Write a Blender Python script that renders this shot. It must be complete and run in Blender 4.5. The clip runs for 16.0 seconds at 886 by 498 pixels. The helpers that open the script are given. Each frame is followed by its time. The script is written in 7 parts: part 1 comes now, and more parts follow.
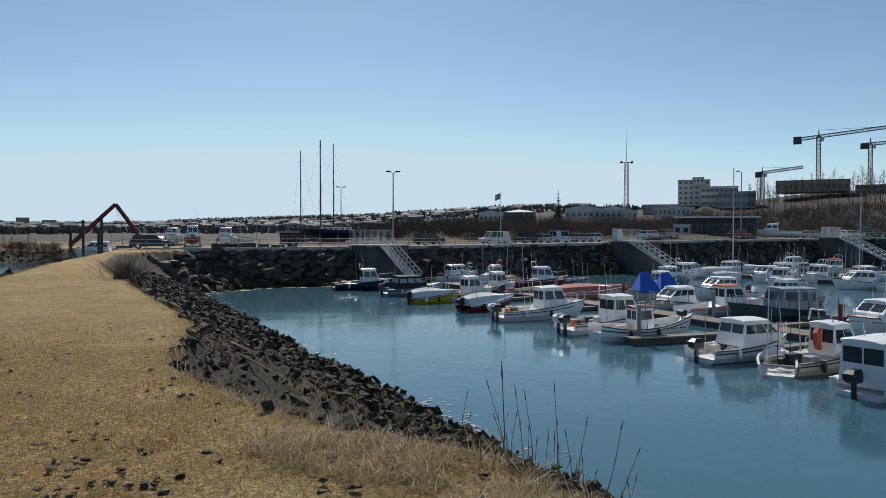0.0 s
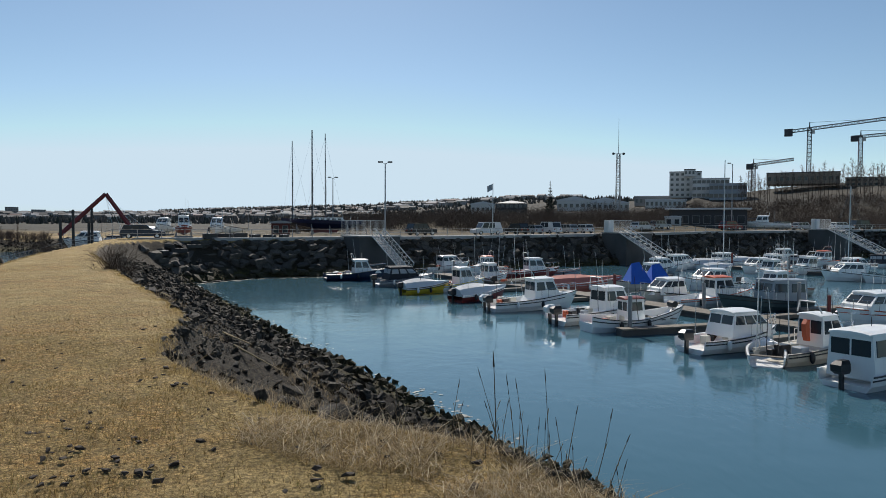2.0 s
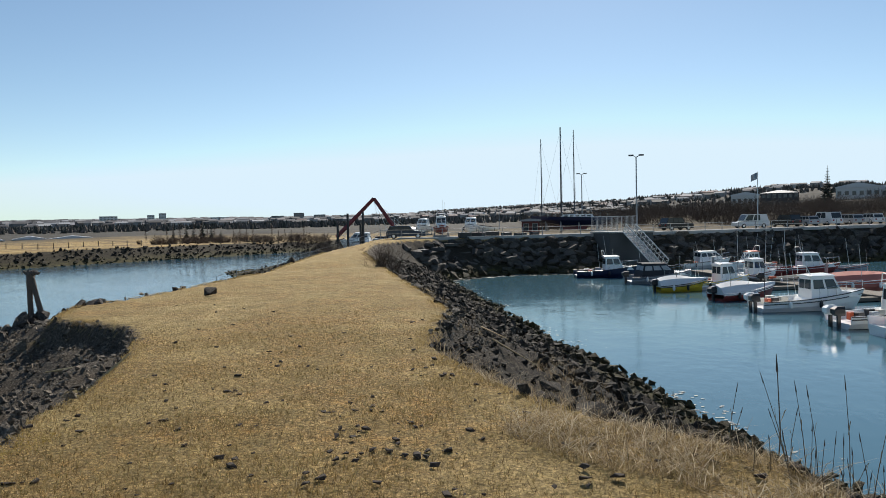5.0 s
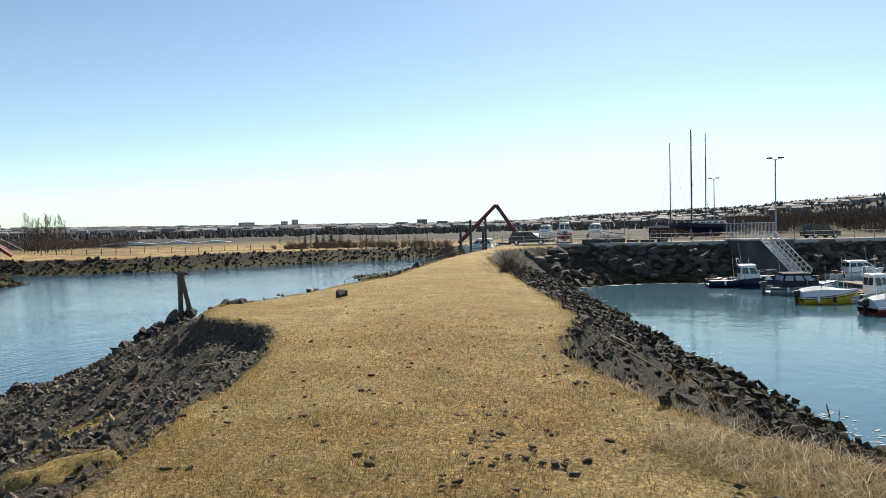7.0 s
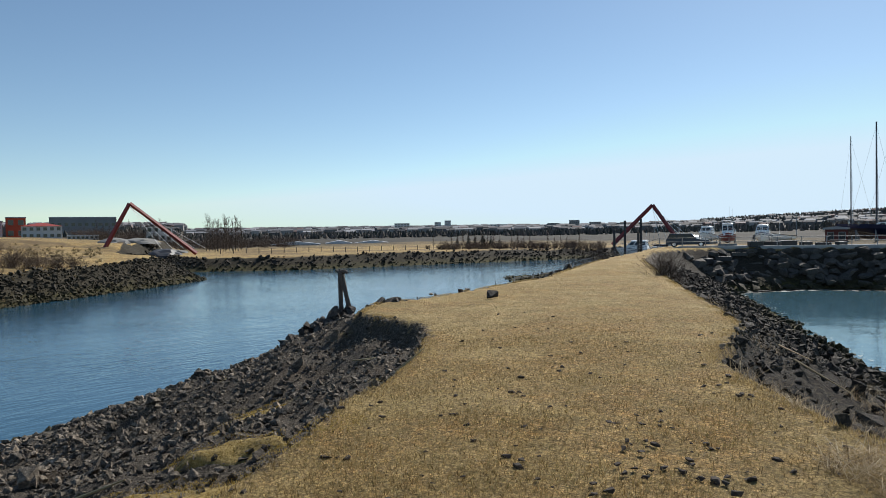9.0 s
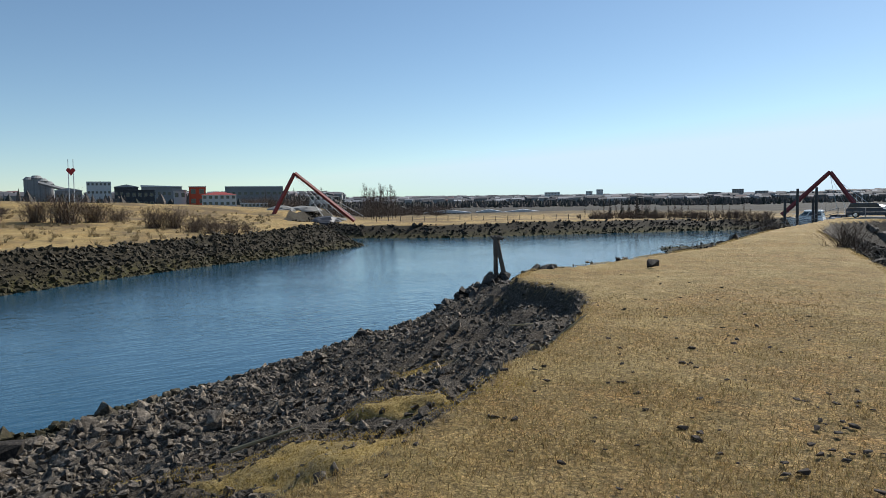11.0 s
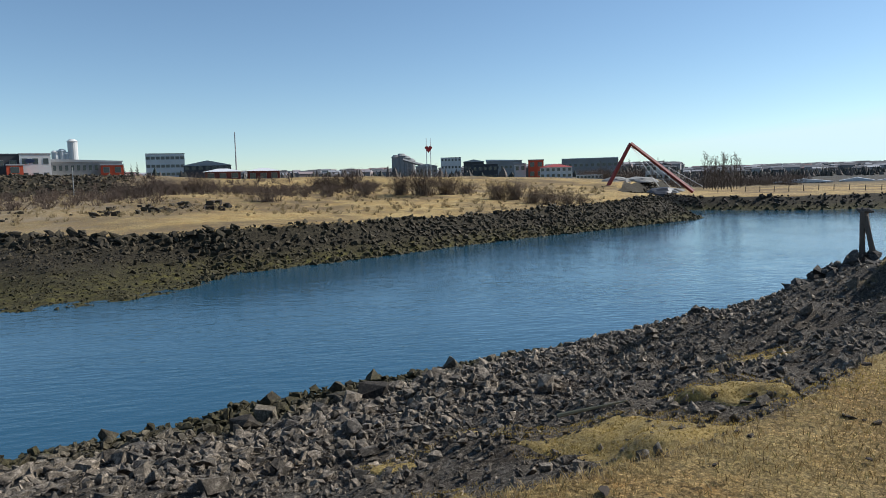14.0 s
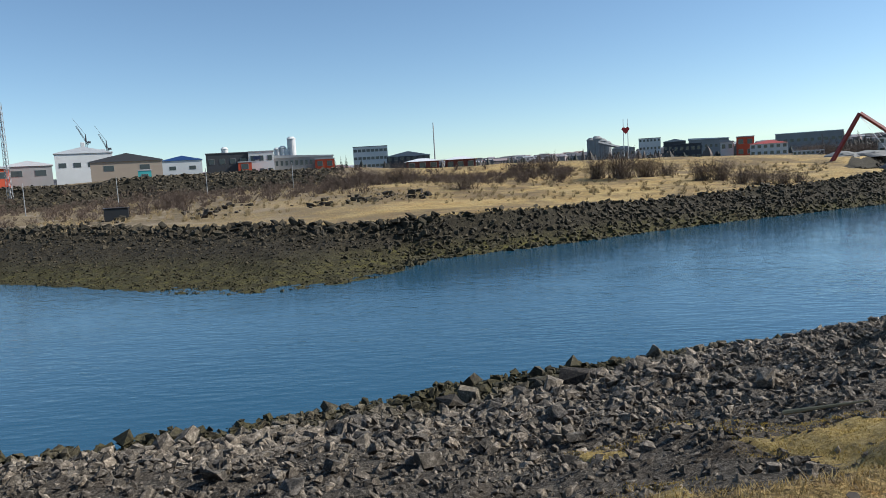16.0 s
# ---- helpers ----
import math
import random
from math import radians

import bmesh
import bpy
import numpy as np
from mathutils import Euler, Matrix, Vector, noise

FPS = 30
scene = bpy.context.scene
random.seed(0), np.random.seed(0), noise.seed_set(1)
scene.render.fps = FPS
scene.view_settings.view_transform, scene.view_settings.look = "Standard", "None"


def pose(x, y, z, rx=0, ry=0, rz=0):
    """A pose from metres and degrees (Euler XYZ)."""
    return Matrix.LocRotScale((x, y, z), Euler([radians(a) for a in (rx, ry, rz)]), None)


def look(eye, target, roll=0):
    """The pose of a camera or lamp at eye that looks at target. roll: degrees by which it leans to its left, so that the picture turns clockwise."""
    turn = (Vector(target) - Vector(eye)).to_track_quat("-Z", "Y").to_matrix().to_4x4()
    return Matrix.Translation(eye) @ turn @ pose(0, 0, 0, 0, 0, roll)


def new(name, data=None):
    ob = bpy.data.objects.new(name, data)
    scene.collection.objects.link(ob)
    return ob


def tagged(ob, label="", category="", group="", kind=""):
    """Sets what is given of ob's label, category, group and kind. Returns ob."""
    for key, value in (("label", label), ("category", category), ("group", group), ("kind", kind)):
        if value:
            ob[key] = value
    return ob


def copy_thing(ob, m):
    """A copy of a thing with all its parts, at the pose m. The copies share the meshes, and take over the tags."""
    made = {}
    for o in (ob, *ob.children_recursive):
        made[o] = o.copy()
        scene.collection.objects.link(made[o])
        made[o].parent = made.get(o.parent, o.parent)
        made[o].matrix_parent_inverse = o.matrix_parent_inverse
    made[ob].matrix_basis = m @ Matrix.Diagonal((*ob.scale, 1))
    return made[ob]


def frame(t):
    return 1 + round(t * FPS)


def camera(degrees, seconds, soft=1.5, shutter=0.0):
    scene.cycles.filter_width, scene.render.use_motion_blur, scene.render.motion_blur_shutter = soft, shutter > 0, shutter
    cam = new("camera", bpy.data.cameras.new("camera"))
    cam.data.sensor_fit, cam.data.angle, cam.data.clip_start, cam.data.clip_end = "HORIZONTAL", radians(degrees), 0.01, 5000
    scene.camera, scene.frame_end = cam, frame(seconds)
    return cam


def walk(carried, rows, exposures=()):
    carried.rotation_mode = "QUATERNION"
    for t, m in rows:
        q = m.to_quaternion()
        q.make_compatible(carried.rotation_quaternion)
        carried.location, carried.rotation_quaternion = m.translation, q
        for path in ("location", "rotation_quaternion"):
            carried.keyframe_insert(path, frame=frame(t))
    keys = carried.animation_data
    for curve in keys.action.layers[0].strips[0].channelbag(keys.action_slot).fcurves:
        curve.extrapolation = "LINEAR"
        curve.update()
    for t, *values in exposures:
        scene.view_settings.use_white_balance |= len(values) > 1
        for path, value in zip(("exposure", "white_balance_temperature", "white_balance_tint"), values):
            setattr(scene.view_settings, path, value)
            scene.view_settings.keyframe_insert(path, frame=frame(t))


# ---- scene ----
cam = camera(63.42, 16.0, soft=0.8)
PATH = [
    (0.0, pose(0.258, -0.017, 6.045, 88.66, -0.07, 0.00)),
    (0.5, pose(0.258, -0.010, 6.040, 89.29, -0.26, 1.53)),
    (1.0, pose(0.258, -0.011, 6.042, 88.66, -0.47, 1.10)),
    (1.5, pose(0.271, -0.034, 6.047, 87.55, -0.53, -0.78)),
    (2.0, pose(0.253, -0.057, 6.045, 87.93, -0.25, -0.64)),
    (2.5, pose(0.238, -0.094, 6.055, 88.94, 0.10, 1.49)),
    (3.0, pose(0.217, -0.089, 6.053, 89.27, 0.36, 5.78)),
    (3.5, pose(0.194, -0.036, 6.034, 88.97, 0.37, 8.79)),
    (4.0, pose(0.180, -0.025, 6.034, 88.45, 0.54, 12.27)),
    (4.5, pose(0.172, -0.029, 6.036, 88.03, 0.94, 15.92)),
    (7.0, pose(-0.008, 0.024, 5.995, 88.58, 1.05, 28.70)),
    (7.5, pose(0.037, 0.026, 6.005, 88.53, 0.88, 31.55)),
    (8.0, pose(0.053, 0.040, 6.003, 88.46, 0.61, 34.79)),
    (8.5, pose(0.026, 0.040, 6.000, 88.65, 0.67, 37.62)),
    (9.0, pose(-0.008, 0.031, 6.003, 88.85, 0.87, 40.74)),
    (11.5, pose(-0.216, -0.002, 5.924, 85.82, 0.74, 56.60)),
    (12.0, pose(-0.222, 0.043, 5.930, 85.28, 1.02, 61.35)),
    (12.5, pose(-0.191, 0.069, 5.941, 84.85, 1.30, 66.22)),
    (13.0, pose(-0.240, 0.081, 5.923, 84.88, 0.91, 70.09)),
    (13.5, pose(-0.239, 0.086, 5.925, 84.92, 1.20, 74.13)),
    (14.0, pose(-0.209, 0.052, 5.935, 84.75, 1.46, 78.87)),
    (14.5, pose(-0.249, 0.023, 5.929, 84.37, 2.19, 83.63)),
    (15.0, pose(-0.258, -0.002, 5.922, 84.22, 2.40, 87.17)),
    (15.5, pose(-0.235, -0.030, 5.936, 84.11, 2.97, 90.92)),
    (16.0, pose(-0.195, -0.074, 5.944, 84.23, 3.30, 94.23)),
]
# the clip's camera lifts its exposure towards the sun and cools to the west
walk(cam, PATH, [(0.0, -0.12, 6550, 10), (2.5, 0.05, 6700, 10), (3.5, 0.28, 6900, 10), (4.0, 0.17, 6700, 10), (4.5, 0.15, 6700, 10), (7.0, 0.55, 7100, 10), (7.5, 0.55, 7100, 10), (8.0, 0.35, 6900, 10), (9.0, 0.12, 6500, 10),
                 (11.5, 0.2, 6350, 10), (12.0, 0.33, 6400, 10), (12.5, 0.2, 6350, 10), (16.0, 0.4, 6150, 10)])

# ---------------------------------------------------------------- light
SUN_AZ, SUN_EL = radians(-9), radians(38)
world = bpy.data.worlds.new("sky")
scene.world = world
world.use_nodes = True
wn = world.node_tree
sky = wn.nodes.new("ShaderNodeTexSky")
sky.sky_type = "NISHITA"
sky.sun_disc = False
sky.sun_elevation, sky.sun_rotation = SUN_EL, SUN_AZ
sky.air_density, sky.dust_density, sky.ozone_density = 0.8, 0.15, 2.2
wn.nodes["Background"].inputs["Strength"].default_value = 0.10
hue = wn.nodes.new("ShaderNodeMix")
hue.data_type, hue.blend_type = "RGBA", "MULTIPLY"
hue.inputs[0].default_value, hue.inputs[7].default_value = 1.0, (0.98, 1.03, 0.98, 1)
wn.links.new(sky.outputs[0], hue.inputs[6])
# caps each channel of the sky colour, evening out the glow over the horizon
sky_cap = wn.nodes.new("ShaderNodeMix")
sky_cap.data_type, sky_cap.blend_type = "RGBA", "DARKEN"
sky_cap.inputs[0].default_value, sky_cap.inputs[7].default_value = 1.0, (6.1, 7.7, 9.0, 1)
wn.links.new(hue.outputs[2], sky_cap.inputs[6])
wn.links.new(sky_cap.outputs[2], wn.nodes["Background"].inputs[0])
sun = new("sun", bpy.data.lights.new("sun", "SUN"))
sun.data.energy, sun.data.angle, sun.data.color = 5.0, radians(0.53), (1.0, 0.95, 0.87)
TO_SUN = Vector((math.sin(SUN_AZ) * math.cos(SUN_EL), math.cos(SUN_AZ) * math.cos(SUN_EL), math.sin(SUN_EL)))
sun.matrix_world = look(TO_SUN * 100, (0, 0, 0))

# ---------------------------------------------------------------- materials


def material(name, rough=0.7, metal=0.0):
    m = bpy.data.materials.new(name)
    m.use_nodes = True
    b = m.node_tree.nodes["Principled BSDF"]
    b.inputs["Roughness"].default_value, b.inputs["Metallic"].default_value = rough, metal
    return m, m.node_tree, b


def noise_node(nt, scale, detail=4.0, rough=0.6, coord="world"):
    n = nt.nodes.new("ShaderNodeTexNoise")
    n.inputs["Scale"].default_value, n.inputs["Detail"].default_value, n.inputs["Roughness"].default_value = scale, detail, rough
    if coord == "world":
        g = nt.nodes.new("ShaderNodeNewGeometry")
        nt.links.new(g.outputs["Position"], n.inputs["Vector"])
    else:
        g = nt.nodes.new("ShaderNodeTexCoord")
        nt.links.new(g.outputs["Object"], n.inputs["Vector"])
    return n.outputs["Fac"]


def ramp(nt, fac, stops):
    r = nt.nodes.new("ShaderNodeValToRGB")
    e = r.color_ramp.elements
    while len(e) < len(stops):
        e.new(0.5)
    for i, (p, c) in enumerate(stops):
        e[i].position = p
        e[i].color = (*c, 1) if len(c) == 3 else c
    nt.links.new(fac, r.inputs["Fac"])
    return r.outputs["Color"]


def mix(nt, fac, a, b, kind="MIX"):
    n = nt.nodes.new("ShaderNodeMix")
    n.data_type, n.blend_type = "RGBA", kind
    for i, v in ((0, fac), (6, a), (7, b)):
        if isinstance(v, (float, int)):
            n.inputs[i].default_value = v
        elif isinstance(v, tuple):
            n.inputs[i].default_value = (*v, 1)
        else:
            nt.links.new(v, n.inputs[i])
    return n.outputs[2]


def bump(nt, b, height, strength, distance):
    n = nt.nodes.new("ShaderNodeBump")
    n.inputs["Strength"].default_value, n.inputs["Distance"].default_value = strength, distance
    nt.links.new(height, n.inputs["Height"])
    nt.links.new(n.outputs[0], b.inputs["Normal"])


def paint(name, color, rough=0.45, metal=0.0, wear=0.12, scale=6.0, spread=0.0):
    """A painted or plain surface with soft grime at two scales."""
    m, nt, b = material(name, rough, metal)
    big = noise_node(nt, scale * 0.15, 3, 0.6, "object")
    fine = noise_node(nt, scale * 2.5, 5, 0.7, "object")
    dark = tuple(c * (1 - wear * 2.2) for c in color)
    c = mix(nt, ramp(nt, big, [(0.35, (0, 0, 0)), (0.7, (1, 1, 1))]), tuple(c * (1 - wear) for c in color), color)
    c = mix(nt, ramp(nt, fine, [(0.58, (0, 0, 0)), (0.8, (0.8, 0.8, 0.8))]), c, dark)
    if spread:
        oi = nt.nodes.new("ShaderNodeObjectInfo")
        c = mix(nt, spread, c, ramp(nt, oi.outputs["Random"], [(0, (0, 0, 0)), (1, (1, 1, 1))]), "OVERLAY")
    nt.links.new(c, b.inputs["Base Color"])
    bump(nt, b, fine, 0.12, 0.01)
    return m


# ---------------------------------------------------------------- plan of the land
# contour of the water's edge and of the level tops, spit with quay shore (A), far meadow (B), west shore (C)
SHORE_A = [(24, -90), (17, -30), (11, 0), (7, 9), (3.8, 16.2), (2, 18.9), (0.6, 22), (-3, 28.9), (-6.4, 35.2), (-12, 46.6), (-16.6, 55.8),
           (-24.2, 71.4), (-20.3, 78), (-11.6, 81.5), (17.3, 100.2), (47.5, 116), (81.5, 133), (200, 195), (500, 350), (3500, 1500), (3500, 4500),
           (-400, 4500), (-40, 400), (-45, 230), (-60, 170), (-58, 135), (-50, 112), (-47, 96), (-52, 86), (-58.5, 80.3), (-51, 73), (-38, 57), (-30, 45),
           (-25, 33), (-23, 25), (-23.5, 17), (-24.2, 11.5), (-23, 7), (-21.2, 2.2), (-19.7, -1.3), (-17.2, -6), (-15.3, -10), (-14, -25), (-14, -90)]
TOP_A = [(8, -90), (6, -25), (4.2, -6), (2.6, 1), (1.4, 4), (0.6, 5.2), (-0.3, 5.7), (-1.3, 6.4), (-2.6, 8), (-3.3, 9.1), (-3.8, 11), (-4.2, 12.7),
         (-5.7, 15.5), (-8.7, 20.9), (-18, 38.3), (-23.5, 51), (-29, 64), (-30, 74), (-27.4, 78.2), (-14.2, 85.3), (14.8, 104), (45, 120), (79, 136.7),
         (197, 199), (497, 355), (3490, 1510), (3490, 4490), (-380, 4490), (-20, 400), (-25, 230), (-42, 170), (-42, 120), (-38, 90), (-34, 74), (-27, 55),
         (-21, 39), (-14.4, 22.6), (-13.2, 17.8), (-12.4, 14.1), (-12.2, 11.6), (-11.1, 10.2), (-9.8, 9.9), (-8.6, 9.5), (-7.8, 8.7), (-6.6, 7.2),
         (-5.6, 5.6), (-5.4, 4.8), (-4.5, 3.5), (-3.9, 2.3), (-3.6, 1.3), (-3.3, 0), (-3.6, -6), (-4.5, -25), (-5, -90)]
SHORE_B = [(-140, 4500), (-60, 400), (-66, 230), (-76, 160), (-89, 128), (-98, 101), (-104, 80), (-118, 67), (-135, 72), (-150, 76), (-400, 190),
           (-3500, 1690), (-3500, 4500)]
TOP_B = [(-146, 4490), (-66, 400), (-73, 232), (-83, 163), (-95, 131), (-103, 104), (-109, 83), (-121, 71), (-138, 77), (-156, 82), (-400, 194),
         (-3490, 1700), (-3490, 4490)]
SHORE_C = [(-93.5, 56), (-118, 61), (-145, 76), (-160, 90), (-400, 225), (-3500, 1980), (-3500, -4500), (-300, -4500), (-100, -300), (-72, -120), (-58, -60), (-49, -36),
           (-45, -27.5), (-40.8, -19.7), (-39, -15), (-39.8, -11.5), (-44, -7.4), (-51.7, -5.2), (-56.8, 2.7), (-62.4, 9.7), (-69.4, 19.1), (-77.4, 31.5), (-85, 44)]
TOP_C = [(-96, 50), (-120, 55), (-148, 70), (-166, 86), (-400, 220), (-3490, 1970), (-3490, -4490), (-310, -4490), (-112, -300), (-84, -120), (-72, -60), (-64, -38),
         (-60, -26), (-56.5, -14), (-56.5, -6), (-59, -0.5), (-62, 4), (-67, 9.5), (-74, 18), (-81.5, 29.5), (-89, 42)]


def inside(px, py, poly):
    r = np.zeros(px.shape, bool)
    for (x0, y0), (x1, y1) in zip(poly, poly[1:] + poly[:1]):
        if y0 != y1:
            c = ((y0 > py) != (y1 > py)) & (px < (x1 - x0) * (py - y0) / (y1 - y0) + x0)
            r ^= c
    return r


def away(px, py, poly):
    d = np.full(px.shape, 1e9)
    for (x0, y0), (x1, y1) in zip(poly, poly[1:] + poly[:1]):
        dx, dy = x1 - x0, y1 - y0
        k = np.clip(((px - x0) * dx + (py - y0) * dy) / (dx * dx + dy * dy + 1e-9), 0, 1)
        d = np.minimum(d, np.hypot(px - x0 - k * dx, py - y0 - k * dy))
    return d


def smooth(a, b, v):
    k = np.clip((v - a) / (b - a), 0, 1)
    return k * k * (3 - 2 * k)


def waves(px, py, size, seed, octaves=4):
    """Cheap value noise, about -1 to 1, with features of that size in metres."""
    out, amp, tot = np.zeros(px.shape), 1.0, 0.0
    for o in range(octaves):
        rng = np.random.RandomState(seed + o)
        t = rng.rand(256, 256)
        gx, gy = px / size * 2 ** o + 37.3 * o, py / size * 2 ** o + 11.7 * o
        ix, iy = np.floor(gx).astype(int), np.floor(gy).astype(int)
        fx, fy = gx - ix, gy - iy
        fx, fy = fx * fx * (3 - 2 * fx), fy * fy * (3 - 2 * fy)
        a, b = t[ix % 256, iy % 256], t[(ix + 1) % 256, iy % 256]
        c, d = t[ix % 256, (iy + 1) % 256], t[(ix + 1) % 256, (iy + 1) % 256]
        out += amp * (2 * ((a * (1 - fx) + b * fx) * (1 - fy) + (c * (1 - fx) + d * fx) * fy) - 1)
        tot, amp = tot + amp, amp * 0.5
    return out / tot * 1.6


def level(px, py, land):
    """Height of the level ground of each land."""
    r, az = np.hypot(px, py), np.degrees(np.arctan2(px, py))
    if land == "A":
        z = 4.4 - 0.25 * smooth(30, 70, py) + 0.9 * smooth(-10, 100, px) * smooth(60, 90, py)
        z = z + 2.2 * smooth(120, 165, r) * smooth(-12, -2, az) * smooth(24, 16, az)
        rise = np.interp(az, [-40, -17, -4, 6, 11, 16, 21, 28, 40, 60], [15, 33, 45, 43, 33, 20, 16, 21, 22, 20])
        begin = np.interp(az, [-10, 5, 14, 20, 60], [500, 260, 200, 185, 185])
        end = np.interp(az, [-10, 5, 14, 20, 60], [2300, 1500, 900, 420, 360])
        return z + rise * smooth(0, 1, (r - begin) / (end - begin))
    if land == "B":
        return 2.4 + 1.2 * smooth(0, 120, away(px, py, TOP_B)) + np.interp(az, [-50, -30, -22, -17, -10, -4], [24, 23, 27, 37, 47, 54]) * smooth(500, 2400, r) + 0.2 * waves(px, py, 25, 5)
    z = 2.9 + 1.6 * smooth(0, 45, away(px, py, TOP_C)) * smooth(-130, -100, az) + 0.35 * waves(px, py, 14, 9)
    z += 1.0 * smooth(70, 140, r) + np.interp(az, [-125, -112, -104, -97, -60, -50], [4.6, 4.6, 3.8, 2.6, 1.2, 0.0]) * smooth(138, 158, r + 4 * waves(px, py, 12, 12))
    return z + 30 * smooth(350, 2000, r) * np.interp(az, [-100, -70], [1.0, 1.0])


def ground_height(px, py, rough=True):
    px, py = np.asarray(px, float), np.asarray(py, float)
    z = np.full(px.shape, -9.0)
    kind = np.full(px.shape, -6.0)
    for land, shore, top in (("A", SHORE_A, TOP_A), ("B", SHORE_B, TOP_B), ("C", SHORE_C, TOP_C)):
        dw = away(px, py, shore)
        land_in, top_in = inside(px, py, shore), inside(px, py, top)
        dt = away(px, py, top)
        h = level(px, py, land)
        k = dw / (dw + dt + 1e-6)
        if land == "C":
            k = k ** (1.0 + 0.9 * smooth(14, -6, py) * smooth(-40, -10, py))
        slope = h * k
        if land == "A":
            slope = slope - 0.28 * smooth(0, 0.35, dt) * smooth(0.2, 3.0, dw)
        zz = np.where(top_in, h, np.where(land_in, slope, -np.minimum(2.5, dw * 0.35)))
        if rough:
            bank = np.where(top_in, 0.0, 1.0) * smooth(0, 0.8, dt)
            near = smooth(90, 20, np.hypot(px, py))
            zz = zz + bank * (0.16 * waves(px, py, 1.6, 21) + 0.07 * near * waves(px, py, 0.45, 31)) + np.where(top_in, 0.025 * waves(px, py, 1.1, 41), 0)
        kind = np.where(zz > z, np.clip(np.where(top_in, -dt, dt), -6, 6), kind)
        z = np.maximum(z, zz)
    # bare dark earth bank under the works yard
    az, r = np.degrees(np.arctan2(px, py)), np.hypot(px, py)
    kind = np.where((az < -102 + 2 * waves(px, py, 20, 3)) & (az > -150) & (np.abs(r + 4 * waves(px, py, 12, 12) - 147) < 9), 1.5, kind)
    return z, kind


def build_ground():
    # one sheet whose mesh is finest in the middle of the spit
    rings = np.concatenate([[0.02, 0.6], np.geomspace(1.2, 30, 150), np.geomspace(30.3, 165, 170), np.geomspace(172, 4200, 60)])
    az = np.radians(np.concatenate([np.arange(-140, 44, 0.36), np.arange(44, 220, 2.0)]))
    na, nr = len(az), len(rings)
    R, A = np.meshgrid(rings, az, indexing="ij")
    X, Y = R * np.sin(A), R * np.cos(A)
    Z, K = ground_height(X.ravel(), Y.ravel())
    co = np.stack([X.ravel(), Y.ravel(), Z], 1)
    i, j = np.meshgrid(np.arange(nr - 1), np.arange(na), indexing="ij")
    jn = (j + 1) % na
    quads = np.stack([i * na + j, i * na + jn, (i + 1) * na + jn, (i + 1) * na + j], -1).reshape(-1, 4)[:, ::-1]
    me = bpy.data.meshes.new("ground")
    me.vertices.add(len(co)), me.loops.add(quads.size), me.polygons.add(len(quads))
    me.vertices.foreach_set("co", co.ravel())
    me.loops.foreach_set("vertex_index", quads.ravel())
    me.polygons.foreach_set("loop_start", np.arange(0, quads.size, 4))
    me.polygons.foreach_set("use_smooth", np.ones(len(quads), bool))
    a = me.attributes.new("bank", "FLOAT", "POINT")
    a.data.foreach_set("value", K)
    me.update(calc_edges=True)
    return me


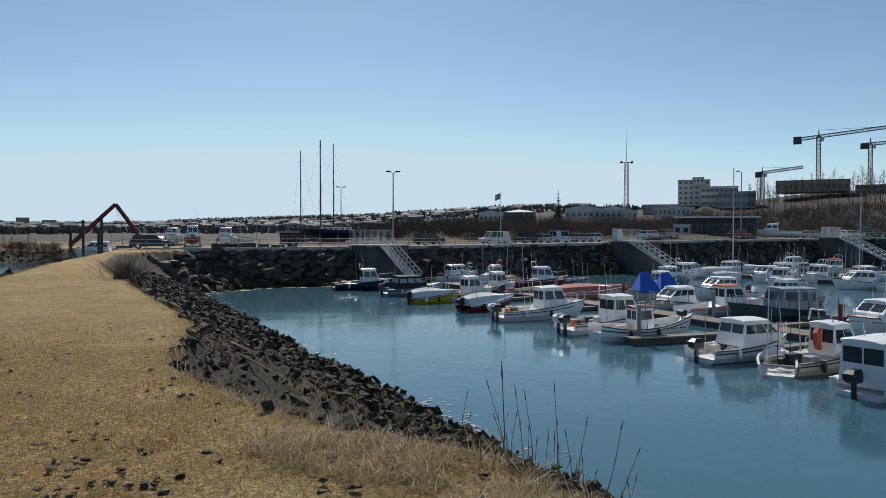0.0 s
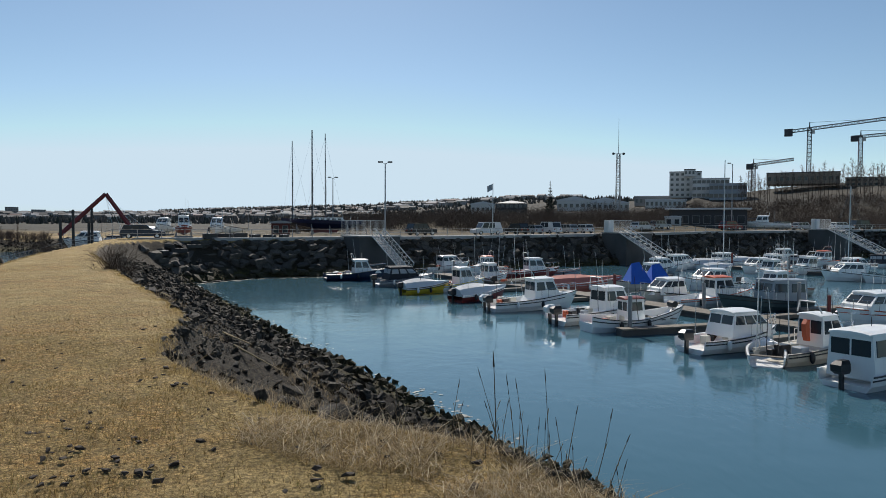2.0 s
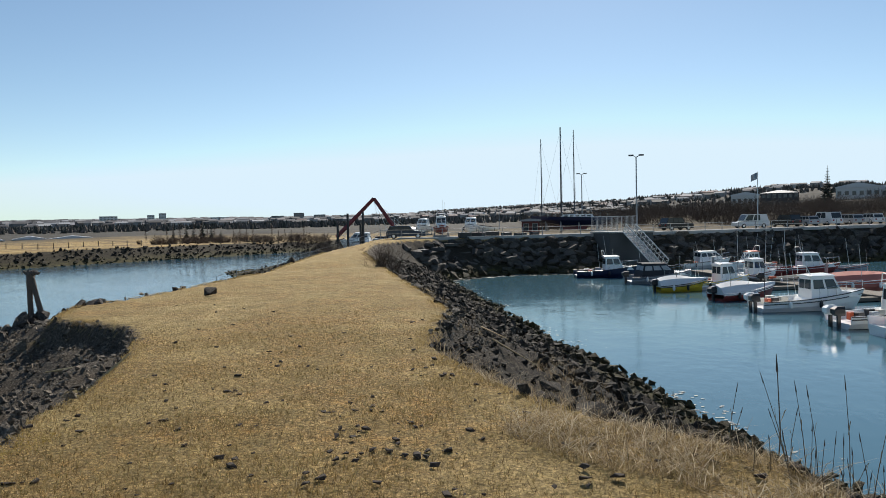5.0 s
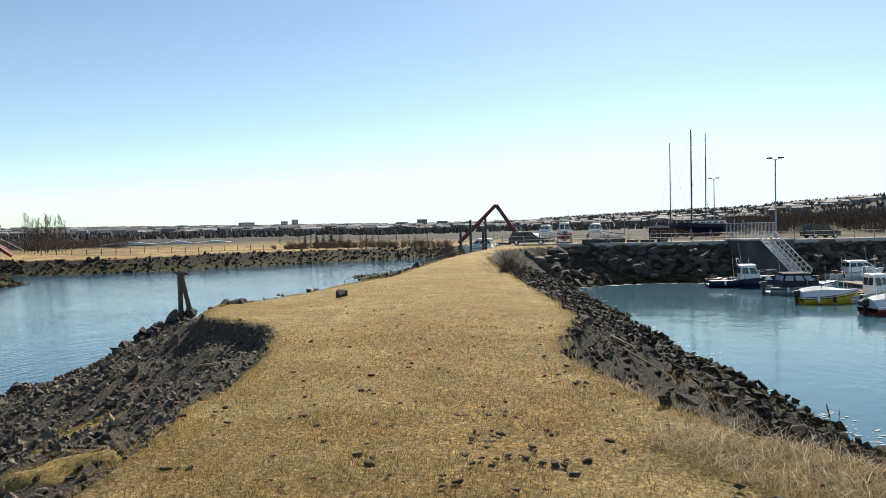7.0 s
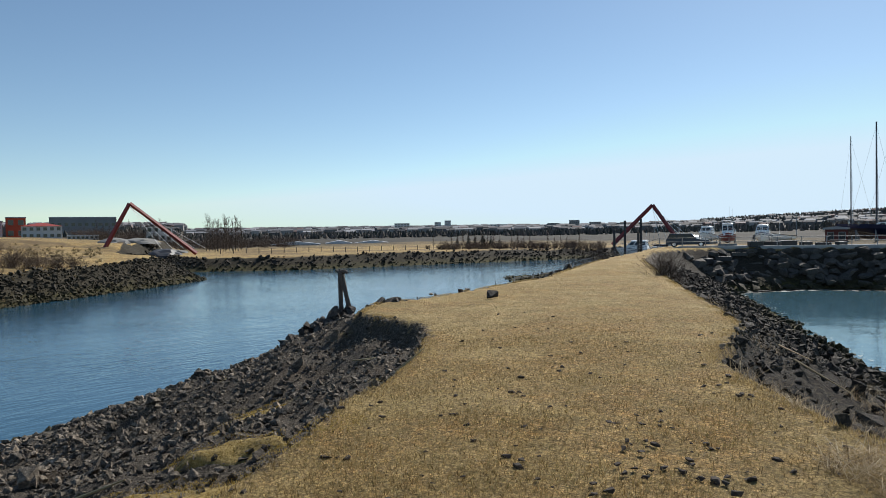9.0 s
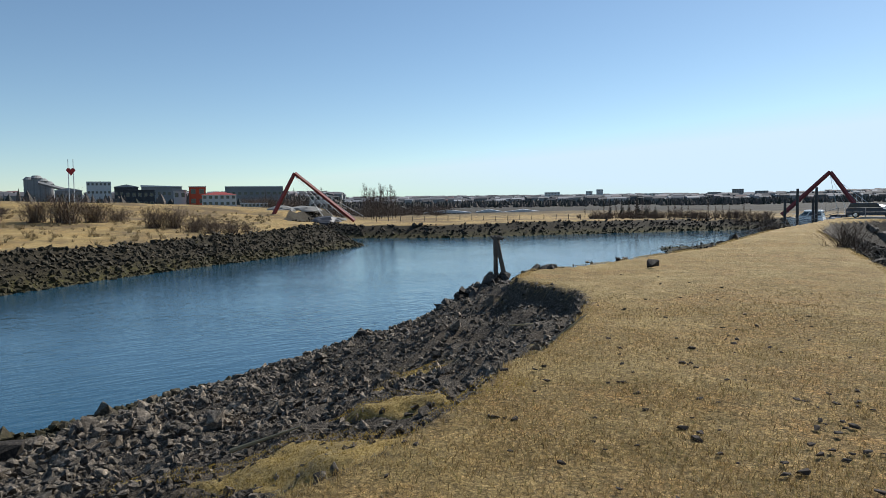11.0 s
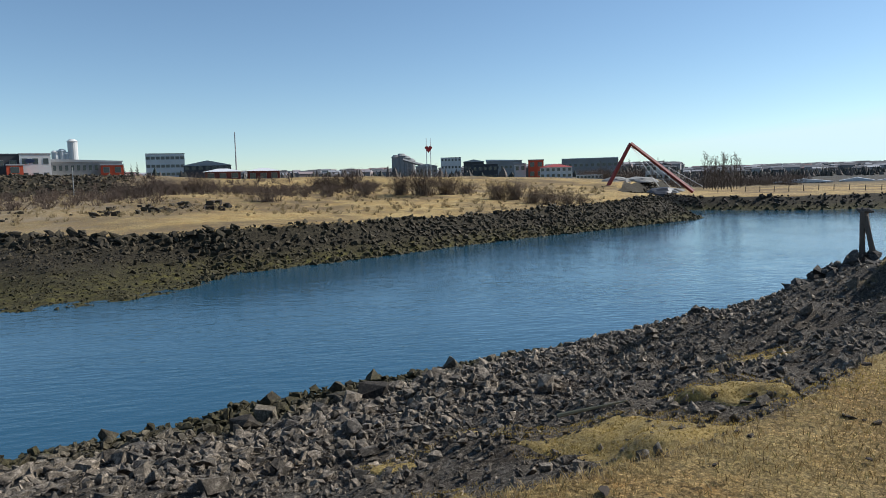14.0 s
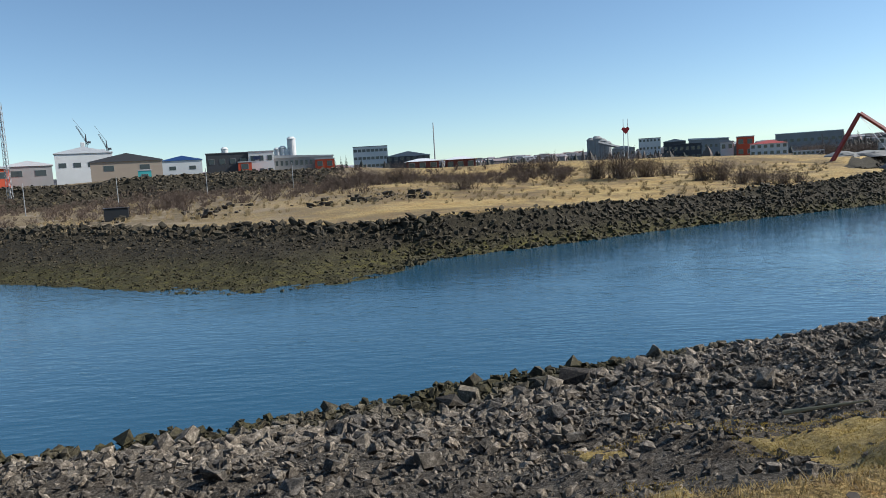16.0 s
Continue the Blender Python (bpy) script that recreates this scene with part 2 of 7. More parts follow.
def ground_material():
    m, nt, b = material("dry_turf_and_rubble", 0.95)
    b.inputs["Specular IOR Level"].default_value = 0.2
    fine, mid = noise_node(nt, 55, 8, 0.85), noise_node(nt, 7, 5, 0.7)
    big, huge = noise_node(nt, 0.7, 4, 0.6), noise_node(nt, 0.06, 4, 0.6)
    turf = ramp(nt, fine, [(0.40, (0.035, 0.022, 0.008)), (0.5, (0.20, 0.132, 0.05)), (0.60, (0.50, 0.37, 0.18))])
    turf = mix(nt, ramp(nt, mid, [(0.45, (0, 0, 0)), (0.72, (0.75, 0.75, 0.75))]), turf, (0.30, 0.165, 0.045))
    turf = mix(nt, ramp(nt, big, [(0.45, (0, 0, 0)), (0.75, (0.5, 0.5, 0.5))]), turf, (0.19, 0.165, 0.05))
    turf = mix(nt, ramp(nt, huge, [(0.5, (0, 0, 0)), (0.7, (0.5, 0.5, 0.5))]), turf, (0.24, 0.16, 0.08))
    specks = ramp(nt, noise_node(nt, 16, 5, 0.7), [(0.54, (0, 0, 0)), (0.62, (0.9, 0.9, 0.9))])
    turf = mix(nt, specks, turf, (0.085, 0.058, 0.024))
    straw = ramp(nt, noise_node(nt, 0.35, 5, 0.65), [(0.4, (0, 0, 0)), (0.6, (0.7, 0.7, 0.7))])
    turf = mix(nt, straw, turf, mix(nt, fine, (0.14, 0.105, 0.04), (0.46, 0.36, 0.19)))
    tired = ramp(nt, noise_node(nt, 2.4, 6, 0.75), [(0.42, (0, 0, 0)), (0.62, (0.75, 0.75, 0.75))])
    turf = mix(nt, tired, turf, mix(nt, fine, (0.045, 0.034, 0.012), (0.26, 0.20, 0.085)))
    turf = mix(nt, 0.75, turf, ramp(nt, noise_node(nt, 13, 8, 0.85), [(0.36, (0.35, 0.34, 0.30)), (0.5, (1, 1, 1)), (0.64, (1.5, 1.48, 1.4))]), "MULTIPLY")
    turf = mix(nt, 0.85, turf, ramp(nt, noise_node(nt, 30, 6, 0.8), [(0.36, (0.38, 0.36, 0.33)), (0.48, (1.58, 1.52, 1.44)), (0.62, (2.75, 2.68, 2.6))]), "MULTIPLY")
    pos = nt.nodes.new("ShaderNodeNewGeometry")
    axes = nt.nodes.new("ShaderNodeSeparateXYZ")
    nt.links.new(pos.outputs["Position"], axes.inputs[0])
    heath = None
    for axis, lo, hi in (("X", -62, -38), ("Y", 84, 104)):
        r = nt.nodes.new("ShaderNodeMapRange")
        r.inputs[1].default_value, r.inputs[2].default_value = lo, hi
        nt.links.new(axes.outputs[axis], r.inputs[0])
        heath = r.outputs[0] if heath is None else mix(nt, heath, (0, 0, 0), r.outputs[0])
    west = nt.nodes.new("ShaderNodeMapRange")
    west.inputs[1].default_value, west.inputs[2].default_value = -40, -60
    nt.links.new(axes.outputs["X"], west.inputs[0])
    patches = ramp(nt, noise_node(nt, 0.11, 6, 0.7), [(0.42, (0, 0, 0)), (0.6, (0.85, 0.85, 0.85))])
    turf = mix(nt, mix(nt, west.outputs[0], (0, 0, 0), patches), turf, (0.12, 0.085, 0.05))
    yard = nt.nodes.new("ShaderNodeMapRange")
    yard.inputs[1].default_value, yard.inputs[2].default_value = -8, -34
    nt.links.new(axes.outputs["Y"], yard.inputs[0])
    worn = ramp(nt, noise_node(nt, 0.22, 8, 0.75), [(0.36, (0.05, 0.04, 0.028)), (0.5, (0.14, 0.11, 0.075)), (0.62, (0.30, 0.25, 0.18))])
    turf = mix(nt, mix(nt, yard.outputs[0], (0, 0, 0), mix(nt, 0.25, west.outputs[0], (0, 0, 0))), turf, worn)
    brown = ramp(nt, noise_node(nt, 0.18, 6, 0.7), [(0.3, (0.04, 0.034, 0.022)), (0.55, (0.095, 0.075, 0.045)), (0.75, (0.15, 0.125, 0.06))])
    turf = mix(nt, heath, turf, brown)
    far = nt.nodes.new("ShaderNodeVectorMath")
    far.operation = "LENGTH"
    nt.links.new(pos.outputs["Position"], far.inputs[0])
    r = nt.nodes.new("ShaderNodeMapRange")
    r.inputs[1].default_value, r.inputs[2].default_value = 200, 290
    nt.links.new(far.outputs["Value"], r.inputs[0])
    turf = mix(nt, r.outputs[0], turf, ramp(nt, noise_node(nt, 0.03, 6, 0.7), [(0.3, (0.028, 0.027, 0.024)), (0.55, (0.06, 0.054, 0.044)), (0.8, (0.11, 0.095, 0.07))]))
    stone = ramp(nt, noise_node(nt, 26, 8, 0.85), [(0.38, (0.012, 0.010, 0.007)), (0.5, (0.072, 0.060, 0.046)), (0.62, (0.26, 0.225, 0.18))])
    stone = mix(nt, ramp(nt, noise_node(nt, 1.3, 4, 0.6), [(0.47, (0, 0, 0)), (0.75, (0.45, 0.45, 0.45))]), stone, (0.085, 0.055, 0.03))
    g = nt.nodes.new("ShaderNodeNewGeometry")
    sep = nt.nodes.new("ShaderNodeSeparateXYZ")
    nt.links.new(g.outputs["Position"], sep.inputs[0])
    weed_mask = nt.nodes.new("ShaderNodeMapRange")
    weed_mask.inputs[1].default_value, weed_mask.inputs[2].default_value = 1.3, 0.3
    nt.links.new(sep.outputs["Z"], weed_mask.inputs[0])
    weed = ramp(nt, noise_node(nt, 2.2, 6, 0.75), [(0.3, (0.016, 0.014, 0.007)), (0.55, (0.055, 0.048, 0.02)), (0.8, (0.15, 0.14, 0.05))])
    shore = nt.nodes.new("ShaderNodeMapRange")
    shore.inputs[1].default_value, shore.inputs[2].default_value = -32, -40
    nt.links.new(sep.outputs["X"], shore.inputs[0])
    stone = mix(nt, shore.outputs[0], stone, ramp(nt, noise_node(nt, 3, 6, 0.75), [(0.35, (0.012, 0.010, 0.007)), (0.55, (0.04, 0.033, 0.02)), (0.75, (0.09, 0.075, 0.05))]))
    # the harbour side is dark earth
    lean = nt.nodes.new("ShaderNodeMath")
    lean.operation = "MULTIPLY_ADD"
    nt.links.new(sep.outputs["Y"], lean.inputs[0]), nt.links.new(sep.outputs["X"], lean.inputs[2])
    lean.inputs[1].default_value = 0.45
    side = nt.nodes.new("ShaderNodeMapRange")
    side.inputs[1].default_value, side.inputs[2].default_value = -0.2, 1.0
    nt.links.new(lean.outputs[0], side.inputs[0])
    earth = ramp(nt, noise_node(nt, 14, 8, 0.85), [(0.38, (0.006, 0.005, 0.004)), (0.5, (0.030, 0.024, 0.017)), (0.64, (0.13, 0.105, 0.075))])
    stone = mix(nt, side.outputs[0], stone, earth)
    slime = ramp(nt, noise_node(nt, 1.3, 6, 0.75), [(0.5, (0, 0, 0)), (0.66, (0.6, 0.6, 0.6))])
    weed = mix(nt, slime, weed, (0.14, 0.125, 0.03))
    stone = mix(nt, weed_mask.outputs[0], stone, weed)
    at = nt.nodes.new("ShaderNodeAttribute")
    at.attribute_name = "bank"
    # the turf's edge is ragged: metres from the edge, shifted by noise
    edge = nt.nodes.new("ShaderNodeMath")
    edge.operation = "MULTIPLY_ADD"
    nt.links.new(mid, edge.inputs[0])
    edge.inputs[1].default_value = 0.9
    nt.links.new(at.outputs["Fac"], edge.inputs[2])
    cut = nt.nodes.new("ShaderNodeMapRange")
    cut.inputs[1].default_value, cut.inputs[2].default_value = 0.36, 0.56
    nt.links.new(edge.outputs[0], cut.inputs[0])
    # mossy pads on the rubble above the tide
    moss_mask = ramp(nt, noise_node(nt, 0.55, 3, 0.55), [(0.68, (0, 0, 0)), (0.74, (1, 1, 1))])
    high = nt.nodes.new("ShaderNodeMapRange")
    high.inputs[1].default_value, high.inputs[2].default_value = 2.2, 3.0
    nt.links.new(sep.outputs["Z"], high.inputs[0])
    pads = mix(nt, shore.outputs[0], mix(nt, high.outputs[0], (0, 0, 0), moss_mask), (0, 0, 0))
    stone = mix(nt, pads, stone, mix(nt, fine, (0.16, 0.125, 0.035), (0.30, 0.23, 0.10)))
    nt.links.new(mix(nt, cut.outputs[0], turf, stone), b.inputs["Base Color"])
    tufts = nt.nodes.new("ShaderNodeMath")
    tufts.operation = "ADD"
    nt.links.new(fine, tufts.inputs[0]), nt.links.new(noise_node(nt, 18, 6, 0.75), tufts.inputs[1])
    bump(nt, b, tufts.outputs[0], 0.85, 0.05)
    return m


def water_material(name, deep, size, strength, calm):
    m, nt, b = material(name, 0.1)
    b.inputs["Base Color"].default_value = (*deep, 1)
    b.inputs["IOR"].default_value = 1.333
    g = nt.nodes.new("ShaderNodeNewGeometry")
    mp = nt.nodes.new("ShaderNodeMapping")
    mp.inputs["Rotation"].default_value[2] = radians(35)
    mp.inputs["Scale"].default_value = (1.0, 0.35, 1.0)
    nt.links.new(g.outputs["Position"], mp.inputs[0])
    total = nt.nodes.new("ShaderNodeMath")
    total.operation = "ADD"
    for i, (s, d) in enumerate(((size, 4.0), (size * 0.23, 2.0))):
        n = nt.nodes.new("ShaderNodeTexNoise")
        n.inputs["Scale"].default_value, n.inputs["Detail"].default_value = s, d
        nt.links.new(mp.outputs[0], n.inputs["Vector"])
        nt.links.new(n.outputs["Fac"], total.inputs[i])
    # calmer and livelier stretches
    gust = ramp(nt, noise_node(nt, 0.09, 5, 0.6), [(0.36, (calm, calm, calm)), (0.6, (1, 1, 1))])
    mul = nt.nodes.new("ShaderNodeMath")
    mul.operation = "MULTIPLY"
    nt.links.new(total.outputs[0], mul.inputs[0]), nt.links.new(gust, mul.inputs[1])
    bump(nt, b, mul.outputs[0], strength, 0.1)
    return m


def part(name, bm, mat, parent=None, label="", smooth_faces=False):
    """Links a bmesh as one mesh object under a thing or a part."""
    me = bpy.data.meshes.new(name)
    bm.to_mesh(me)
    bm.free()
    if smooth_faces:
        for p in me.polygons:
            p.use_smooth = True
    for one in (mat if isinstance(mat, (list, tuple)) else [mat]):
        me.materials.append(one)
    ob = new(name, me)
    ob.parent = parent
    if label:
        ob["label"] = label
    return ob


def thing(name, m, label, category, group="", kind=""):
    ob = new(name)
    ob.empty_display_size = 0.3
    ob.matrix_world = m
    return tagged(ob, label, category, group, kind)


def box(bm, x0, y0, z0, x1, y1, z1, bev=0.0):
    r = bmesh.ops.create_cube(bm, size=1.0, matrix=Matrix.Translation(((x0 + x1) / 2, (y0 + y1) / 2, (z0 + z1) / 2)) @ Matrix.Diagonal((x1 - x0, y1 - y0, z1 - z0, 1)))
    if bev:
        es = list({e for v in r["verts"] for e in v.link_edges})
        bmesh.ops.bevel(bm, geom=es, offset=bev, segments=1, affect="EDGES")
    return bm


def a_box(x0, y0, z0, x1, y1, z1, bev=0.0):
    return box(bmesh.new(), x0, y0, z0, x1, y1, z1, bev)


def rod(bm, a, b, r0, r1=None, n=6):
    a, b = Vector(a), Vector(b)
    d = b - a
    m = Matrix.Translation((a + b) / 2) @ d.to_track_quat("Z", "Y").to_matrix().to_4x4()
    bmesh.ops.create_cone(bm, cap_ends=True, segments=n, radius1=r0, radius2=r0 if r1 is None else r1, depth=d.length, matrix=m)
    return bm


def prism(outline, y0, y1):
    """A solid of an outline in x and z, drawn out along y."""
    bm = bmesh.new()
    a = [bm.verts.new((x, y0, z)) for x, z in outline]
    b = [bm.verts.new((x, y1, z)) for x, z in outline]
    bm.faces.new(a), bm.faces.new(b[::-1])
    for i in range(len(a)):
        j = (i + 1) % len(a)
        bm.faces.new((a[i], b[i], b[j], a[j]))
    bmesh.ops.recalc_face_normals(bm, faces=bm.faces)
    return bm


def loft(sections, close=True):
    """A skin over a row of equal-long sections of points."""
    bm = bmesh.new()
    rows = [[bm.verts.new(p) for p in s] for s in sections]
    n = len(rows[0])
    for a, b in zip(rows, rows[1:]):
        for i in range(n if close else n - 1):
            j = (i + 1) % n
            bm.faces.new((a[i], a[j], b[j], b[i]))
    if close:
        bm.faces.new(rows[0][::-1]), bm.faces.new(rows[-1])
    bmesh.ops.remove_doubles(bm, verts=bm.verts, dist=1e-5)
    bmesh.ops.recalc_face_normals(bm, faces=bm.faces)
    return bm


def tube(points, r, n=5):
    """One bent bar of even thickness through the points."""
    secs = []
    for i, p in enumerate(points):
        d = Vector(points[min(i + 1, len(points) - 1)]) - Vector(points[max(i - 1, 0)])
        m = d.to_track_quat("Z", "Y").to_matrix()
        secs.append([Vector(p) + m @ Vector((math.cos(6.2832 * k / n) * r, math.sin(6.2832 * k / n) * r, 0)) for k in range(n)])
    return loft(secs)


def polar(az, r):
    return r * math.sin(radians(az)), r * math.cos(radians(az))


def ground_z(x, y):
    return float(ground_height([x], [y], False)[0][0])


# ---------------------------------------------------------------- ground and water
ground = new("ground", build_ground())
ground.data.materials.append(ground_material())
tagged(ground, "dry yellow turf spit with dark rubble banks and far meadows", "ground", kind="structure")


def sheet(name, outline, z, mat):
    bm = bmesh.new()
    bm.faces.new([bm.verts.new((x, y, z)) for x, y in outline])
    ob = part(name, bm, mat)
    if ob.data.polygons[0].normal.z < 0:
        ob.data.flip_normals()
    return ob


SPINE = [(5, -400), (2, -90), (-1, 0), (-8, 13), (-24, 50), (-34, 74), (-20, 160), (-20, 400)]
harbour = sheet("harbour_water", SPINE + [(900, 400), (900, -400)], 0.0, water_material("calm_harbour_water", (0.046, 0.118, 0.158), 3.0, 0.17, 0.15))
tagged(harbour, "calm blue-green harbour water mirroring boats", "water", kind="structure")
river = sheet("river_water", SPINE + [(-900, 400), (-900, -400)], 0.0, water_material("rippled_river_water", (0.019, 0.070, 0.115), 3.0, 0.32, 0.55))
tagged(river, "blue rippled tidal river water", "water", kind="structure")

WHITE = paint("white_gelcoat", (0.90, 0.90, 0.88), 0.25, wear=0.05)
RED_STEEL = paint("red_painted_steel", (0.25, 0.035, 0.03), 0.5)


def arch(az_left, az_apex, az_right, r, z0, top, label):
    xl, yl = polar(az_left, r)
    xr, yr = polar(az_right, r)
    xa, ya = polar(az_apex, r)
    t = thing("bridge_pylon", pose(xa, ya, z0), label, "bridge pylon", "bridge pylons")
    for x, y in ((xl, yl), (xr, yr)):
        part("leg", rod(bmesh.new(), (x - xa, y - ya, -0.5), (0, 0, top - z0), 0.42, 0.36, 4), RED_STEEL, t)
    for k in range(5):
        part("stay_cable", rod(bmesh.new(), (0, 0, top - z0 - 0.6), ((xl - xa) * 0.35 + (xr - xl) * (0.12 + 0.12 * k), (yl - ya) * 0.35 + (yr - yl) * (0.12 + 0.12 * k) + 6, 0.5), 0.035, n=3), WHITE, t)


arch(-27.45, -24.43, -22.4, 150, 3.9, 11.3, "red steel triangular bridge pylon with thin stay cables")
arch(-66.27, -64.28, -59.72, 150, 3.5, 12.9, "red steel triangular bridge pylon with thin stay cables")

# ---------------------------------------------------------------- stones


def stone_material(name, dark, mid_c, light, weed=True):
    m, nt, b = material(name, 0.85)
    b.inputs["Specular IOR Level"].default_value = 0.3
    c = ramp(nt, noise_node(nt, 12, 8, 0.8), [(0.34, dark), (0.52, mid_c), (0.7, light)])
    g = nt.nodes.new("ShaderNodeNewGeometry")
    tone = ramp(nt, g.outputs["Random Per Island"], [(0, (0.45, 0.45, 0.45)), (0.6, (1, 0.97, 0.92)), (1, (1.5, 1.42, 1.3))])
    c = mix(nt, 1.0, c, tone, "MULTIPLY")
    sep = nt.nodes.new("ShaderNodeSeparateXYZ")
    nt.links.new(g.outputs["Position"], sep.inputs[0])
    if weed:
        r = nt.nodes.new("ShaderNodeMapRange")
        r.inputs[1].default_value, r.inputs[2].default_value = 1.1, 0.35
        nt.links.new(sep.outputs["Z"], r.inputs[0])
        c = mix(nt, r.outputs[0], c, ramp(nt, noise_node(nt, 6, 4, 0.7), [(0.35, (0.018, 0.015, 0.007)), (0.7, (0.085, 0.072, 0.03))]))
    nt.links.new(c, b.inputs["Base Color"])
    bump(nt, b, noise_node(nt, 40, 7, 0.8), 1.0, 0.03)
    return m


BASALT = stone_material("grey_basalt_rubble", (0.025, 0.021, 0.016), (0.17, 0.145, 0.115), (0.56, 0.49, 0.41))
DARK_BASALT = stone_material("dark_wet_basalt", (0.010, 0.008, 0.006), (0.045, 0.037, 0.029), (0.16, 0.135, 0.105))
WEEDY = stone_material("weedy_brown_basalt", (0.016, 0.013, 0.008), (0.052, 0.043, 0.027), (0.13, 0.11, 0.075))
ARMOUR = stone_material("dark_armour_stone", (0.016, 0.014, 0.013), (0.075, 0.068, 0.062), (0.24, 0.22, 0.20))

rng = np.random.RandomState(7)


def rock_mesh(seed, flat=0.7, pts=13):
    rs = np.random.RandomState(seed)
    bm = bmesh.new()
    for _ in range(pts):
        v = rs.normal(size=3)
        v /= np.linalg.norm(v)
        v = np.sign(v) * np.abs(v) ** 0.5
        bm.verts.new(Vector(v * (0.33, 0.26, 0.22 * flat + 0.06) * (0.8 + 0.35 * rs.rand())))
    r = bmesh.ops.convex_hull(bm, input=bm.verts)
    bmesh.ops.delete(bm, geom=list({v for v in r["geom_interior"] if isinstance(v, bmesh.types.BMVert)}), context="VERTS")
    bmesh.ops.triangulate(bm, faces=bm.faces)
    bmesh.ops.recalc_face_normals(bm, faces=bm.faces)
    return bm


def rock_arrays(n, flat):
    out = []
    for s in range(n):
        bm = rock_mesh(100 + s, flat, 10)
        bm.verts.index_update()
        out.append((np.array([v.co[:] for v in bm.verts]), np.array([[v.index for v in f.verts] for f in bm.faces])))
        bm.free()
    return out


ROCKS = rock_arrays(24, 0.7)


def turns(a, b, c):
    """Rotation matrices for rows of angles about x, y and z."""
    ca, sa, cb, sb, cc, sc = np.cos(a), np.sin(a), np.cos(b), np.sin(b), np.cos(c), np.sin(c)
    return np.stack([cc * cb, cc * sb * sa - sc * ca, cc * sb * ca + sc * sa, sc * cb, sc * sb * sa + cc * ca, sc * sb * ca - cc * sa, -sb, cb * sa, cb * ca], -1).reshape(-1, 3, 3)


def raw_mesh(name, co, tri, mat):
    me = bpy.data.meshes.new(name)
    me.vertices.add(len(co)), me.loops.add(tri.size), me.polygons.add(len(tri))
    me.vertices.foreach_set("co", np.ascontiguousarray(co, dtype=np.float32).ravel())
    me.loops.foreach_set("vertex_index", np.ascontiguousarray(tri, dtype=np.int32).ravel())
    me.polygons.foreach_set("loop_start", np.arange(0, tri.size, tri.shape[1]))
    me.polygons.foreach_set("use_smooth", np.zeros(len(tri), bool))
    me.materials.append(mat)
    me.update(calc_edges=True)
    return me


def heap(name, xs, ys, sizes, mat, label, sink=0.12, tilt=0.5, lift=None, parent=None):
    """Many stones in one mesh, each set into the ground."""
    xs, ys, sizes = np.asarray(xs), np.asarray(ys), np.asarray(sizes)
    z = ground_height(xs, ys, True)[0] if lift is None else np.asarray(lift)
    cos, tris, n, m = [], [], 0, len(xs)
    kinds, spread = rng.randint(len(ROCKS), size=m), sizes[:, None] * (0.75 + 0.5 * rng.rand(m, 3))
    spin = turns(*(rng.normal(size=(2, m)) * tilt), rng.rand(m) * 6.283)
    at = np.stack([xs, ys, z + sizes * sink], 1)
    for k, (v, f) in enumerate(ROCKS):
        pick = np.nonzero(kinds == k)[0]
        if len(pick):
            w = np.einsum("nij,nvj->nvi", spin[pick], v[None] * spread[pick][:, None]) + at[pick][:, None]
            cos.append(w.reshape(-1, 3))
            tris.append((f[None] + (n + len(v) * np.arange(len(pick)))[:, None, None]).reshape(-1, 3))
            n += len(v) * len(pick)
    ob = new(name, raw_mesh(name, np.concatenate(cos), np.concatenate(tris), mat))
    if parent is None:
        tagged(ob, label, "stones", kind="stuff")
    else:
        ob.parent = parent
        tagged(ob, label, kind="stuff")
    return ob


def scatter(n, x0, x1, y0, y1, shore, top, keep=None, below=0.6):
    """Random places on a bank, between its top edge and a little below the water's edge."""
    x, y = rng.uniform(x0, x1, n), rng.uniform(y0, y1, n)
    ok = ~inside(x, y, top) & (inside(x, y, shore) | (away(x, y, shore) < below))
    if keep is not None:
        ok &= keep(x, y)
    return x[ok], y[ok]


def stone_sizes(n, small, large, power=2.2):
    return small + (large - small) * rng.rand(n) ** power


# river side of the spit: loose angular rubble
x, y = scatter(76000, -27, -3, -14, 24, SHORE_A, TOP_A, keep=lambda x, y: x < -3.2)
dt, dw = away(x, y, TOP_A), away(x, y, SHORE_A)
clear = rng.rand(len(x)) < np.clip(0.42 + 0.12 * dt, 0, 1)
x, y, dt, dw = x[clear], y[clear], dt[clear], dw[clear]
size = stone_sizes(len(x), 0.10, 0.46, 4.2) * (0.45 + 0.75 * smooth(1, 12, dt)) * (1 + 0.9 * (rng.rand(len(x)) < 0.02))
heap("river_bank_rubble", x, y, size, BASALT, "loose angular grey basalt rubble sloping to the river", sink=0.2, tilt=0.38)
x, y = scatter(40000, -24, -3, -14, 24, SHORE_A, TOP_A, keep=lambda x, y: (x < -3.4) & (away(x, y, TOP_A) < 7))
heap("river_bank_gravel", x, y, stone_sizes(len(x), 0.04, 0.19), BASALT, "small grey stones and gravel below the turf edge", tilt=0.8)
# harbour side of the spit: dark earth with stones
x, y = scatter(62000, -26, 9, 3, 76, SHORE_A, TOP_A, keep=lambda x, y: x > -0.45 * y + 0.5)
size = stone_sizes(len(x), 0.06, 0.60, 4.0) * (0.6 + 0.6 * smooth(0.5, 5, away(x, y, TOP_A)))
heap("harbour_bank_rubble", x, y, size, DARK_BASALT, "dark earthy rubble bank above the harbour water")
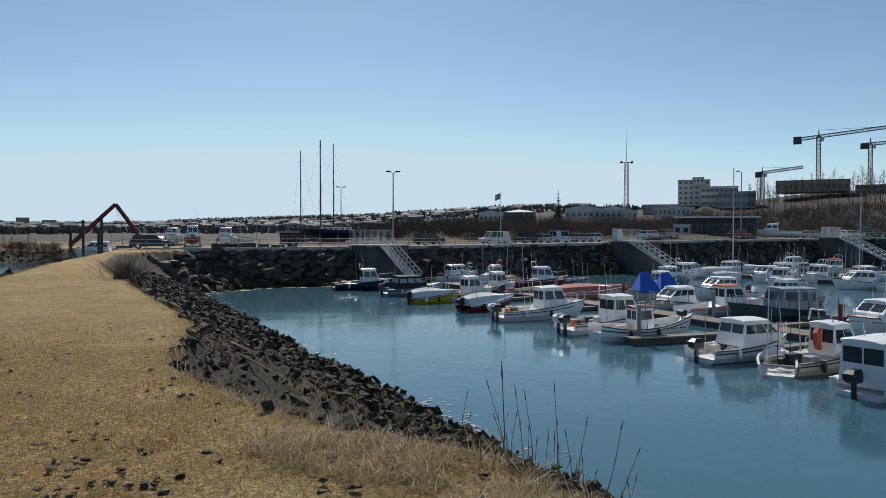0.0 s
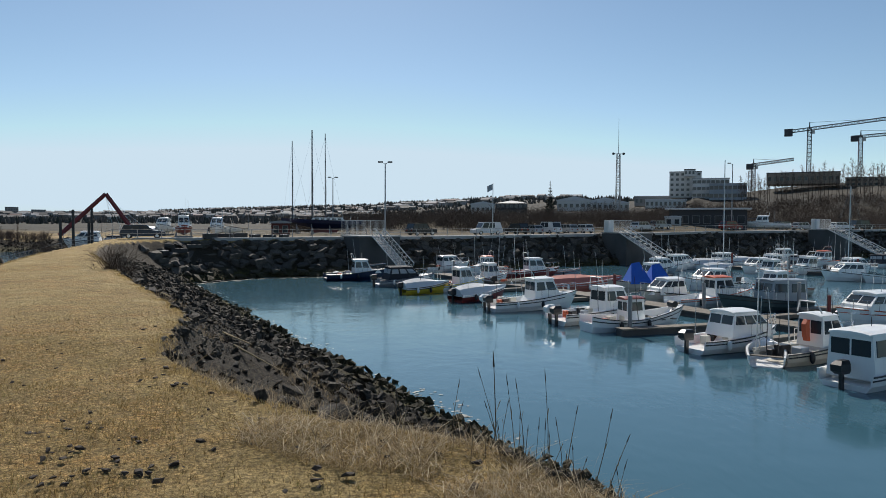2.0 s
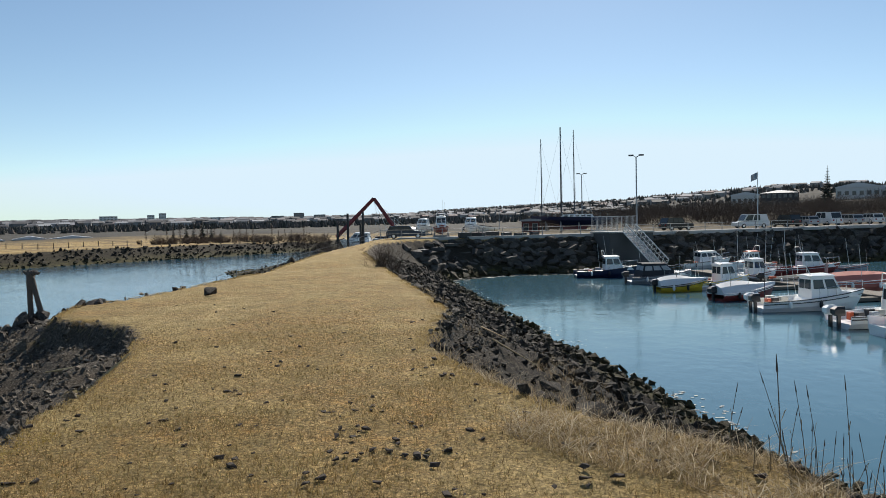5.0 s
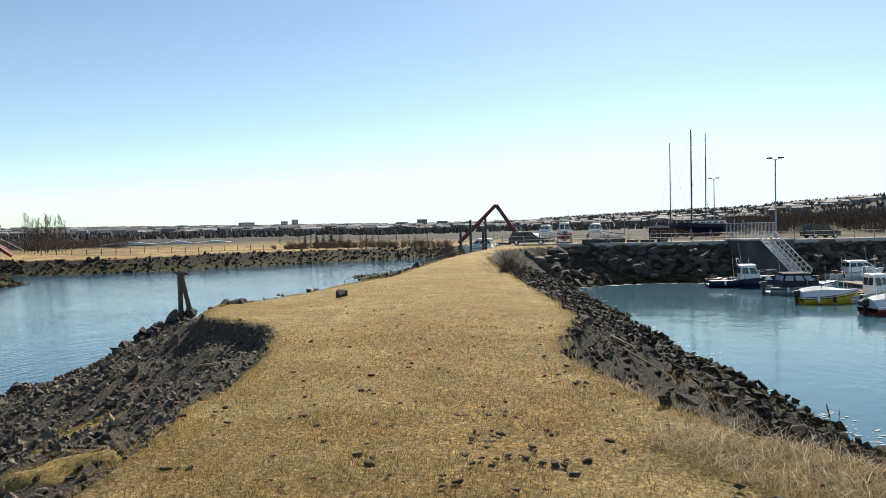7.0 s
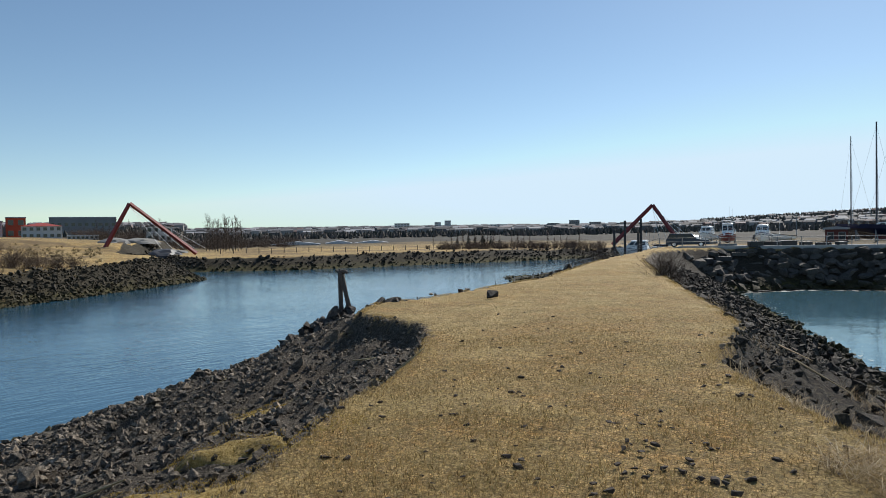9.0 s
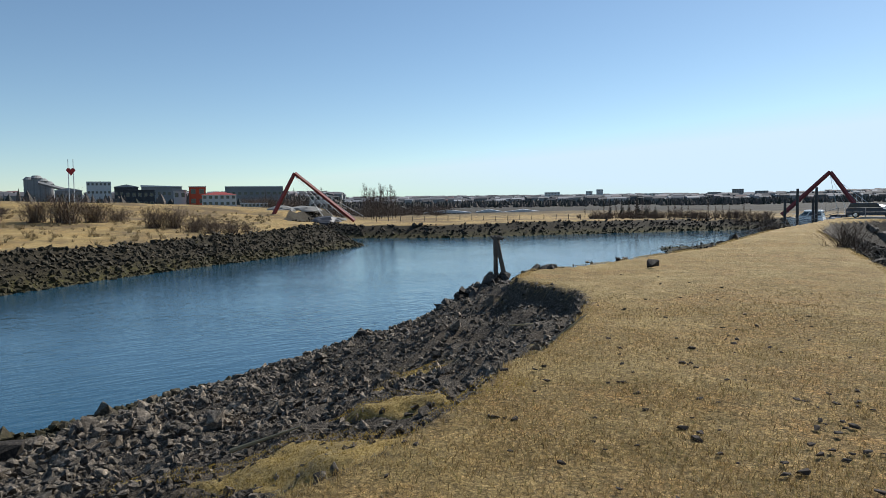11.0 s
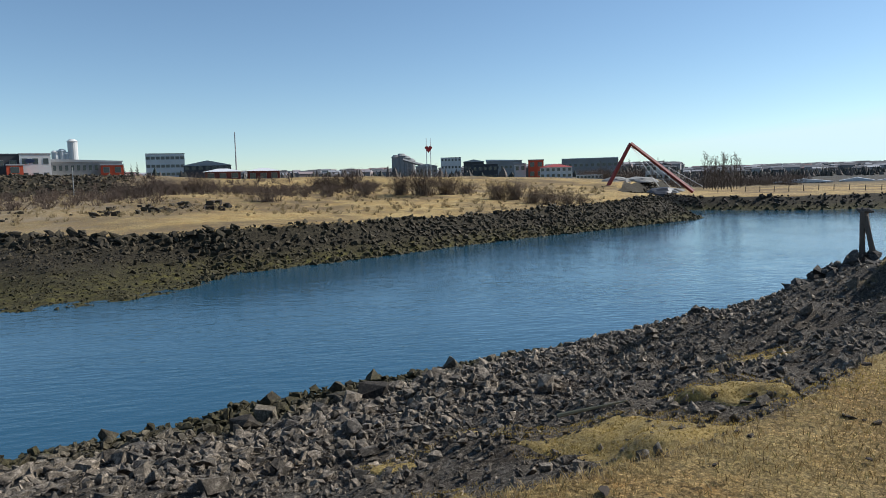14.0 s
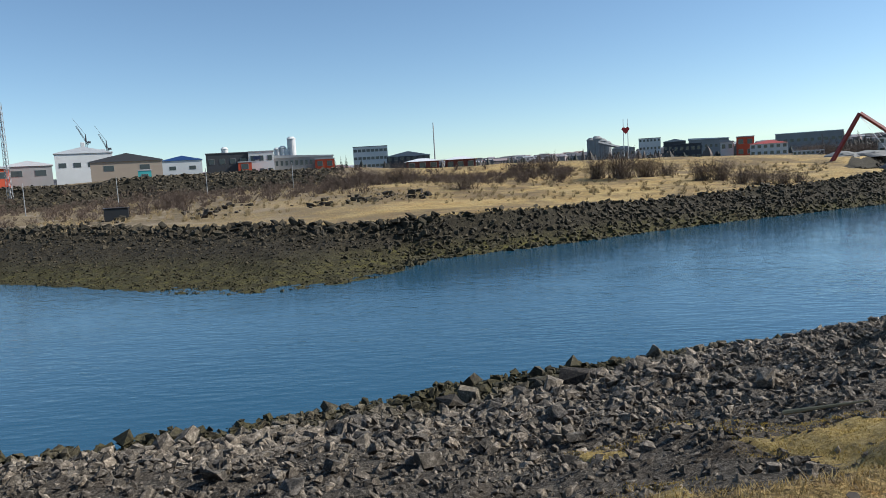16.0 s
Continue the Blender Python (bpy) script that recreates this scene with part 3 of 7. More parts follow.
# far end of the river side
x, y = scatter(6000, -60, -12, 20, 92, SHORE_A, TOP_A, keep=lambda x, y: x < -0.45 * y - 3)
heap("spit_end_rubble", x, y, stone_sizes(len(x), 0.25, 0.9), DARK_BASALT, "dark rubble along the far end of the spit")
# opposite shores
x, y = scatter(70000, -112, -46, -7, 62, SHORE_C, TOP_C)
heap("west_bank_rubble", x, y, stone_sizes(len(x), 0.22, 0.95, 3.0), WEEDY, "dark weedy rubble bank of the west shore", tilt=0.35)
x, y = scatter(30000, -72, -36, -60, -5, SHORE_C, TOP_C)
heap("tidal_weed_clumps", x, y, stone_sizes(len(x), 0.1, 0.42, 3.0), WEEDY, "weed-hung cobbles on the tidal flat", sink=0.05)
x, y = scatter(22000, -72, -36, -60, -5, SHORE_C, TOP_C)
up = 1 / (1 + away(x, y, TOP_C))
few = rng.rand(len(x)) < np.clip(up * 2.6 - 0.22, 0.03, 1)
heap("tidal_flat_stones", x[few], y[few], stone_sizes(few.sum(), 0.2, 1.0) * (0.5 + 0.9 * np.clip(up[few] * 2, 0, 1)), WEEDY, "stones on the weedy tidal flat")
x, y = scatter(24000, -200, -60, 62, 170, SHORE_B, TOP_B)
heap("meadow_bank_rubble", x, y, stone_sizes(len(x), 0.5, 1.4), DARK_BASALT, "dark rubble bank below the far meadow")


# scum line along the harbour's edge
FOAM = paint("pale_scum", (0.42, 0.42, 0.38), 0.8)
co, tri = [], []
line = SHORE_A[5:14]
for q, ((x0, y0), (x1, y1)) in enumerate(zip(line, line[1:])):
    quay = q > 5
    for _ in range(int(math.dist((x0, y0), (x1, y1)) * (34 if quay else 8))):
        k = rng.rand()
        cx, cy = x0 + (x1 - x0) * k + 0.3 + abs(rng.normal()) * 0.6, y0 + (y1 - y0) * k + (-0.9 - 0.35 * rng.normal() if quay else abs(rng.normal()) * 0.3)
        if not quay and waves(np.array([cx]), np.array([cy]), 2.5, 91)[0] < 0.15:
            continue
        r, n = rng.uniform(0.12, 0.34) if quay else rng.uniform(0.015, 0.07), len(co)
        for j in range(7):
            a = 6.283 * j / 7
            co.append((cx + math.cos(a) * r * rng.uniform(0.5, 2.2), cy + math.sin(a) * r * rng.uniform(0.4, 1.3), 0.015))
        tri.extend([(n, n + j, n + j + 1) for j in range(1, 6)])
tagged(new("scum", raw_mesh("scum", np.array(co), np.array(tri), FOAM)), "pale scum flecks along the harbour edge", "foam", kind="stuff")

# ---------------------------------------------------------------- quay
CONCRETE = paint("pale_concrete", (0.42, 0.41, 0.39), 0.9, wear=0.2, scale=2)
DARK_CONCRETE = paint("stained_dark_concrete", (0.10, 0.098, 0.095), 0.9, wear=0.25, scale=2)
GALV = paint("galvanised_steel", (0.30, 0.305, 0.305), 0.7, 0.2)
WHITE_STEEL = paint("white_painted_steel", (0.70, 0.70, 0.68), 0.5)
ASPHALT = paint("grey_yard_asphalt", (0.20, 0.195, 0.19), 0.95, wear=0.2, scale=1.5)
FOOT = [(-24.2, 72.4), (-20.3, 78), (-11.6, 81.5), (17.3, 100.2), (47.5, 116), (81.5, 133), (140, 163)]
EDGE = [(-29.6, 70.5), (-27.4, 78.2), (-14.2, 85.3), (14.8, 104), (45, 120), (79, 136.7), (138, 167.8)]


def along(line, s):
    for a, b in zip(line, line[1:]):
        d = math.dist(a, b)
        if s <= d or b is line[-1]:
            k = s / d
            return a[0] + (b[0] - a[0]) * k, a[1] + (b[1] - a[1]) * k, math.atan2(b[1] - a[1], b[0] - a[0])
        s -= d


QUAY_LINE = [(-52, 70), (-40, 73.5), (-30, 77.4), (-14.2, 85.6)] + EDGE[3:]
LENGTH = sum(math.dist(a, b) for a, b in zip(EDGE, EDGE[1:]))
FOOT_LENGTH = sum(math.dist(a, b) for a, b in zip(FOOT, FOOT[1:]))


def yard_z(x, y):
    return ground_z(x, y)


# armour stones, the nearest ones pieces of their own
wall = thing("wall_quay", pose(0, 0, 0), "quay slope of dark piled armour stones", "quay wall", kind="structure")
rocks_big = []
for s in range(10):
    me = bpy.data.meshes.new("stone")
    bm = rock_mesh(300 + s, 0.75, 15)
    bm.to_mesh(me)
    bm.free()
    me.materials.append(ARMOUR)
    rocks_big.append(me)
count, far_x, far_y, far_z, far_s = 0, [], [], [], []
s = 0.4
while s < LENGTH - 1:
    ex, ey, a = along(EDGE, s)
    fx, fy, _ = along(FOOT, s * FOOT_LENGTH / LENGTH)
    top_z = yard_z(ex - 0.3 * math.sin(a), ey + 0.3 * math.cos(a)) - 0.45
    for k in range(8):
        u = (k + rng.uniform(-0.3, 0.3)) / 7.3
        size = rng.uniform(1.35, 2.35)
        px, py = fx + (ex - fx) * u + rng.uniform(-0.4, 0.4), fy + (ey - fy) * u + rng.uniform(-0.2, 0.2)
        pz = 0.12 + u * top_z
        if count < 300 and s < 62:
            ob = new("stone", rocks_big[rng.randint(10)])
            ob.parent = wall
            ob.matrix_local = pose(px, py, pz, rng.normal() * 16 + 10, rng.normal() * 14, math.degrees(a) + rng.normal() * 25) @ Matrix.Diagonal((size * rng.uniform(1, 1.5), size, size * rng.uniform(0.6, 0.9), 1))
            count += 1
        else:
            far_x.append(px), far_y.append(py), far_z.append(pz), far_s.append(size * 1.15)
    s += rng.uniform(1.15, 1.6)
heap("stone_rest", far_x, far_y, far_s, ARMOUR, "more dark armour stones", sink=0.0, tilt=0.3, lift=np.array(far_z), parent=wall)


def strip(name, line, w0, w1, z_off, thick, mat, label, cat):
    """A slab that follows the quay's edge, from w0 to w1 metres inland of it."""
    secs = []
    n = 60
    total = sum(math.dist(a, b) for a, b in zip(line, line[1:]))
    for i in range(n + 1):
        x, y, a = along(line, total * i / n * 0.999)
        nx, ny = -math.sin(a), math.cos(a)
        z = yard_z(x + nx * 1.0, y + ny * 1.0) + z_off
        p, q = (x + nx * w0, y + ny * w0), (x + nx * w1, y + ny * w1)
        secs.append([(*p, z - thick), (*q, z - thick), (*q, z), (*p, z)])
    ob = part(name, loft(secs), mat)
    return tagged(ob, label, cat, kind="structure")


strip("kerb_quay", QUAY_LINE, -0.3, 0.45, 0.16, 0.4, CONCRETE, "pale concrete coping along the quay edge", "kerb")
strip("road_quay", QUAY_LINE, 0.55, 9.0, 0.05, 0.3, ASPHALT, "grey quay road behind the coping", "road")

rail = thing("quay_railing", pose(0, 0, 0), "low galvanised pipe railing along the quay", "railing")
rail_length = sum(math.dist(a, b) for a, b in zip(QUAY_LINE, QUAY_LINE[1:]))
n = int(rail_length / 2.4)
pts = []
for i in range(n + 1):
    x, y, a = along(QUAY_LINE, rail_length * i / n * 0.999)
    pts.append((x, y, yard_z(x - math.sin(a), y + math.cos(a)) + 0.16))
for p in pts:
    part("post", rod(bmesh.new(), p, (p[0], p[1], p[2] + 0.95), 0.045, n=5), GALV, rail)
for h in (0.5, 0.93):
    part("pipe", tube([(p[0], p[1], p[2] + h) for p in pts], 0.026), GALV, rail)


def fence_panels(t, x0, x1, z, h, step=0.16):
    """A barred panel fence along x in the thing's own axes."""
    n = max(1, round((x1 - x0) / 2.2))
    for i in range(n):
        a, b = x0 + (x1 - x0) * i / n, x0 + (x1 - x0) * (i + 1) / n
        bm = bmesh.new()
        for k in range(int((b - a) / step) + 1):
            rod(bm, (a + k * step, 0, z), (a + k * step, 0, z + h), 0.018, n=4)
        for zz in (z + 0.08, z + h):
            rod(bm, (a, 0, zz), (b, 0, zz), 0.03, n=4)
        part("fence_panel", bm, WHITE_STEEL, t, "white barred panel")


def landing(az, r, label, wide=5.5, box_on=False):
    """A concrete abutment in the slope with a fenced landing and a gangway down to the floats."""
    x, y = polar(az, r)
    z = 4.35 + 0.9 * float(smooth(-10, 100, np.array(x)))
    t = thing("landing_stage", pose(x, y, 0, 0, 0, 32), label, "landing stage", "landing stages along the quay")
    part("abutment", a_box(-wide / 2, -4.0, -0.6, wide / 2, 1.0, z, 0.05), DARK_CONCRETE, t, "dark stained concrete abutment")
    part("slab", a_box(-wide / 2 - 0.1, -4.1, z + 0.004, wide / 2 + 0.1, 1.1, z + 0.18, 0.02), CONCRETE, t)
    fence_panels(t, -wide / 2 - 0.4, wide / 2, z + 0.2, 1.75)
    if box_on:
        part("gate_box", a_box(-wide / 2 - 0.2, -0.6, z + 0.18, -wide / 2 + 0.9, 0.4, z + 2.0, 0.04), WHITE_STEEL, t, "white gate housing")


def gangway(a, b, label):
    a, b = Vector(a), Vector(b)
    d = b - a
    m = Matrix.Translation(a) @ d.to_track_quat("X", "Z").to_matrix().to_4x4()
    t = thing("gangway", m, label, "gangway", "gangways down to the pontoons")
    L = d.length
    bm = a_box(0, -0.62, -0.1, L, 0.62, -0.02)
    part("deck", bm, GALV, t)
    for s in (-0.65, 0.65):
        bm = bmesh.new()
        rod(bm, (0, s, 1.05), (L, s, 1.05), 0.06, n=6), rod(bm, (0, s, 0), (L, s, 0), 0.07, n=6), rod(bm, (0, s, 0.52), (L, s, 0.52), 0.03, n=5)
        n = 9
        for i in range(n + 1):
            rod(bm, (L * i / n, s, 0), (L * i / n, s, 1.05), 0.035, n=5)
            if i < n:
                rod(bm, (L * i / n, s, 0), (L * (i + 1) / n, s, 1.05), 0.025, n=5)
        part("truss_side", bm, WHITE_STEEL, t, "white truss railing")
    for i in range(14):
        part("tread", a_box(L * (i + 0.3) / 14, -0.55, -0.018, L * (i + 0.5) / 14, 0.55, 0.0), GALV, t)


for az, az_top, az_foot, r in ((-5.4, -4.5, -2.1, 87.5), (14.6, 14.8, 18.2, 111.5), (28.6, 29.1, 32.5, 146)):
    landing(az, r + 1.5, "white fenced landing on a dark concrete abutment", 5.5, az > 10)
    z = 4.5 + 0.9 * float(smooth(-10, 100, np.array(polar(az, r)[0])))
    gangway((*polar(az_top, r - 2.6), z), (*polar(az_foot, r - 7.0), 0.65), "white steel gangway sloping from the quay to the floats")

# ---------------------------------------------------------------- boats
GLASS, gnt, gb = material("dark_boat_glass", 0.05)
gb.inputs["Base Color"].default_value = (0.035, 0.045, 0.052, 1)
BLACK = paint("black_rubber_and_cowling", (0.018, 0.018, 0.02), 0.4)
NAVY = paint("navy_blue_paint", (0.012, 0.02, 0.06), 0.35)
ORANGE = paint("orange_red_paint", (0.55, 0.10, 0.035), 0.5)
PINK = paint("faded_salmon_cover", (0.52, 0.17, 0.13), 0.7)
BLUE_TARP = paint("bright_blue_tarpaulin", (0.02, 0.12, 0.55), 0.55)
YELLOW = paint("yellow_paint", (0.62, 0.45, 0.03), 0.45)
CREAM = paint("cream_gelcoat", (0.62, 0.58, 0.50), 0.4)
DARK_RED = paint("dark_red_paint", (0.20, 0.03, 0.025), 0.45)
TEAL = paint("dark_teal_paint", (0.05, 0.085, 0.09), 0.4)
GREY_BLUE = paint("grey_blue_gelcoat", (0.30, 0.34, 0.38), 0.4)
PLANK = paint("weathered_grey_planks", (0.20, 0.175, 0.145), 0.9, wear=0.25, scale=3)
CANVAS = paint("dark_blue_canvas", (0.02, 0.024, 0.035), 0.85)
WHITE_TARP = paint("white_tarpaulin", (0.68, 0.69, 0.70), 0.7)
STEEL = paint("stainless_rail", (0.62, 0.62, 0.62), 0.25, 0.8)


def pane(quad, out, thick=0.012):
    """A thin slab over four points, pushed out along a direction."""
    bm = bmesh.new()
    o = Vector(out).normalized() * thick
    a = [bm.verts.new(Vector(p) - o * 0.3) for p in quad]
    b = [bm.verts.new(Vector(p) + o) for p in quad]
    bm.faces.new(a), bm.faces.new(b[::-1])
    for i in range(4):
        j = (i + 1) % 4
        bm.faces.new((a[i], b[i], b[j], a[j]))
    bmesh.ops.recalc_face_normals(bm, faces=bm.faces)
    return bm


def hull_half(s, B, kind):
    """Half beam at s from stern (0) to bow (1)."""
    if kind == "double":
        return B / 2 * max(0.04, math.sin(math.pi * (0.16 + 0.84 * s)) ** 0.7)
    return B / 2 * (0.92 + 0.08 * min(1, s / 0.35)) * max(0.02, 1 - max(0, (s - 0.45) / 0.55) ** 2.4)


def sheer(s, F, kind):
    if kind == "double":
        return F * (0.78 + 0.75 * (s - 0.42) ** 2 * 2.2)
    return F * (0.76 + 0.52 * s ** 2.0)


def add_hull(t, L, B, F, mat, kind="transom", stripe=None, cockpit=0.62, deck_mat=None):
    secs, top, band = [], [], []
    n = 14
    for i in range(n + 1):
        s = i / n
        b, z = hull_half(s, B, kind), sheer(s, F, kind)
        rake = L * 0.10 * max(0, s - 0.7) / 0.3
        x = -L / 2 + L * 0.9 * s
        zf = z - 0.42 if s < cockpit else z - 0.05
        low = -0.28 * (1 - max(0, s - 0.8) * 3)
        inner = max(b - 0.09, b * 0.4)
        pts = [(x + rake, -b, z), (x + rake * 0.5, -b * 0.93, z * 0.42), (x, -b * 0.74, 0.02), (x, 0, low), (x, b * 0.74, 0.02), (x + rake * 0.5, b * 0.93, z * 0.42),
               (x + rake, b, z), (x + rake, inner, z), (x + rake * 0.9, inner * 0.97, zf), (x + rake * 0.9, -inner * 0.97, zf), (x + rake, -inner, z)]
        secs.append(pts)
        top.append((x + rake, b, z))
        band.append((x + rake * 0.75, b * 0.972, z * 0.74))
    part("hull", loft(secs), mat, t, smooth_faces=False)
    for side in (-1, 1):
        part("rubbing_strake", tube([(p[0], side * p[1], p[2] - 0.03) for p in top], 0.035), BLACK if stripe is None else stripe, t)
        if stripe is not None:
            part("stripe", tube([(p[0], side * (p[1] + 0.004), p[2]) for p in band], 0.03, 4), stripe, t, "painted stripe")


def outboard(t, x, y, z, cowl=BLACK):
    bm = bmesh.new()
    sec = []
    for k, (w, zz, o) in enumerate(((0.15, 0.0, 0), (0.21, 0.12, -0.03), (0.21, 0.36, -0.05), (0.13, 0.5, -0.02))):
        sec.append([(x + o - 0.42 * (w / 0.21), y - w, z + zz), (x + o + 0.16, y - w, z + zz), (x + o + 0.16, y + w, z + zz), (x + o - 0.42 * (w / 0.21), y + w, z + zz)])
    bm.free()
    m = part("outboard_motor", loft(sec), cowl, t, "outboard motor with a plain cowling")
    part("motor_leg", box(a_box(x - 0.22, y - 0.06, -0.35, x - 0.02, y + 0.06, z + 0.02, 0.02), x - 0.34, y - 0.12, -0.2, x + 0.02, y + 0.12, -0.17), BLACK, m)


def bow_rail(t, L, B, F, s0=0.55, h=0.55):
    pts = {}
    for side in (-1, 1):
        line = []
        for k in range(6):
            s = s0 + (0.985 - s0) * k / 5
            x = -L / 2 + L * 0.9 * s + L * 0.10 * max(0, s - 0.7) / 0.3
            line.append((x, side * max(0.03, hull_half(s, B, "transom") - 0.06), sheer(s, F, "transom")))
        bm = bmesh.new()
        for p, q in zip(line, line[1:]):
            rod(bm, (p[0], p[1], p[2] + h), (q[0], q[1], q[2] + h), 0.018, n=5)
        for p in line:
            rod(bm, p, (p[0], p[1], p[2] + h), 0.015, n=5)
        part("bow_rail", bm, STEEL, t, "thin steel bow rail")


def cabin(t, x0, x1, w, z0, h, mat, rake_f=0.35, rake_b=0.1, windows=3, roof=None, pane_mat=None, open_back=False):
    """A wheelhouse from x0 (aft) to x1 (front), with side, front and back panes and an overhanging roof."""
    g = pane_mat or GLASS
    o = [(x0, z0), (x1, z0), (x1, z0 + h * 0.42), (x1 - rake_f, z0 + h), (x0 + rake_b, z0 + h)]
    shell = prism(o, -w / 2, w / 2)
    for v in shell.verts:
        if v.co.z > z0 + h * 0.5:
            v.co.y *= 0.86
    c = part("cabin", shell, mat, t)
    xa, xb, hw = x0 + rake_b - 0.14, x1 - rake_f + 0.14, w * 0.43 + 0.06
    part("roof", loft([[(xx, -hw * k, zz), (xx, -hw * k * 0.6, zz + 0.06 * k), (xx, 0, zz + 0.09 * k), (xx, hw * k * 0.6, zz + 0.06 * k), (xx, hw * k, zz), (xx, hw * k, zz - 0.05), (xx, -hw * k, zz - 0.05)]
                       for xx, k, zz in ((xa, 0.9, z0 + h + 0.03), (xa + 0.2, 1, z0 + h + 0.06), (xb - 0.25, 1, z0 + h + 0.06), (xb, 0.86, z0 + h + 0.02))]), roof or mat, t)
    za, zb = z0 + h * 0.52, z0 + h * 0.88

    def edge(z):
        k = (z - z0 - h * 0.42) / (h * 0.58)
        return x1 - rake_f * k, x0 + rake_b * (z - z0) / h

    def half(z, x):
        front = x1 - x0
        low = z0 + h * 0.42 * max(0.0, (x - x0) / front)
        return w / 2 * (1 - 0.14 * max(0.0, z - low) / (z0 + h - low))
    (fa, ba), (fb, bb) = edge(za), edge(zb)
    for side in (-1, 1):
        for i in range(windows):
            u0, u1 = (i + 0.1) / windows, (i + 0.9) / windows
            q = [(ba + 0.06 + (fa - ba - 0.12) * u0, za), (ba + 0.06 + (fa - ba - 0.12) * u1, za), (bb + 0.06 + (fb - bb - 0.12) * u1, zb), (bb + 0.06 + (fb - bb - 0.12) * u0, zb)]
            part("window_pane", pane([(px, side * half(pz, px), pz) for px, pz in q], (0, side, 0.1), 0.03), g, c)
    for i in range(2):
        y0, y1 = (-w * 0.40 if i == 0 else 0.04), (-0.04 if i == 0 else w * 0.40)
        q = [(fa, y0, za), (fa, y1, za), (fb, y1, zb), (fb, y0, zb)]
        part("windscreen_pane", pane(q, (1, 0, 0.5)), g, c)
        q = [(ba, y0, za), (ba, y1, za), (bb, y1, zb), (bb, y0, zb)]
        part("rear_pane", pane(q, (-1, 0, 0)), g, c)
    return c


def antenna(t, x, y, z, h, lean=0.0):
    part("antenna", rod(bmesh.new(), (x, y, z), (x + lean, y, z + h), 0.016, 0.008, 5), WHITE_STEEL, t)


def fender(t, x, y, z):
    m = bmesh.new()
    bmesh.ops.create_uvsphere(m, u_segments=8, v_segments=6, radius=0.12, matrix=Matrix.Translation((x, y, z)) @ Matrix.Diagonal((1, 1, 2.1, 1)))
    part("fender", m, BLACK if random.random() < 0.5 else WHITE, t, smooth_faces=True)


def mast(t, x, z, h, boom=True):
    part("mast", rod(bmesh.new(), (x, 0, z), (x, 0, z + h), 0.06, 0.045, 8), WHITE_STEEL, t)
    if boom:
        part("boom", rod(bmesh.new(), (x, 0, z + 1.1), (x - h * 0.33, 0, z + 1.2), 0.06, n=6), WHITE_TARP, t, "boom with a furled white sail")
    bm = bmesh.new()
    for e in ((h * 0.3, 0, z), (-h * 0.33, 0, z), (0, 0.9, z), (0, -0.9, z)):
        rod(bm, (x, 0, z + h * 0.97), (x + e[0], e[1], e[2]), 0.008, n=3)
    part("stay", bm, STEEL, t)


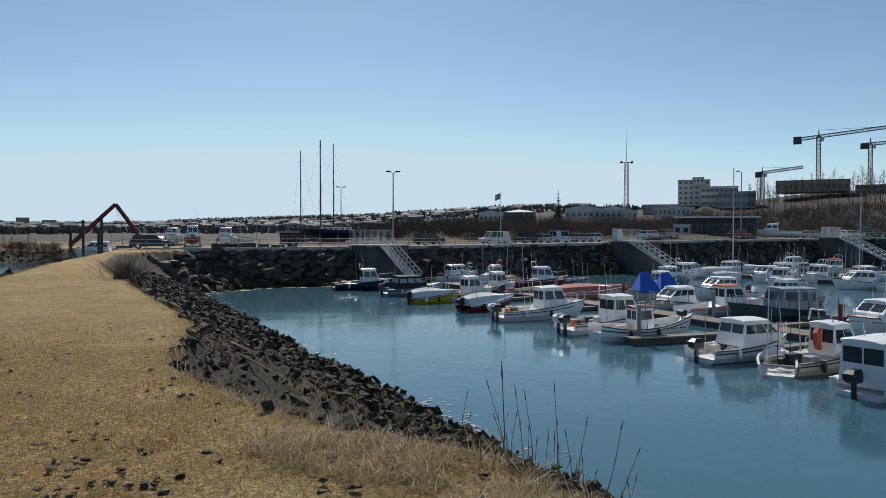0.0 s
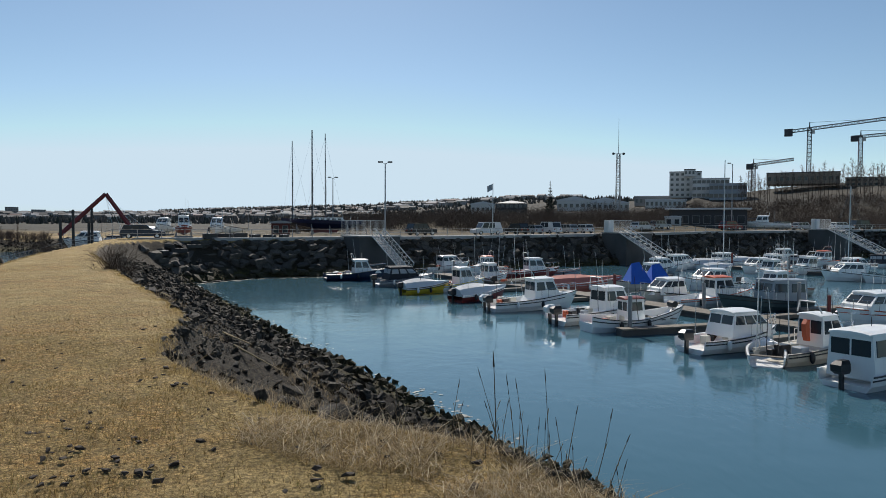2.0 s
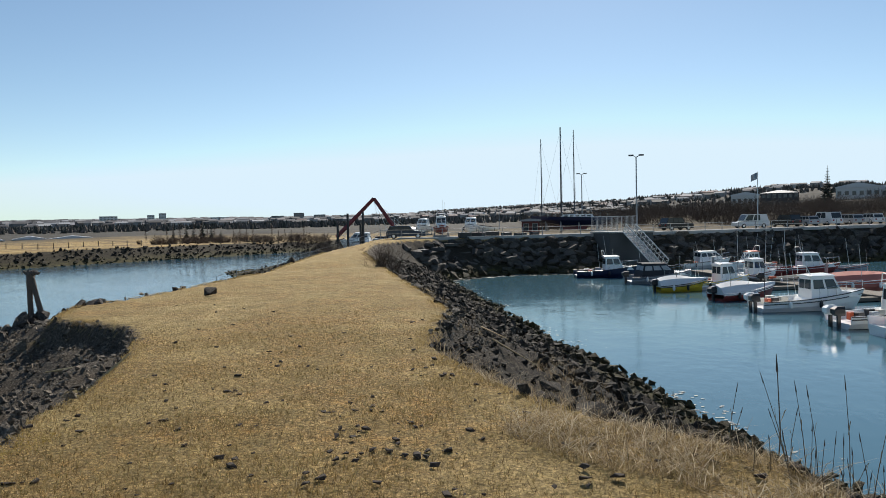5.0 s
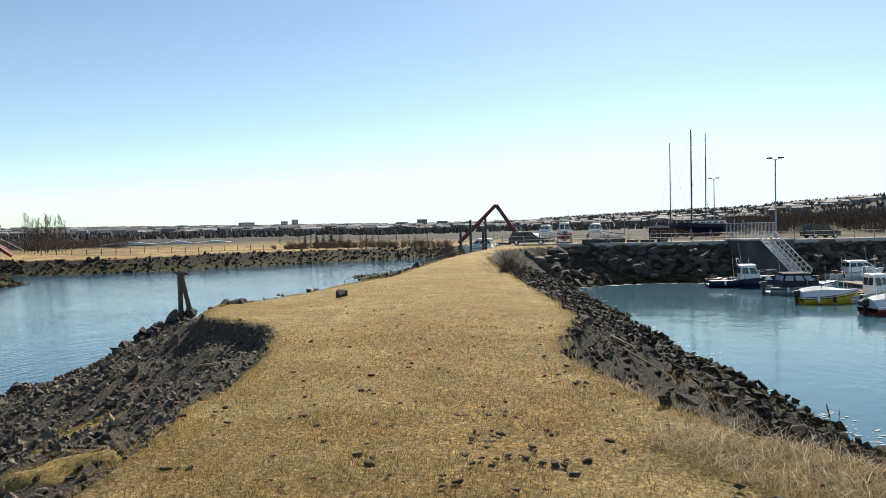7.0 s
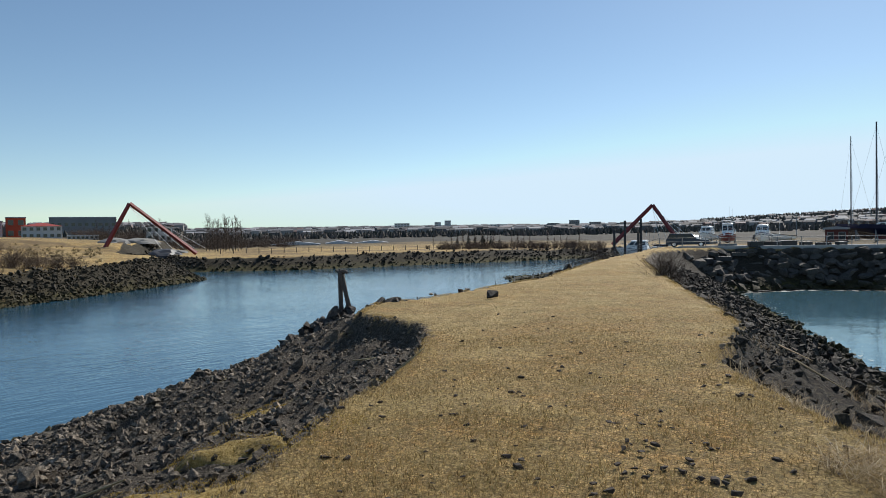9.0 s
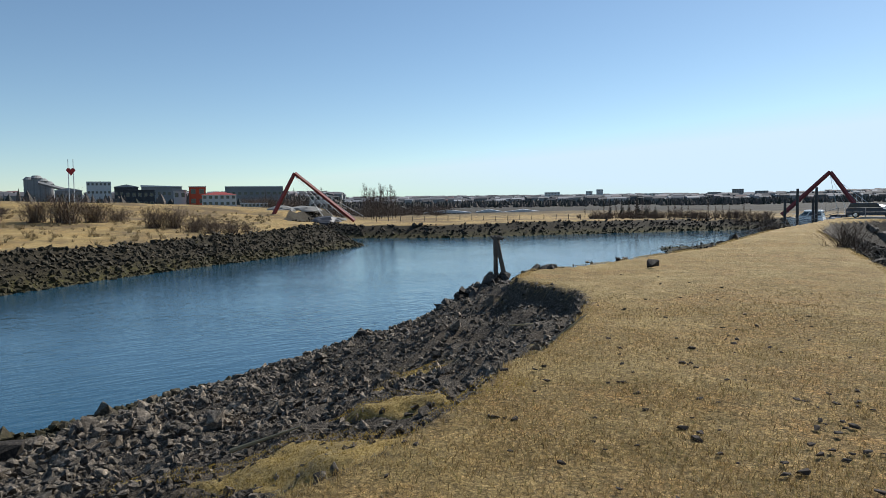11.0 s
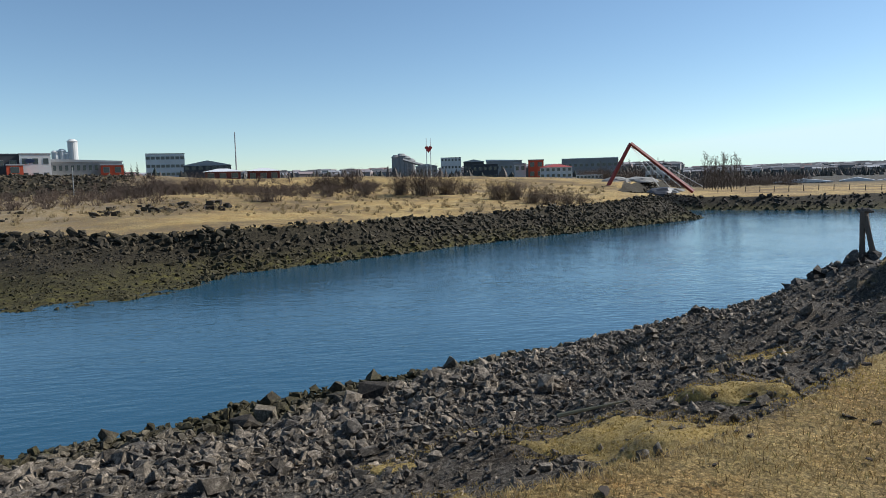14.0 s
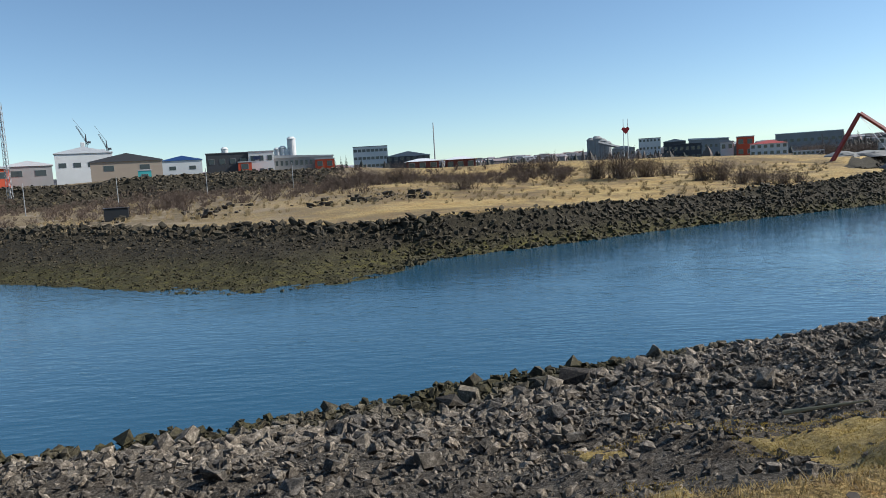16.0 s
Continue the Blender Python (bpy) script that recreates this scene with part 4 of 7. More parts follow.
def boat(x, y, L, rz, style, mat, label, stripe=None, extra=(), roof=None, z=0.0, cab=None, F=None):
    B, F = min(2.6, 0.8 + L * 0.26), F or 0.42 + L * 0.075
    t = thing("boat", pose(x, y, z, random.uniform(-1, 1), random.uniform(-1.2, 0.6), rz), label, "boat", "boats in the marina")
    kind = "double" if style in ("double", "double_cabin") else "transom"
    cab = cab or WHITE
    add_hull(t, L, B, F, mat, kind, stripe, cockpit={"cruiser": 0.36, "wheelhouse": 0.5, "canopy": 0.45, "double": 0.9, "double_cabin": 0.9, "aft_house": 0.2, "open": 0.85}.get(style, 0.6))
    zd = sheer(0.5, F, kind) - 0.06
    if style == "cruiser":
        cabin(t, -L * 0.18, L * 0.26, B * 0.76, zd, 1.15, cab, 0.75, 0.25, 3, roof)
        o = [(L * 0.22, zd), (L * 0.40, zd + 0.02), (L * 0.36, zd + 0.22), (L * 0.22, zd + 0.36)]
        part("foredeck_hatch", prism(o, -B * 0.24, B * 0.24), cab, t)
        bow_rail(t, L, B, F)
        antenna(t, -L * 0.1, 0.4, zd + 0.9, 1.6, -0.4)
    elif style == "wheelhouse":
        cabin(t, -L * 0.05, L * 0.22, B * 0.66, zd - 0.25, 1.6, cab, 0.42, 0.06, 2, roof)
        o = [(L * 0.2, zd - 0.1), (L * 0.40, zd), (L * 0.36, zd + 0.28), (L * 0.2, zd + 0.42)]
        part("cuddy", prism(o, -B * 0.27, B * 0.27), cab, t)
        bow_rail(t, L, B, F)
        antenna(t, 0, 0.3, zd + 1.5, 2.0, -0.3)
        part("radar_arch", rod(rod(rod(bmesh.new(), (-L * 0.05, -B * 0.3, zd + 1.5), (-L * 0.07, -B * 0.2, zd + 2.0), 0.03), (-L * 0.05, B * 0.3, zd + 1.5), (-L * 0.07, B * 0.2, zd + 2.0), 0.03), (-L * 0.07, -B * 0.2, zd + 2.0), (-L * 0.07, B * 0.2, zd + 2.0), 0.03), WHITE_STEEL, t)
    elif style == "aft_house":
        cabin(t, -L * 0.44, -L * 0.02, B * 0.8, zd - 0.3, 1.65, cab, 0.15, 0.04, 2, roof)
        bow_rail(t, L, B, F, 0.4)
    elif style == "canopy":
        cabin(t, -L * 0.34, L * 0.16, B * 0.8, zd - 0.1, 1.15, CANVAS, 0.7, 0.3, 3, CANVAS, GREY_BLUE)
        o = [(L * 0.1, zd - 0.05), (L * 0.38, zd), (L * 0.33, zd + 0.16), (L * 0.12, zd + 0.3)]
        part("foredeck", prism(o, -B * 0.33, B * 0.33), cab, t)
        bow_rail(t, L, B, F)
    elif style == "covered":
        secs = []
        for i in range(9):
            s = i / 8
            b, zz = hull_half(s, B, kind) + 0.04, sheer(s, F, kind)
            xx = -L / 2 + L * 0.9 * s + L * 0.1 * max(0, s - 0.7) / 0.3
            ridge = zz + 0.75 * math.sin(math.pi * min(1, 0.25 + s * 0.7)) ** 0.8 * (1 - s ** 3)
            secs.append([(xx, -b, zz - 0.12), (xx, -b * 0.55, (zz + ridge) / 2 + 0.1), (xx, 0, ridge), (xx, b * 0.55, (zz + ridge) / 2 + 0.1), (xx, b, zz - 0.12)])
        part("cover", loft(secs), cab, t, "stretched tarpaulin cover")
    elif style == "tent":
        for i, (xc, h) in enumerate(((-L * 0.28, 1.75), (L * 0.02, 1.9))):
            bm = bmesh.new()
            r = [bm.verts.new(p) for p in ((xc - 1.0, -B / 2, zd), (xc + 1.0, -B / 2, zd), (xc + 1.0, B / 2, zd), (xc - 1.0, B / 2, zd), (xc - 0.15, 0.1, zd + h), (xc + 0.5, -0.1, zd + h * 0.92))]
            for f in ((0, 1, 5, 4), (1, 2, 5), (2, 3, 4, 5), (3, 0, 4), (0, 3, 2, 1)):
                bm.faces.new([r[k] for k in f])
            part("tarpaulin", bm, cab, t, "bright blue tarpaulin tent")
    elif style in ("double", "double_cabin"):
        xc = -L * 0.12
        if style == "double_cabin":
            cabin(t, xc - 0.15, xc + 1.05, 1.05, zd - 0.25, 1.35, cab, 0.06, 0.04, 1, roof)
        for k in (-0.25, 0.18, 0.3):
            part("thwart", a_box(L * k - 0.12, -B * 0.38, zd - 0.12, L * k + 0.12, B * 0.38, zd - 0.08), PLANK, t)
        part("net_reel", rod(bmesh.new(), (L * 0.38, -0.25, zd + 0.62), (L * 0.38, 0.25, zd + 0.62), 0.2, n=12), BLACK, t)
        part("reel_post", rod(bmesh.new(), (L * 0.38, 0, zd), (L * 0.38, 0, zd + 0.6), 0.05), GALV, t)
    elif style == "open":
        for k in (-0.2, 0.1):
            part("thwart", a_box(L * k - 0.12, -B * 0.4, zd - 0.2, L * k + 0.12, B * 0.4, zd - 0.16), PLANK, t)
    for e in extra:
        if e == "outboard":
            outboard(t, -L / 2 - 0.05, 0, F * 0.72)
        elif e == "white_outboard":
            outboard(t, -L / 2 - 0.05, 0, F * 0.72, WHITE)
        elif e == "twin":
            outboard(t, -L / 2 - 0.05, -0.35, F * 0.72), outboard(t, -L / 2 - 0.05, 0.35, F * 0.72, WHITE)
        elif e == "suit":
            xs = -L * 0.08
            bm = loft([[(xs - w, -0.12, zz), (xs - w * 0.3, -0.2, zz), (xs - w * 0.3, 0.14, zz), (xs - w, 0.1, zz)] for w, zz in ((0.1, zd + 0.25), (0.2, zd + 0.5), (0.24, zd + 1.0), (0.1, zd + 1.2))])
            part("orange_oilskin", bm, ORANGE, t, "hanging orange oilskin suit")
        elif e == "mast":
            mast(t, L * 0.05, zd, 9.5)
        elif e == "pole":
            part("pole", rod(bmesh.new(), (-L * 0.2, 0.4, zd), (-L * 0.22, 0.4, zd + 4.2), 0.03, 0.02, 5), WHITE_STEEL, t)
        elif e == "gear":
            for k in range(5):
                gx, gy, gs = random.uniform(-L * 0.4, -L * 0.1), random.uniform(-B * 0.3, B * 0.3), random.uniform(0.12, 0.26)
                part("crate", a_box(gx - gs, gy - gs, zd - 0.4, gx + gs, gy + gs, zd - 0.4 + gs * 2.2, 0.03), random.choice((CREAM, BLACK, GREY_BLUE, ORANGE)), t)
        elif e == "number":
            for side in (-1, 1):
                for k in range(4):
                    xx = L * 0.14 + k * 0.2
                    part("hull_mark", a_box(xx, side * B * 0.5 - 0.03, F * 0.52, xx + 0.11, side * B * 0.5 + 0.03, F * 0.70), BLACK, t, "unreadable dark mark bars")
    for k in range(random.choice((1, 2, 3))):
        xa, ya = random.uniform(-L * 0.4, L * 0.1), random.uniform(-B * 0.35, B * 0.35)
        part("antenna" if k else "rod_holder", rod(bmesh.new(), (xa, ya, zd), (xa + random.uniform(-0.4, 0.1), ya, zd + random.uniform(1.6, 3.4)), 0.022, 0.012, 5), random.choice((WHITE_STEEL, BLACK, STEEL)), t)
    for k in range(2):
        s = 0.25 + 0.3 * k
        fender(t, -L / 2 + L * 0.9 * s, -hull_half(s, B, kind) - 0.1, F * 0.5)
    return t


H = 26
MARINA = [
    (-8.1, 75.9, 6.6, H - 8, "wheelhouse", NAVY, "dark-hulled cabin boat with a white wheelhouse", None, ("gear",)),
    (-2.6, 69.4, 6.2, H, "canopy", GREY_BLUE, "grey cruiser under a dark canvas canopy", NAVY, ("outboard",)),
    (-0.5, 61.6, 4.4, H, "covered", YELLOW, "yellow dinghy under a white cover", BLACK, ("outboard",)),
    (2.4, 64.0, 5.6, H + 4, "wheelhouse", WHITE, "white fishing boat with a yellow stripe and wheelhouse", YELLOW, ("gear",)),
    (3.9, 56.2, 5.2, H + 10, "covered", DARK_RED, "dark red open boat under a white cover", WHITE, ("outboard",)),
    (7.3, 50.4, 7.0, H - 6, "wheelhouse", WHITE, "white motor boat with a slim black stripe and outboards", BLACK, ("twin", "gear")),
    (1.8, 90.4, 6.4, H, "cruiser", WHITE, "white cruiser moored below the quay slope", None, ("gear",)),
    (6.8, 86.4, 5.6, H + 180, "wheelhouse", WHITE, "white cabin boat with an orange wheelhouse top", ORANGE, ("gear", "pole")),
    (10.7, 79.3, 7.4, H - 10, "wheelhouse", DARK_RED, "dark red hulled boat with a white wheelhouse", WHITE, ("gear", "pole")),
    (14.6, 81.1, 4.8, H - 20, "open", GREY_BLUE, "grey inflatable-like open tender", DARK_RED, ()),
    (13.6, 64.0, 7.6, H - 12, "covered", PINK, "faded salmon-red speedboat under a tight cover", WHITE, ()),
    (18.6, 64.2, 6.4, H + 160, "tent", CREAM, "cream boat under peaked bright blue tarpaulins", None, ("gear",)),
    (10.6, 44.0, 6.8, H - 2, "wheelhouse", WHITE, "white motor boat with an upright wheelhouse and outboards", BLACK, ("twin", "gear")),
    (11.9, 41.1, 6.7, H - 6, "double_cabin", WHITE, "white double-ended fishing boat with a small cabin", BLACK, ("gear",)),
    (18.4, 55.0, 5.6, H + 175, "cruiser", CREAM, "cream cabin cruiser with a low cabin", None, ()),
    (20.9, 52.8, 6.8, H - 12, "wheelhouse", WHITE, "white patrol-like boat with a red side stripe", ORANGE, ("number",)),
    (23.2, 50.0, 7.0, H + 168, "aft_house", TEAL, "dark teal boat with a boxy glazed wheelhouse", BLACK, ()),
    (14.8, 34.4, 5.7, H - 2, "cruiser", WHITE, "white cabin cruiser with a tilted black outboard", BLACK, ("outboard", "gear")),
    (14.9, 31.3, 3.2, H + 40, "open", WHITE, "small white dinghy beside a float", None, ("pole",)),
    (17.2, 31.6, 5.2, H - 4, "wheelhouse", CREAM, "cream fishing boat with a glazed wheelhouse and gear", BLACK, ("suit", "gear", "pole")),
    (18.0, 27.4, 6.0, H + 2, "aft_house", WHITE, "white work boat with a boxy blue-white cabin", BLACK, ("outboard",)),
    (27.2, 43.2, 7.0, H + 176, "cruiser", WHITE, "white cruiser with an orange-red gunwale", ORANGE, ()),
    (22.5, 29.8, 6.4, H + 4, "cruiser", WHITE, "white cruiser with a low cabin", None, ("outboard",)),
    (32.8, 95.5, 6.8, H, "cruiser", WHITE, "white cruiser in the far berths", None, ()),
    (37.9, 98.1, 6.2, H - 20, "covered", WHITE, "boat wrapped in a white winter cover", None, ()),
    (44.2, 102.1, 8.0, H - 14, "covered", WHITE, "large boat wrapped in a white winter cover", None, ()),
    (44.4, 92.3, 7.4, H + 176, "wheelhouse", WHITE, "white cabin boat in the far berths", ORANGE, ("gear",)),
    (46.2, 87.2, 6.6, H + 180, "wheelhouse", WHITE, "white motor boat with outboards in the far berths", BLACK, ("twin",)),
    (45.2, 76.8, 6.4, H + 150, "cruiser", WHITE, "small white sailing boat with a bare mast", None, ("mast",)),
    (47.6, 74.0, 5.6, H + 150, "open", WHITE, "white open boat in the far berths", BLACK, ("outboard",)),
    (55.1, 112.8, 8.0, H, "wheelhouse", WHITE, "white cabin boat near the quay", NAVY, ("gear",)),
    (58.0, 105.2, 7.0, H + 180, "wheelhouse", WHITE, "white fishing boat with an orange top", ORANGE, ("gear", "pole")),
    (64.0, 100.5, 7.0, H, "canopy", WHITE, "white cruiser under a dark canopy", None, ()),
    (50.5, 97.0, 6.2, H, "canopy", CREAM, "cream boat under a dark canvas canopy", None, ("outboard",)),
    (27.5, 86.5, 6.0, H, "cruiser", GREY_BLUE, "grey-blue cruiser in the far berths", None, ()),
    (40.5, 88.5, 6.0, H + 180, "cruiser", WHITE, "white cruiser with a black outboard", None, ("outboard",)),
    (5.4, 71.5, 5.4, H + 6, "wheelhouse", WHITE, "small white cabin boat with a red stripe", DARK_RED, ("gear", "pole")),
    (8.6, 68.2, 5.2, H - 14, "open", CREAM, "cream open boat loaded with gear", BLACK, ("outboard", "gear")),
    (22.6, 72.4, 6.0, H + 176, "wheelhouse", WHITE, "white cabin boat with a navy stripe", NAVY, ("gear", "pole")),
    (26.0, 66.0, 6.2, H + 170, "cruiser", WHITE, "white cruiser with tall rod holders", None, ("twin", "pole")),
    (29.4, 60.2, 6.0, H + 178, "wheelhouse", CREAM, "cream fishing boat with an orange trim", ORANGE, ("gear", "pole")),
    (31.0, 92.5, 5.8, H - 6, "wheelhouse", WHITE, "white cabin boat with a black outboard", None, ("outboard", "pole")),
    (35.2, 88.0, 5.6, H + 4, "covered", WHITE, "boat under a pale winter cover", None, ()),
    (38.6, 80.5, 6.0, H + 184, "wheelhouse", WHITE, "white fishing boat with a dark red stripe", DARK_RED, ("gear", "pole")),
    (52.0, 88.0, 6.4, H - 4, "cruiser", WHITE, "white cruiser with a blue stripe", NAVY, ("outboard",)),
]
for row in MARINA:
    roof = ORANGE if "orange wheelhouse" in row[6] or "orange top" in row[6] or "red side" in row[6] else (DARK_RED if "small cabin" in row[6] else None)
    cab = {"covered": PINK if row[5] is PINK else WHITE_TARP, "tent": BLUE_TARP}.get(row[4])
    if row[5] is TEAL:
        cab = GREY_BLUE
    boat(row[0], row[1], row[2], row[3], row[4], row[5], row[6], row[7], row[8], roof, cab=cab)


# floats with planks
def pontoon(a, b, w, label, fingers=()):
    a, b = Vector((*a, 0)), Vector((*b, 0))
    d = b - a
    t = thing("pontoon", pose(a.x, a.y, 0, 0, 0, math.degrees(math.atan2(d.y, d.x))), label, "pontoon", "floating pontoons")
    L = d.length
    part("float", a_box(0, -w / 2 + 0.1, -0.3, L, w / 2 - 0.1, 0.32, 0.03), DARK_CONCRETE, t)
    n = int(L / 0.75)
    for i in range(n):
        part("plank", a_box(L * i / n + 0.02, -w / 2, 0.324, L * (i + 1) / n - 0.02, w / 2, 0.40), PLANK, t)
    for s, side, l in fingers:
        part("finger", a_box(s - 0.35, min(0, side) * l + (w / 2 if side > 0 else -w / 2) * 0, 0.05, s + 0.35, max(0, side) * l, 0.30, 0.02), PLANK, t, "narrow finger float")
    for i in range(int(L / 9) + 1):
        s = min(L - 0.3, i * 9 + 1.0)
        part("pile", rod(bmesh.new(), (s, w / 2 + 0.05, -1), (s, w / 2 + 0.05, 2.1), 0.12, n=8), DARK_RED if i % 2 else GALV, t)


pontoon((1.0, 80.5), (25.5, 31.0), 2.0, "weathered plank pontoon between the moored boats", [(8, -1, 4.5), (18, -1, 4.5), (27, -1, 5), (36, -1, 6), (42, -1, 6), (47, -1, 6), (24, 1, 5), (33, 1, 5), (41, 1, 5), (14, 1, 5)])
pontoon((36, 107), (56, 66), 2.0, "weathered plank pontoon in the far berths", [(10, -1, 5), (20, -1, 5), (30, -1, 5), (15, 1, 5), (25, 1, 5), (35, 1, 5)])
pontoon((10.2, 38.4), (15.6, 40.2), 0.8, "narrow finger float beside a fishing boat")
pontoon((24.5, 47.6), (31.5, 50.4), 1.2, "low blue-grey float beside the marina boats")

# ---------------------------------------------------------------- plants
BARK = paint("grey_brown_bark", (0.085, 0.065, 0.05), 0.9, wear=0.2)
TWIG = paint("brown_bare_twigs", (0.105, 0.072, 0.052), 0.9, wear=0.2)
NEEDLE = paint("dark_conifer_needles", (0.022, 0.034, 0.02), 0.9, wear=0.2)


def stems(seed, n, height, spread, width, forks=3, up=0.75):
    """Thin tapering stems with forked twigs, as crossed slivers."""
    rs = np.random.RandomState(seed)
    co, tri = [], []

    def sliver(a, b, w):
        d = b - a
        side = np.cross(d, rs.normal(size=3))
        side /= np.linalg.norm(side) + 1e-9
        other = np.cross(d, side)
        other /= np.linalg.norm(other) + 1e-9
        k = len(co)
        co.extend([a + side * w, a - side * w, a + other * w, b])
        tri.extend([(k, k + 1, k + 3), (k + 1, k + 2, k + 3), (k + 2, k, k + 3)])
    for _ in range(n):
        a = np.array([rs.normal() * spread * 0.22, rs.normal() * spread * 0.22, 0])
        lean = np.array([rs.normal(), rs.normal(), 0]) * spread * 0.42
        h = height * rs.uniform(0.55, 1.0)
        b = a + lean + (0, 0, h)
        mid = (a + b) / 2 + rs.normal(size=3) * spread * 0.05
        sliver(a, mid + (b - mid) * 0.4, width)
        sliver(mid, b, width * 0.6)
        for _ in range(forks):
            k = rs.uniform(0.25, 0.9)
            p = a + (b - a) * k
            e = p + np.array([rs.normal() * spread * 0.22, rs.normal() * spread * 0.22, h * rs.uniform(0.1, 0.35) * up])
            sliver(p, e, width * 0.45)
    return np.array(co), np.array(tri)


def bush_kind(seed, n, h, spread, w, forks, label, name="bush"):
    t = thing(name, pose(0, 0, 0), label, "bush" if name == "bush" else "tree", "bare bushes" if name == "bush" else "bare trees")
    co, tri = stems(seed, n, h, spread, w, forks)
    ob = new("crown", raw_mesh("crown", co, tri, TWIG))
    ob.parent = t
    co, tri = stems(seed + 1, max(4, n // 8), h * 0.75, spread * 0.7, w * 2.2, 1)
    ob = new("stem", raw_mesh("stem", co, tri, BARK))
    ob.parent = t
    return t


def tall_tree(seed, h, label):
    rs = np.random.RandomState(seed)
    t = thing("tree", pose(0, 0, 0), label, "tree", "bare trees")
    bm = bmesh.new()
    p, w = Vector((0, 0, 0)), h * 0.011
    co, tri, n0 = [], [], 0
    for i in range(5):
        q = p + Vector((rs.normal() * 0.12, rs.normal() * 0.12, h * 0.19))
        rod(bm, p, q, w, w * 0.78, 6)
        for _ in range(8):
            b = p + (q - p) * rs.rand()
            a = rs.rand() * 6.28
            l = h * rs.uniform(0.10, 0.20) * (1.05 - i * 0.12)
            e = b + Vector((math.cos(a) * l * 0.55, math.sin(a) * l * 0.55, l))
            if i:
                rod(bm, b, e, w * 0.35, w * 0.1, 4)
                c, f = stems(rs.randint(9999), 5, l * 0.9, l * 0.75, 0.022, 2)
                co.append(c + np.array((b * 0.4 + e * 0.6)[:])), tri.append(f + n0)
                n0 += len(c)
        p, w = q, w * 0.78
    part("trunk", bm, BARK, t)
    ob = new("crown", raw_mesh("crown", np.concatenate(co), np.concatenate(tri), TWIG))
    ob.parent = t
    return t


def conifer(seed, h, label):
    rs = np.random.RandomState(seed)
    t = thing("conifer", pose(0, 0, 0), label, "tree", "conifers")
    part("trunk", rod(bmesh.new(), (0, 0, 0), (0, 0, h * 0.97), h * 0.018, h * 0.004, 6), BARK, t)
    co, tri = [], []
    for k in range(26):
        z = h * (0.12 + 0.86 * k / 26)
        R = h * 0.20 * (1 - k / 27) * rs.uniform(0.75, 1.15)
        for j in range(9):
            a = j / 9 * 6.28 + rs.rand()
            r = R * rs.uniform(0.6, 1.1)
            tip = np.array([math.cos(a) * r, math.sin(a) * r, z - r * 0.22])
            side = np.array([-math.sin(a), math.cos(a), 0]) * r * 0.24
            m = np.array([math.cos(a) * r * 0.5, math.sin(a) * r * 0.5, z - r * 0.02])
            n = len(co)
            co.extend([np.array([0, 0, z + r * 0.1]), m + side, tip, m - side, m - (0, 0, r * 0.2)])
            tri.extend([(n, n + 1, n + 2), (n, n + 2, n + 3), (n + 1, n + 4, n + 2), (n + 4, n + 3, n + 2)])
    ob = new("crown", raw_mesh("crown", np.array(co), np.array(tri), NEEDLE))
    ob.parent = t
    return t


def plant(kind, az, r, scale=1.0, sink=0.05):
    x, y = polar(az, r)
    s = scale * random.uniform(0.88, 1.12)
    o = copy_thing(kind, pose(x, y, ground_z(x, y) - sink, 0, 0, random.uniform(0, 360)))
    o.scale = (s, s, s)
    return o


def place_first(kind, az, r, scale=1.0):
    x, y = polar(az, r)
    kind.matrix_world = pose(x, y, ground_z(x, y) - 0.05)
    kind.scale = (scale,) * 3


BUSH_A = bush_kind(11, 150, 3.2, 2.6, 0.022, 4, "leafless brown willow bush on dry grass")
BUSH_B = bush_kind(12, 110, 2.2, 2.4, 0.02, 4, "low leafless brown bush on dry grass")
TREE_A = tall_tree(21, 9.5, "tall leafless grey-brown tree with upright twigs")
TREE_B = tall_tree(22, 8.5, "leafless slender tree with upright twigs")
CONIFER = conifer(31, 6.5, "dark green conifer beside the far meadow")
# west shore bushes
place_first(BUSH_A, -80.4, 101, 1.45), place_first(BUSH_B, -84.9, 105, 1.1)
for az, r, k, s in ((-82.2, 103, BUSH_A, 1.25), (-78.6, 104, BUSH_A, 1.1), (-77.0, 108, BUSH_B, 1.2), (-74.6, 97, BUSH_A, 1.15), (-73.3, 98, BUSH_A, 0.95), (-71.9, 93, BUSH_B, 1.1), (-70.5, 91, BUSH_B, 1.1),
                    (-69.2, 90, BUSH_B, 1.0), (-92.4, 92, BUSH_B, 1.25), (-97.6, 112, BUSH_A, 1.1), (-114.4, 105, BUSH_A, 1.0), (-87.6, 125, BUSH_A, 1.1), (-86.2, 125, BUSH_A, 1.2), (-88.6, 128, BUSH_A, 1.2),
                    (-96.5, 125, BUSH_B, 1.2), (-99.6, 115, BUSH_B, 1.3), (-101.0, 113, BUSH_A, 1.0), (-102.4, 115, BUSH_B, 1.3), (-100.2, 122, BUSH_A, 0.9), (-98.6, 120, BUSH_B, 1.2), (-115.4, 104, BUSH_B, 1.2), (-68.0, 92, BUSH_B, 0.7)):
    plant(k, az, r, s)
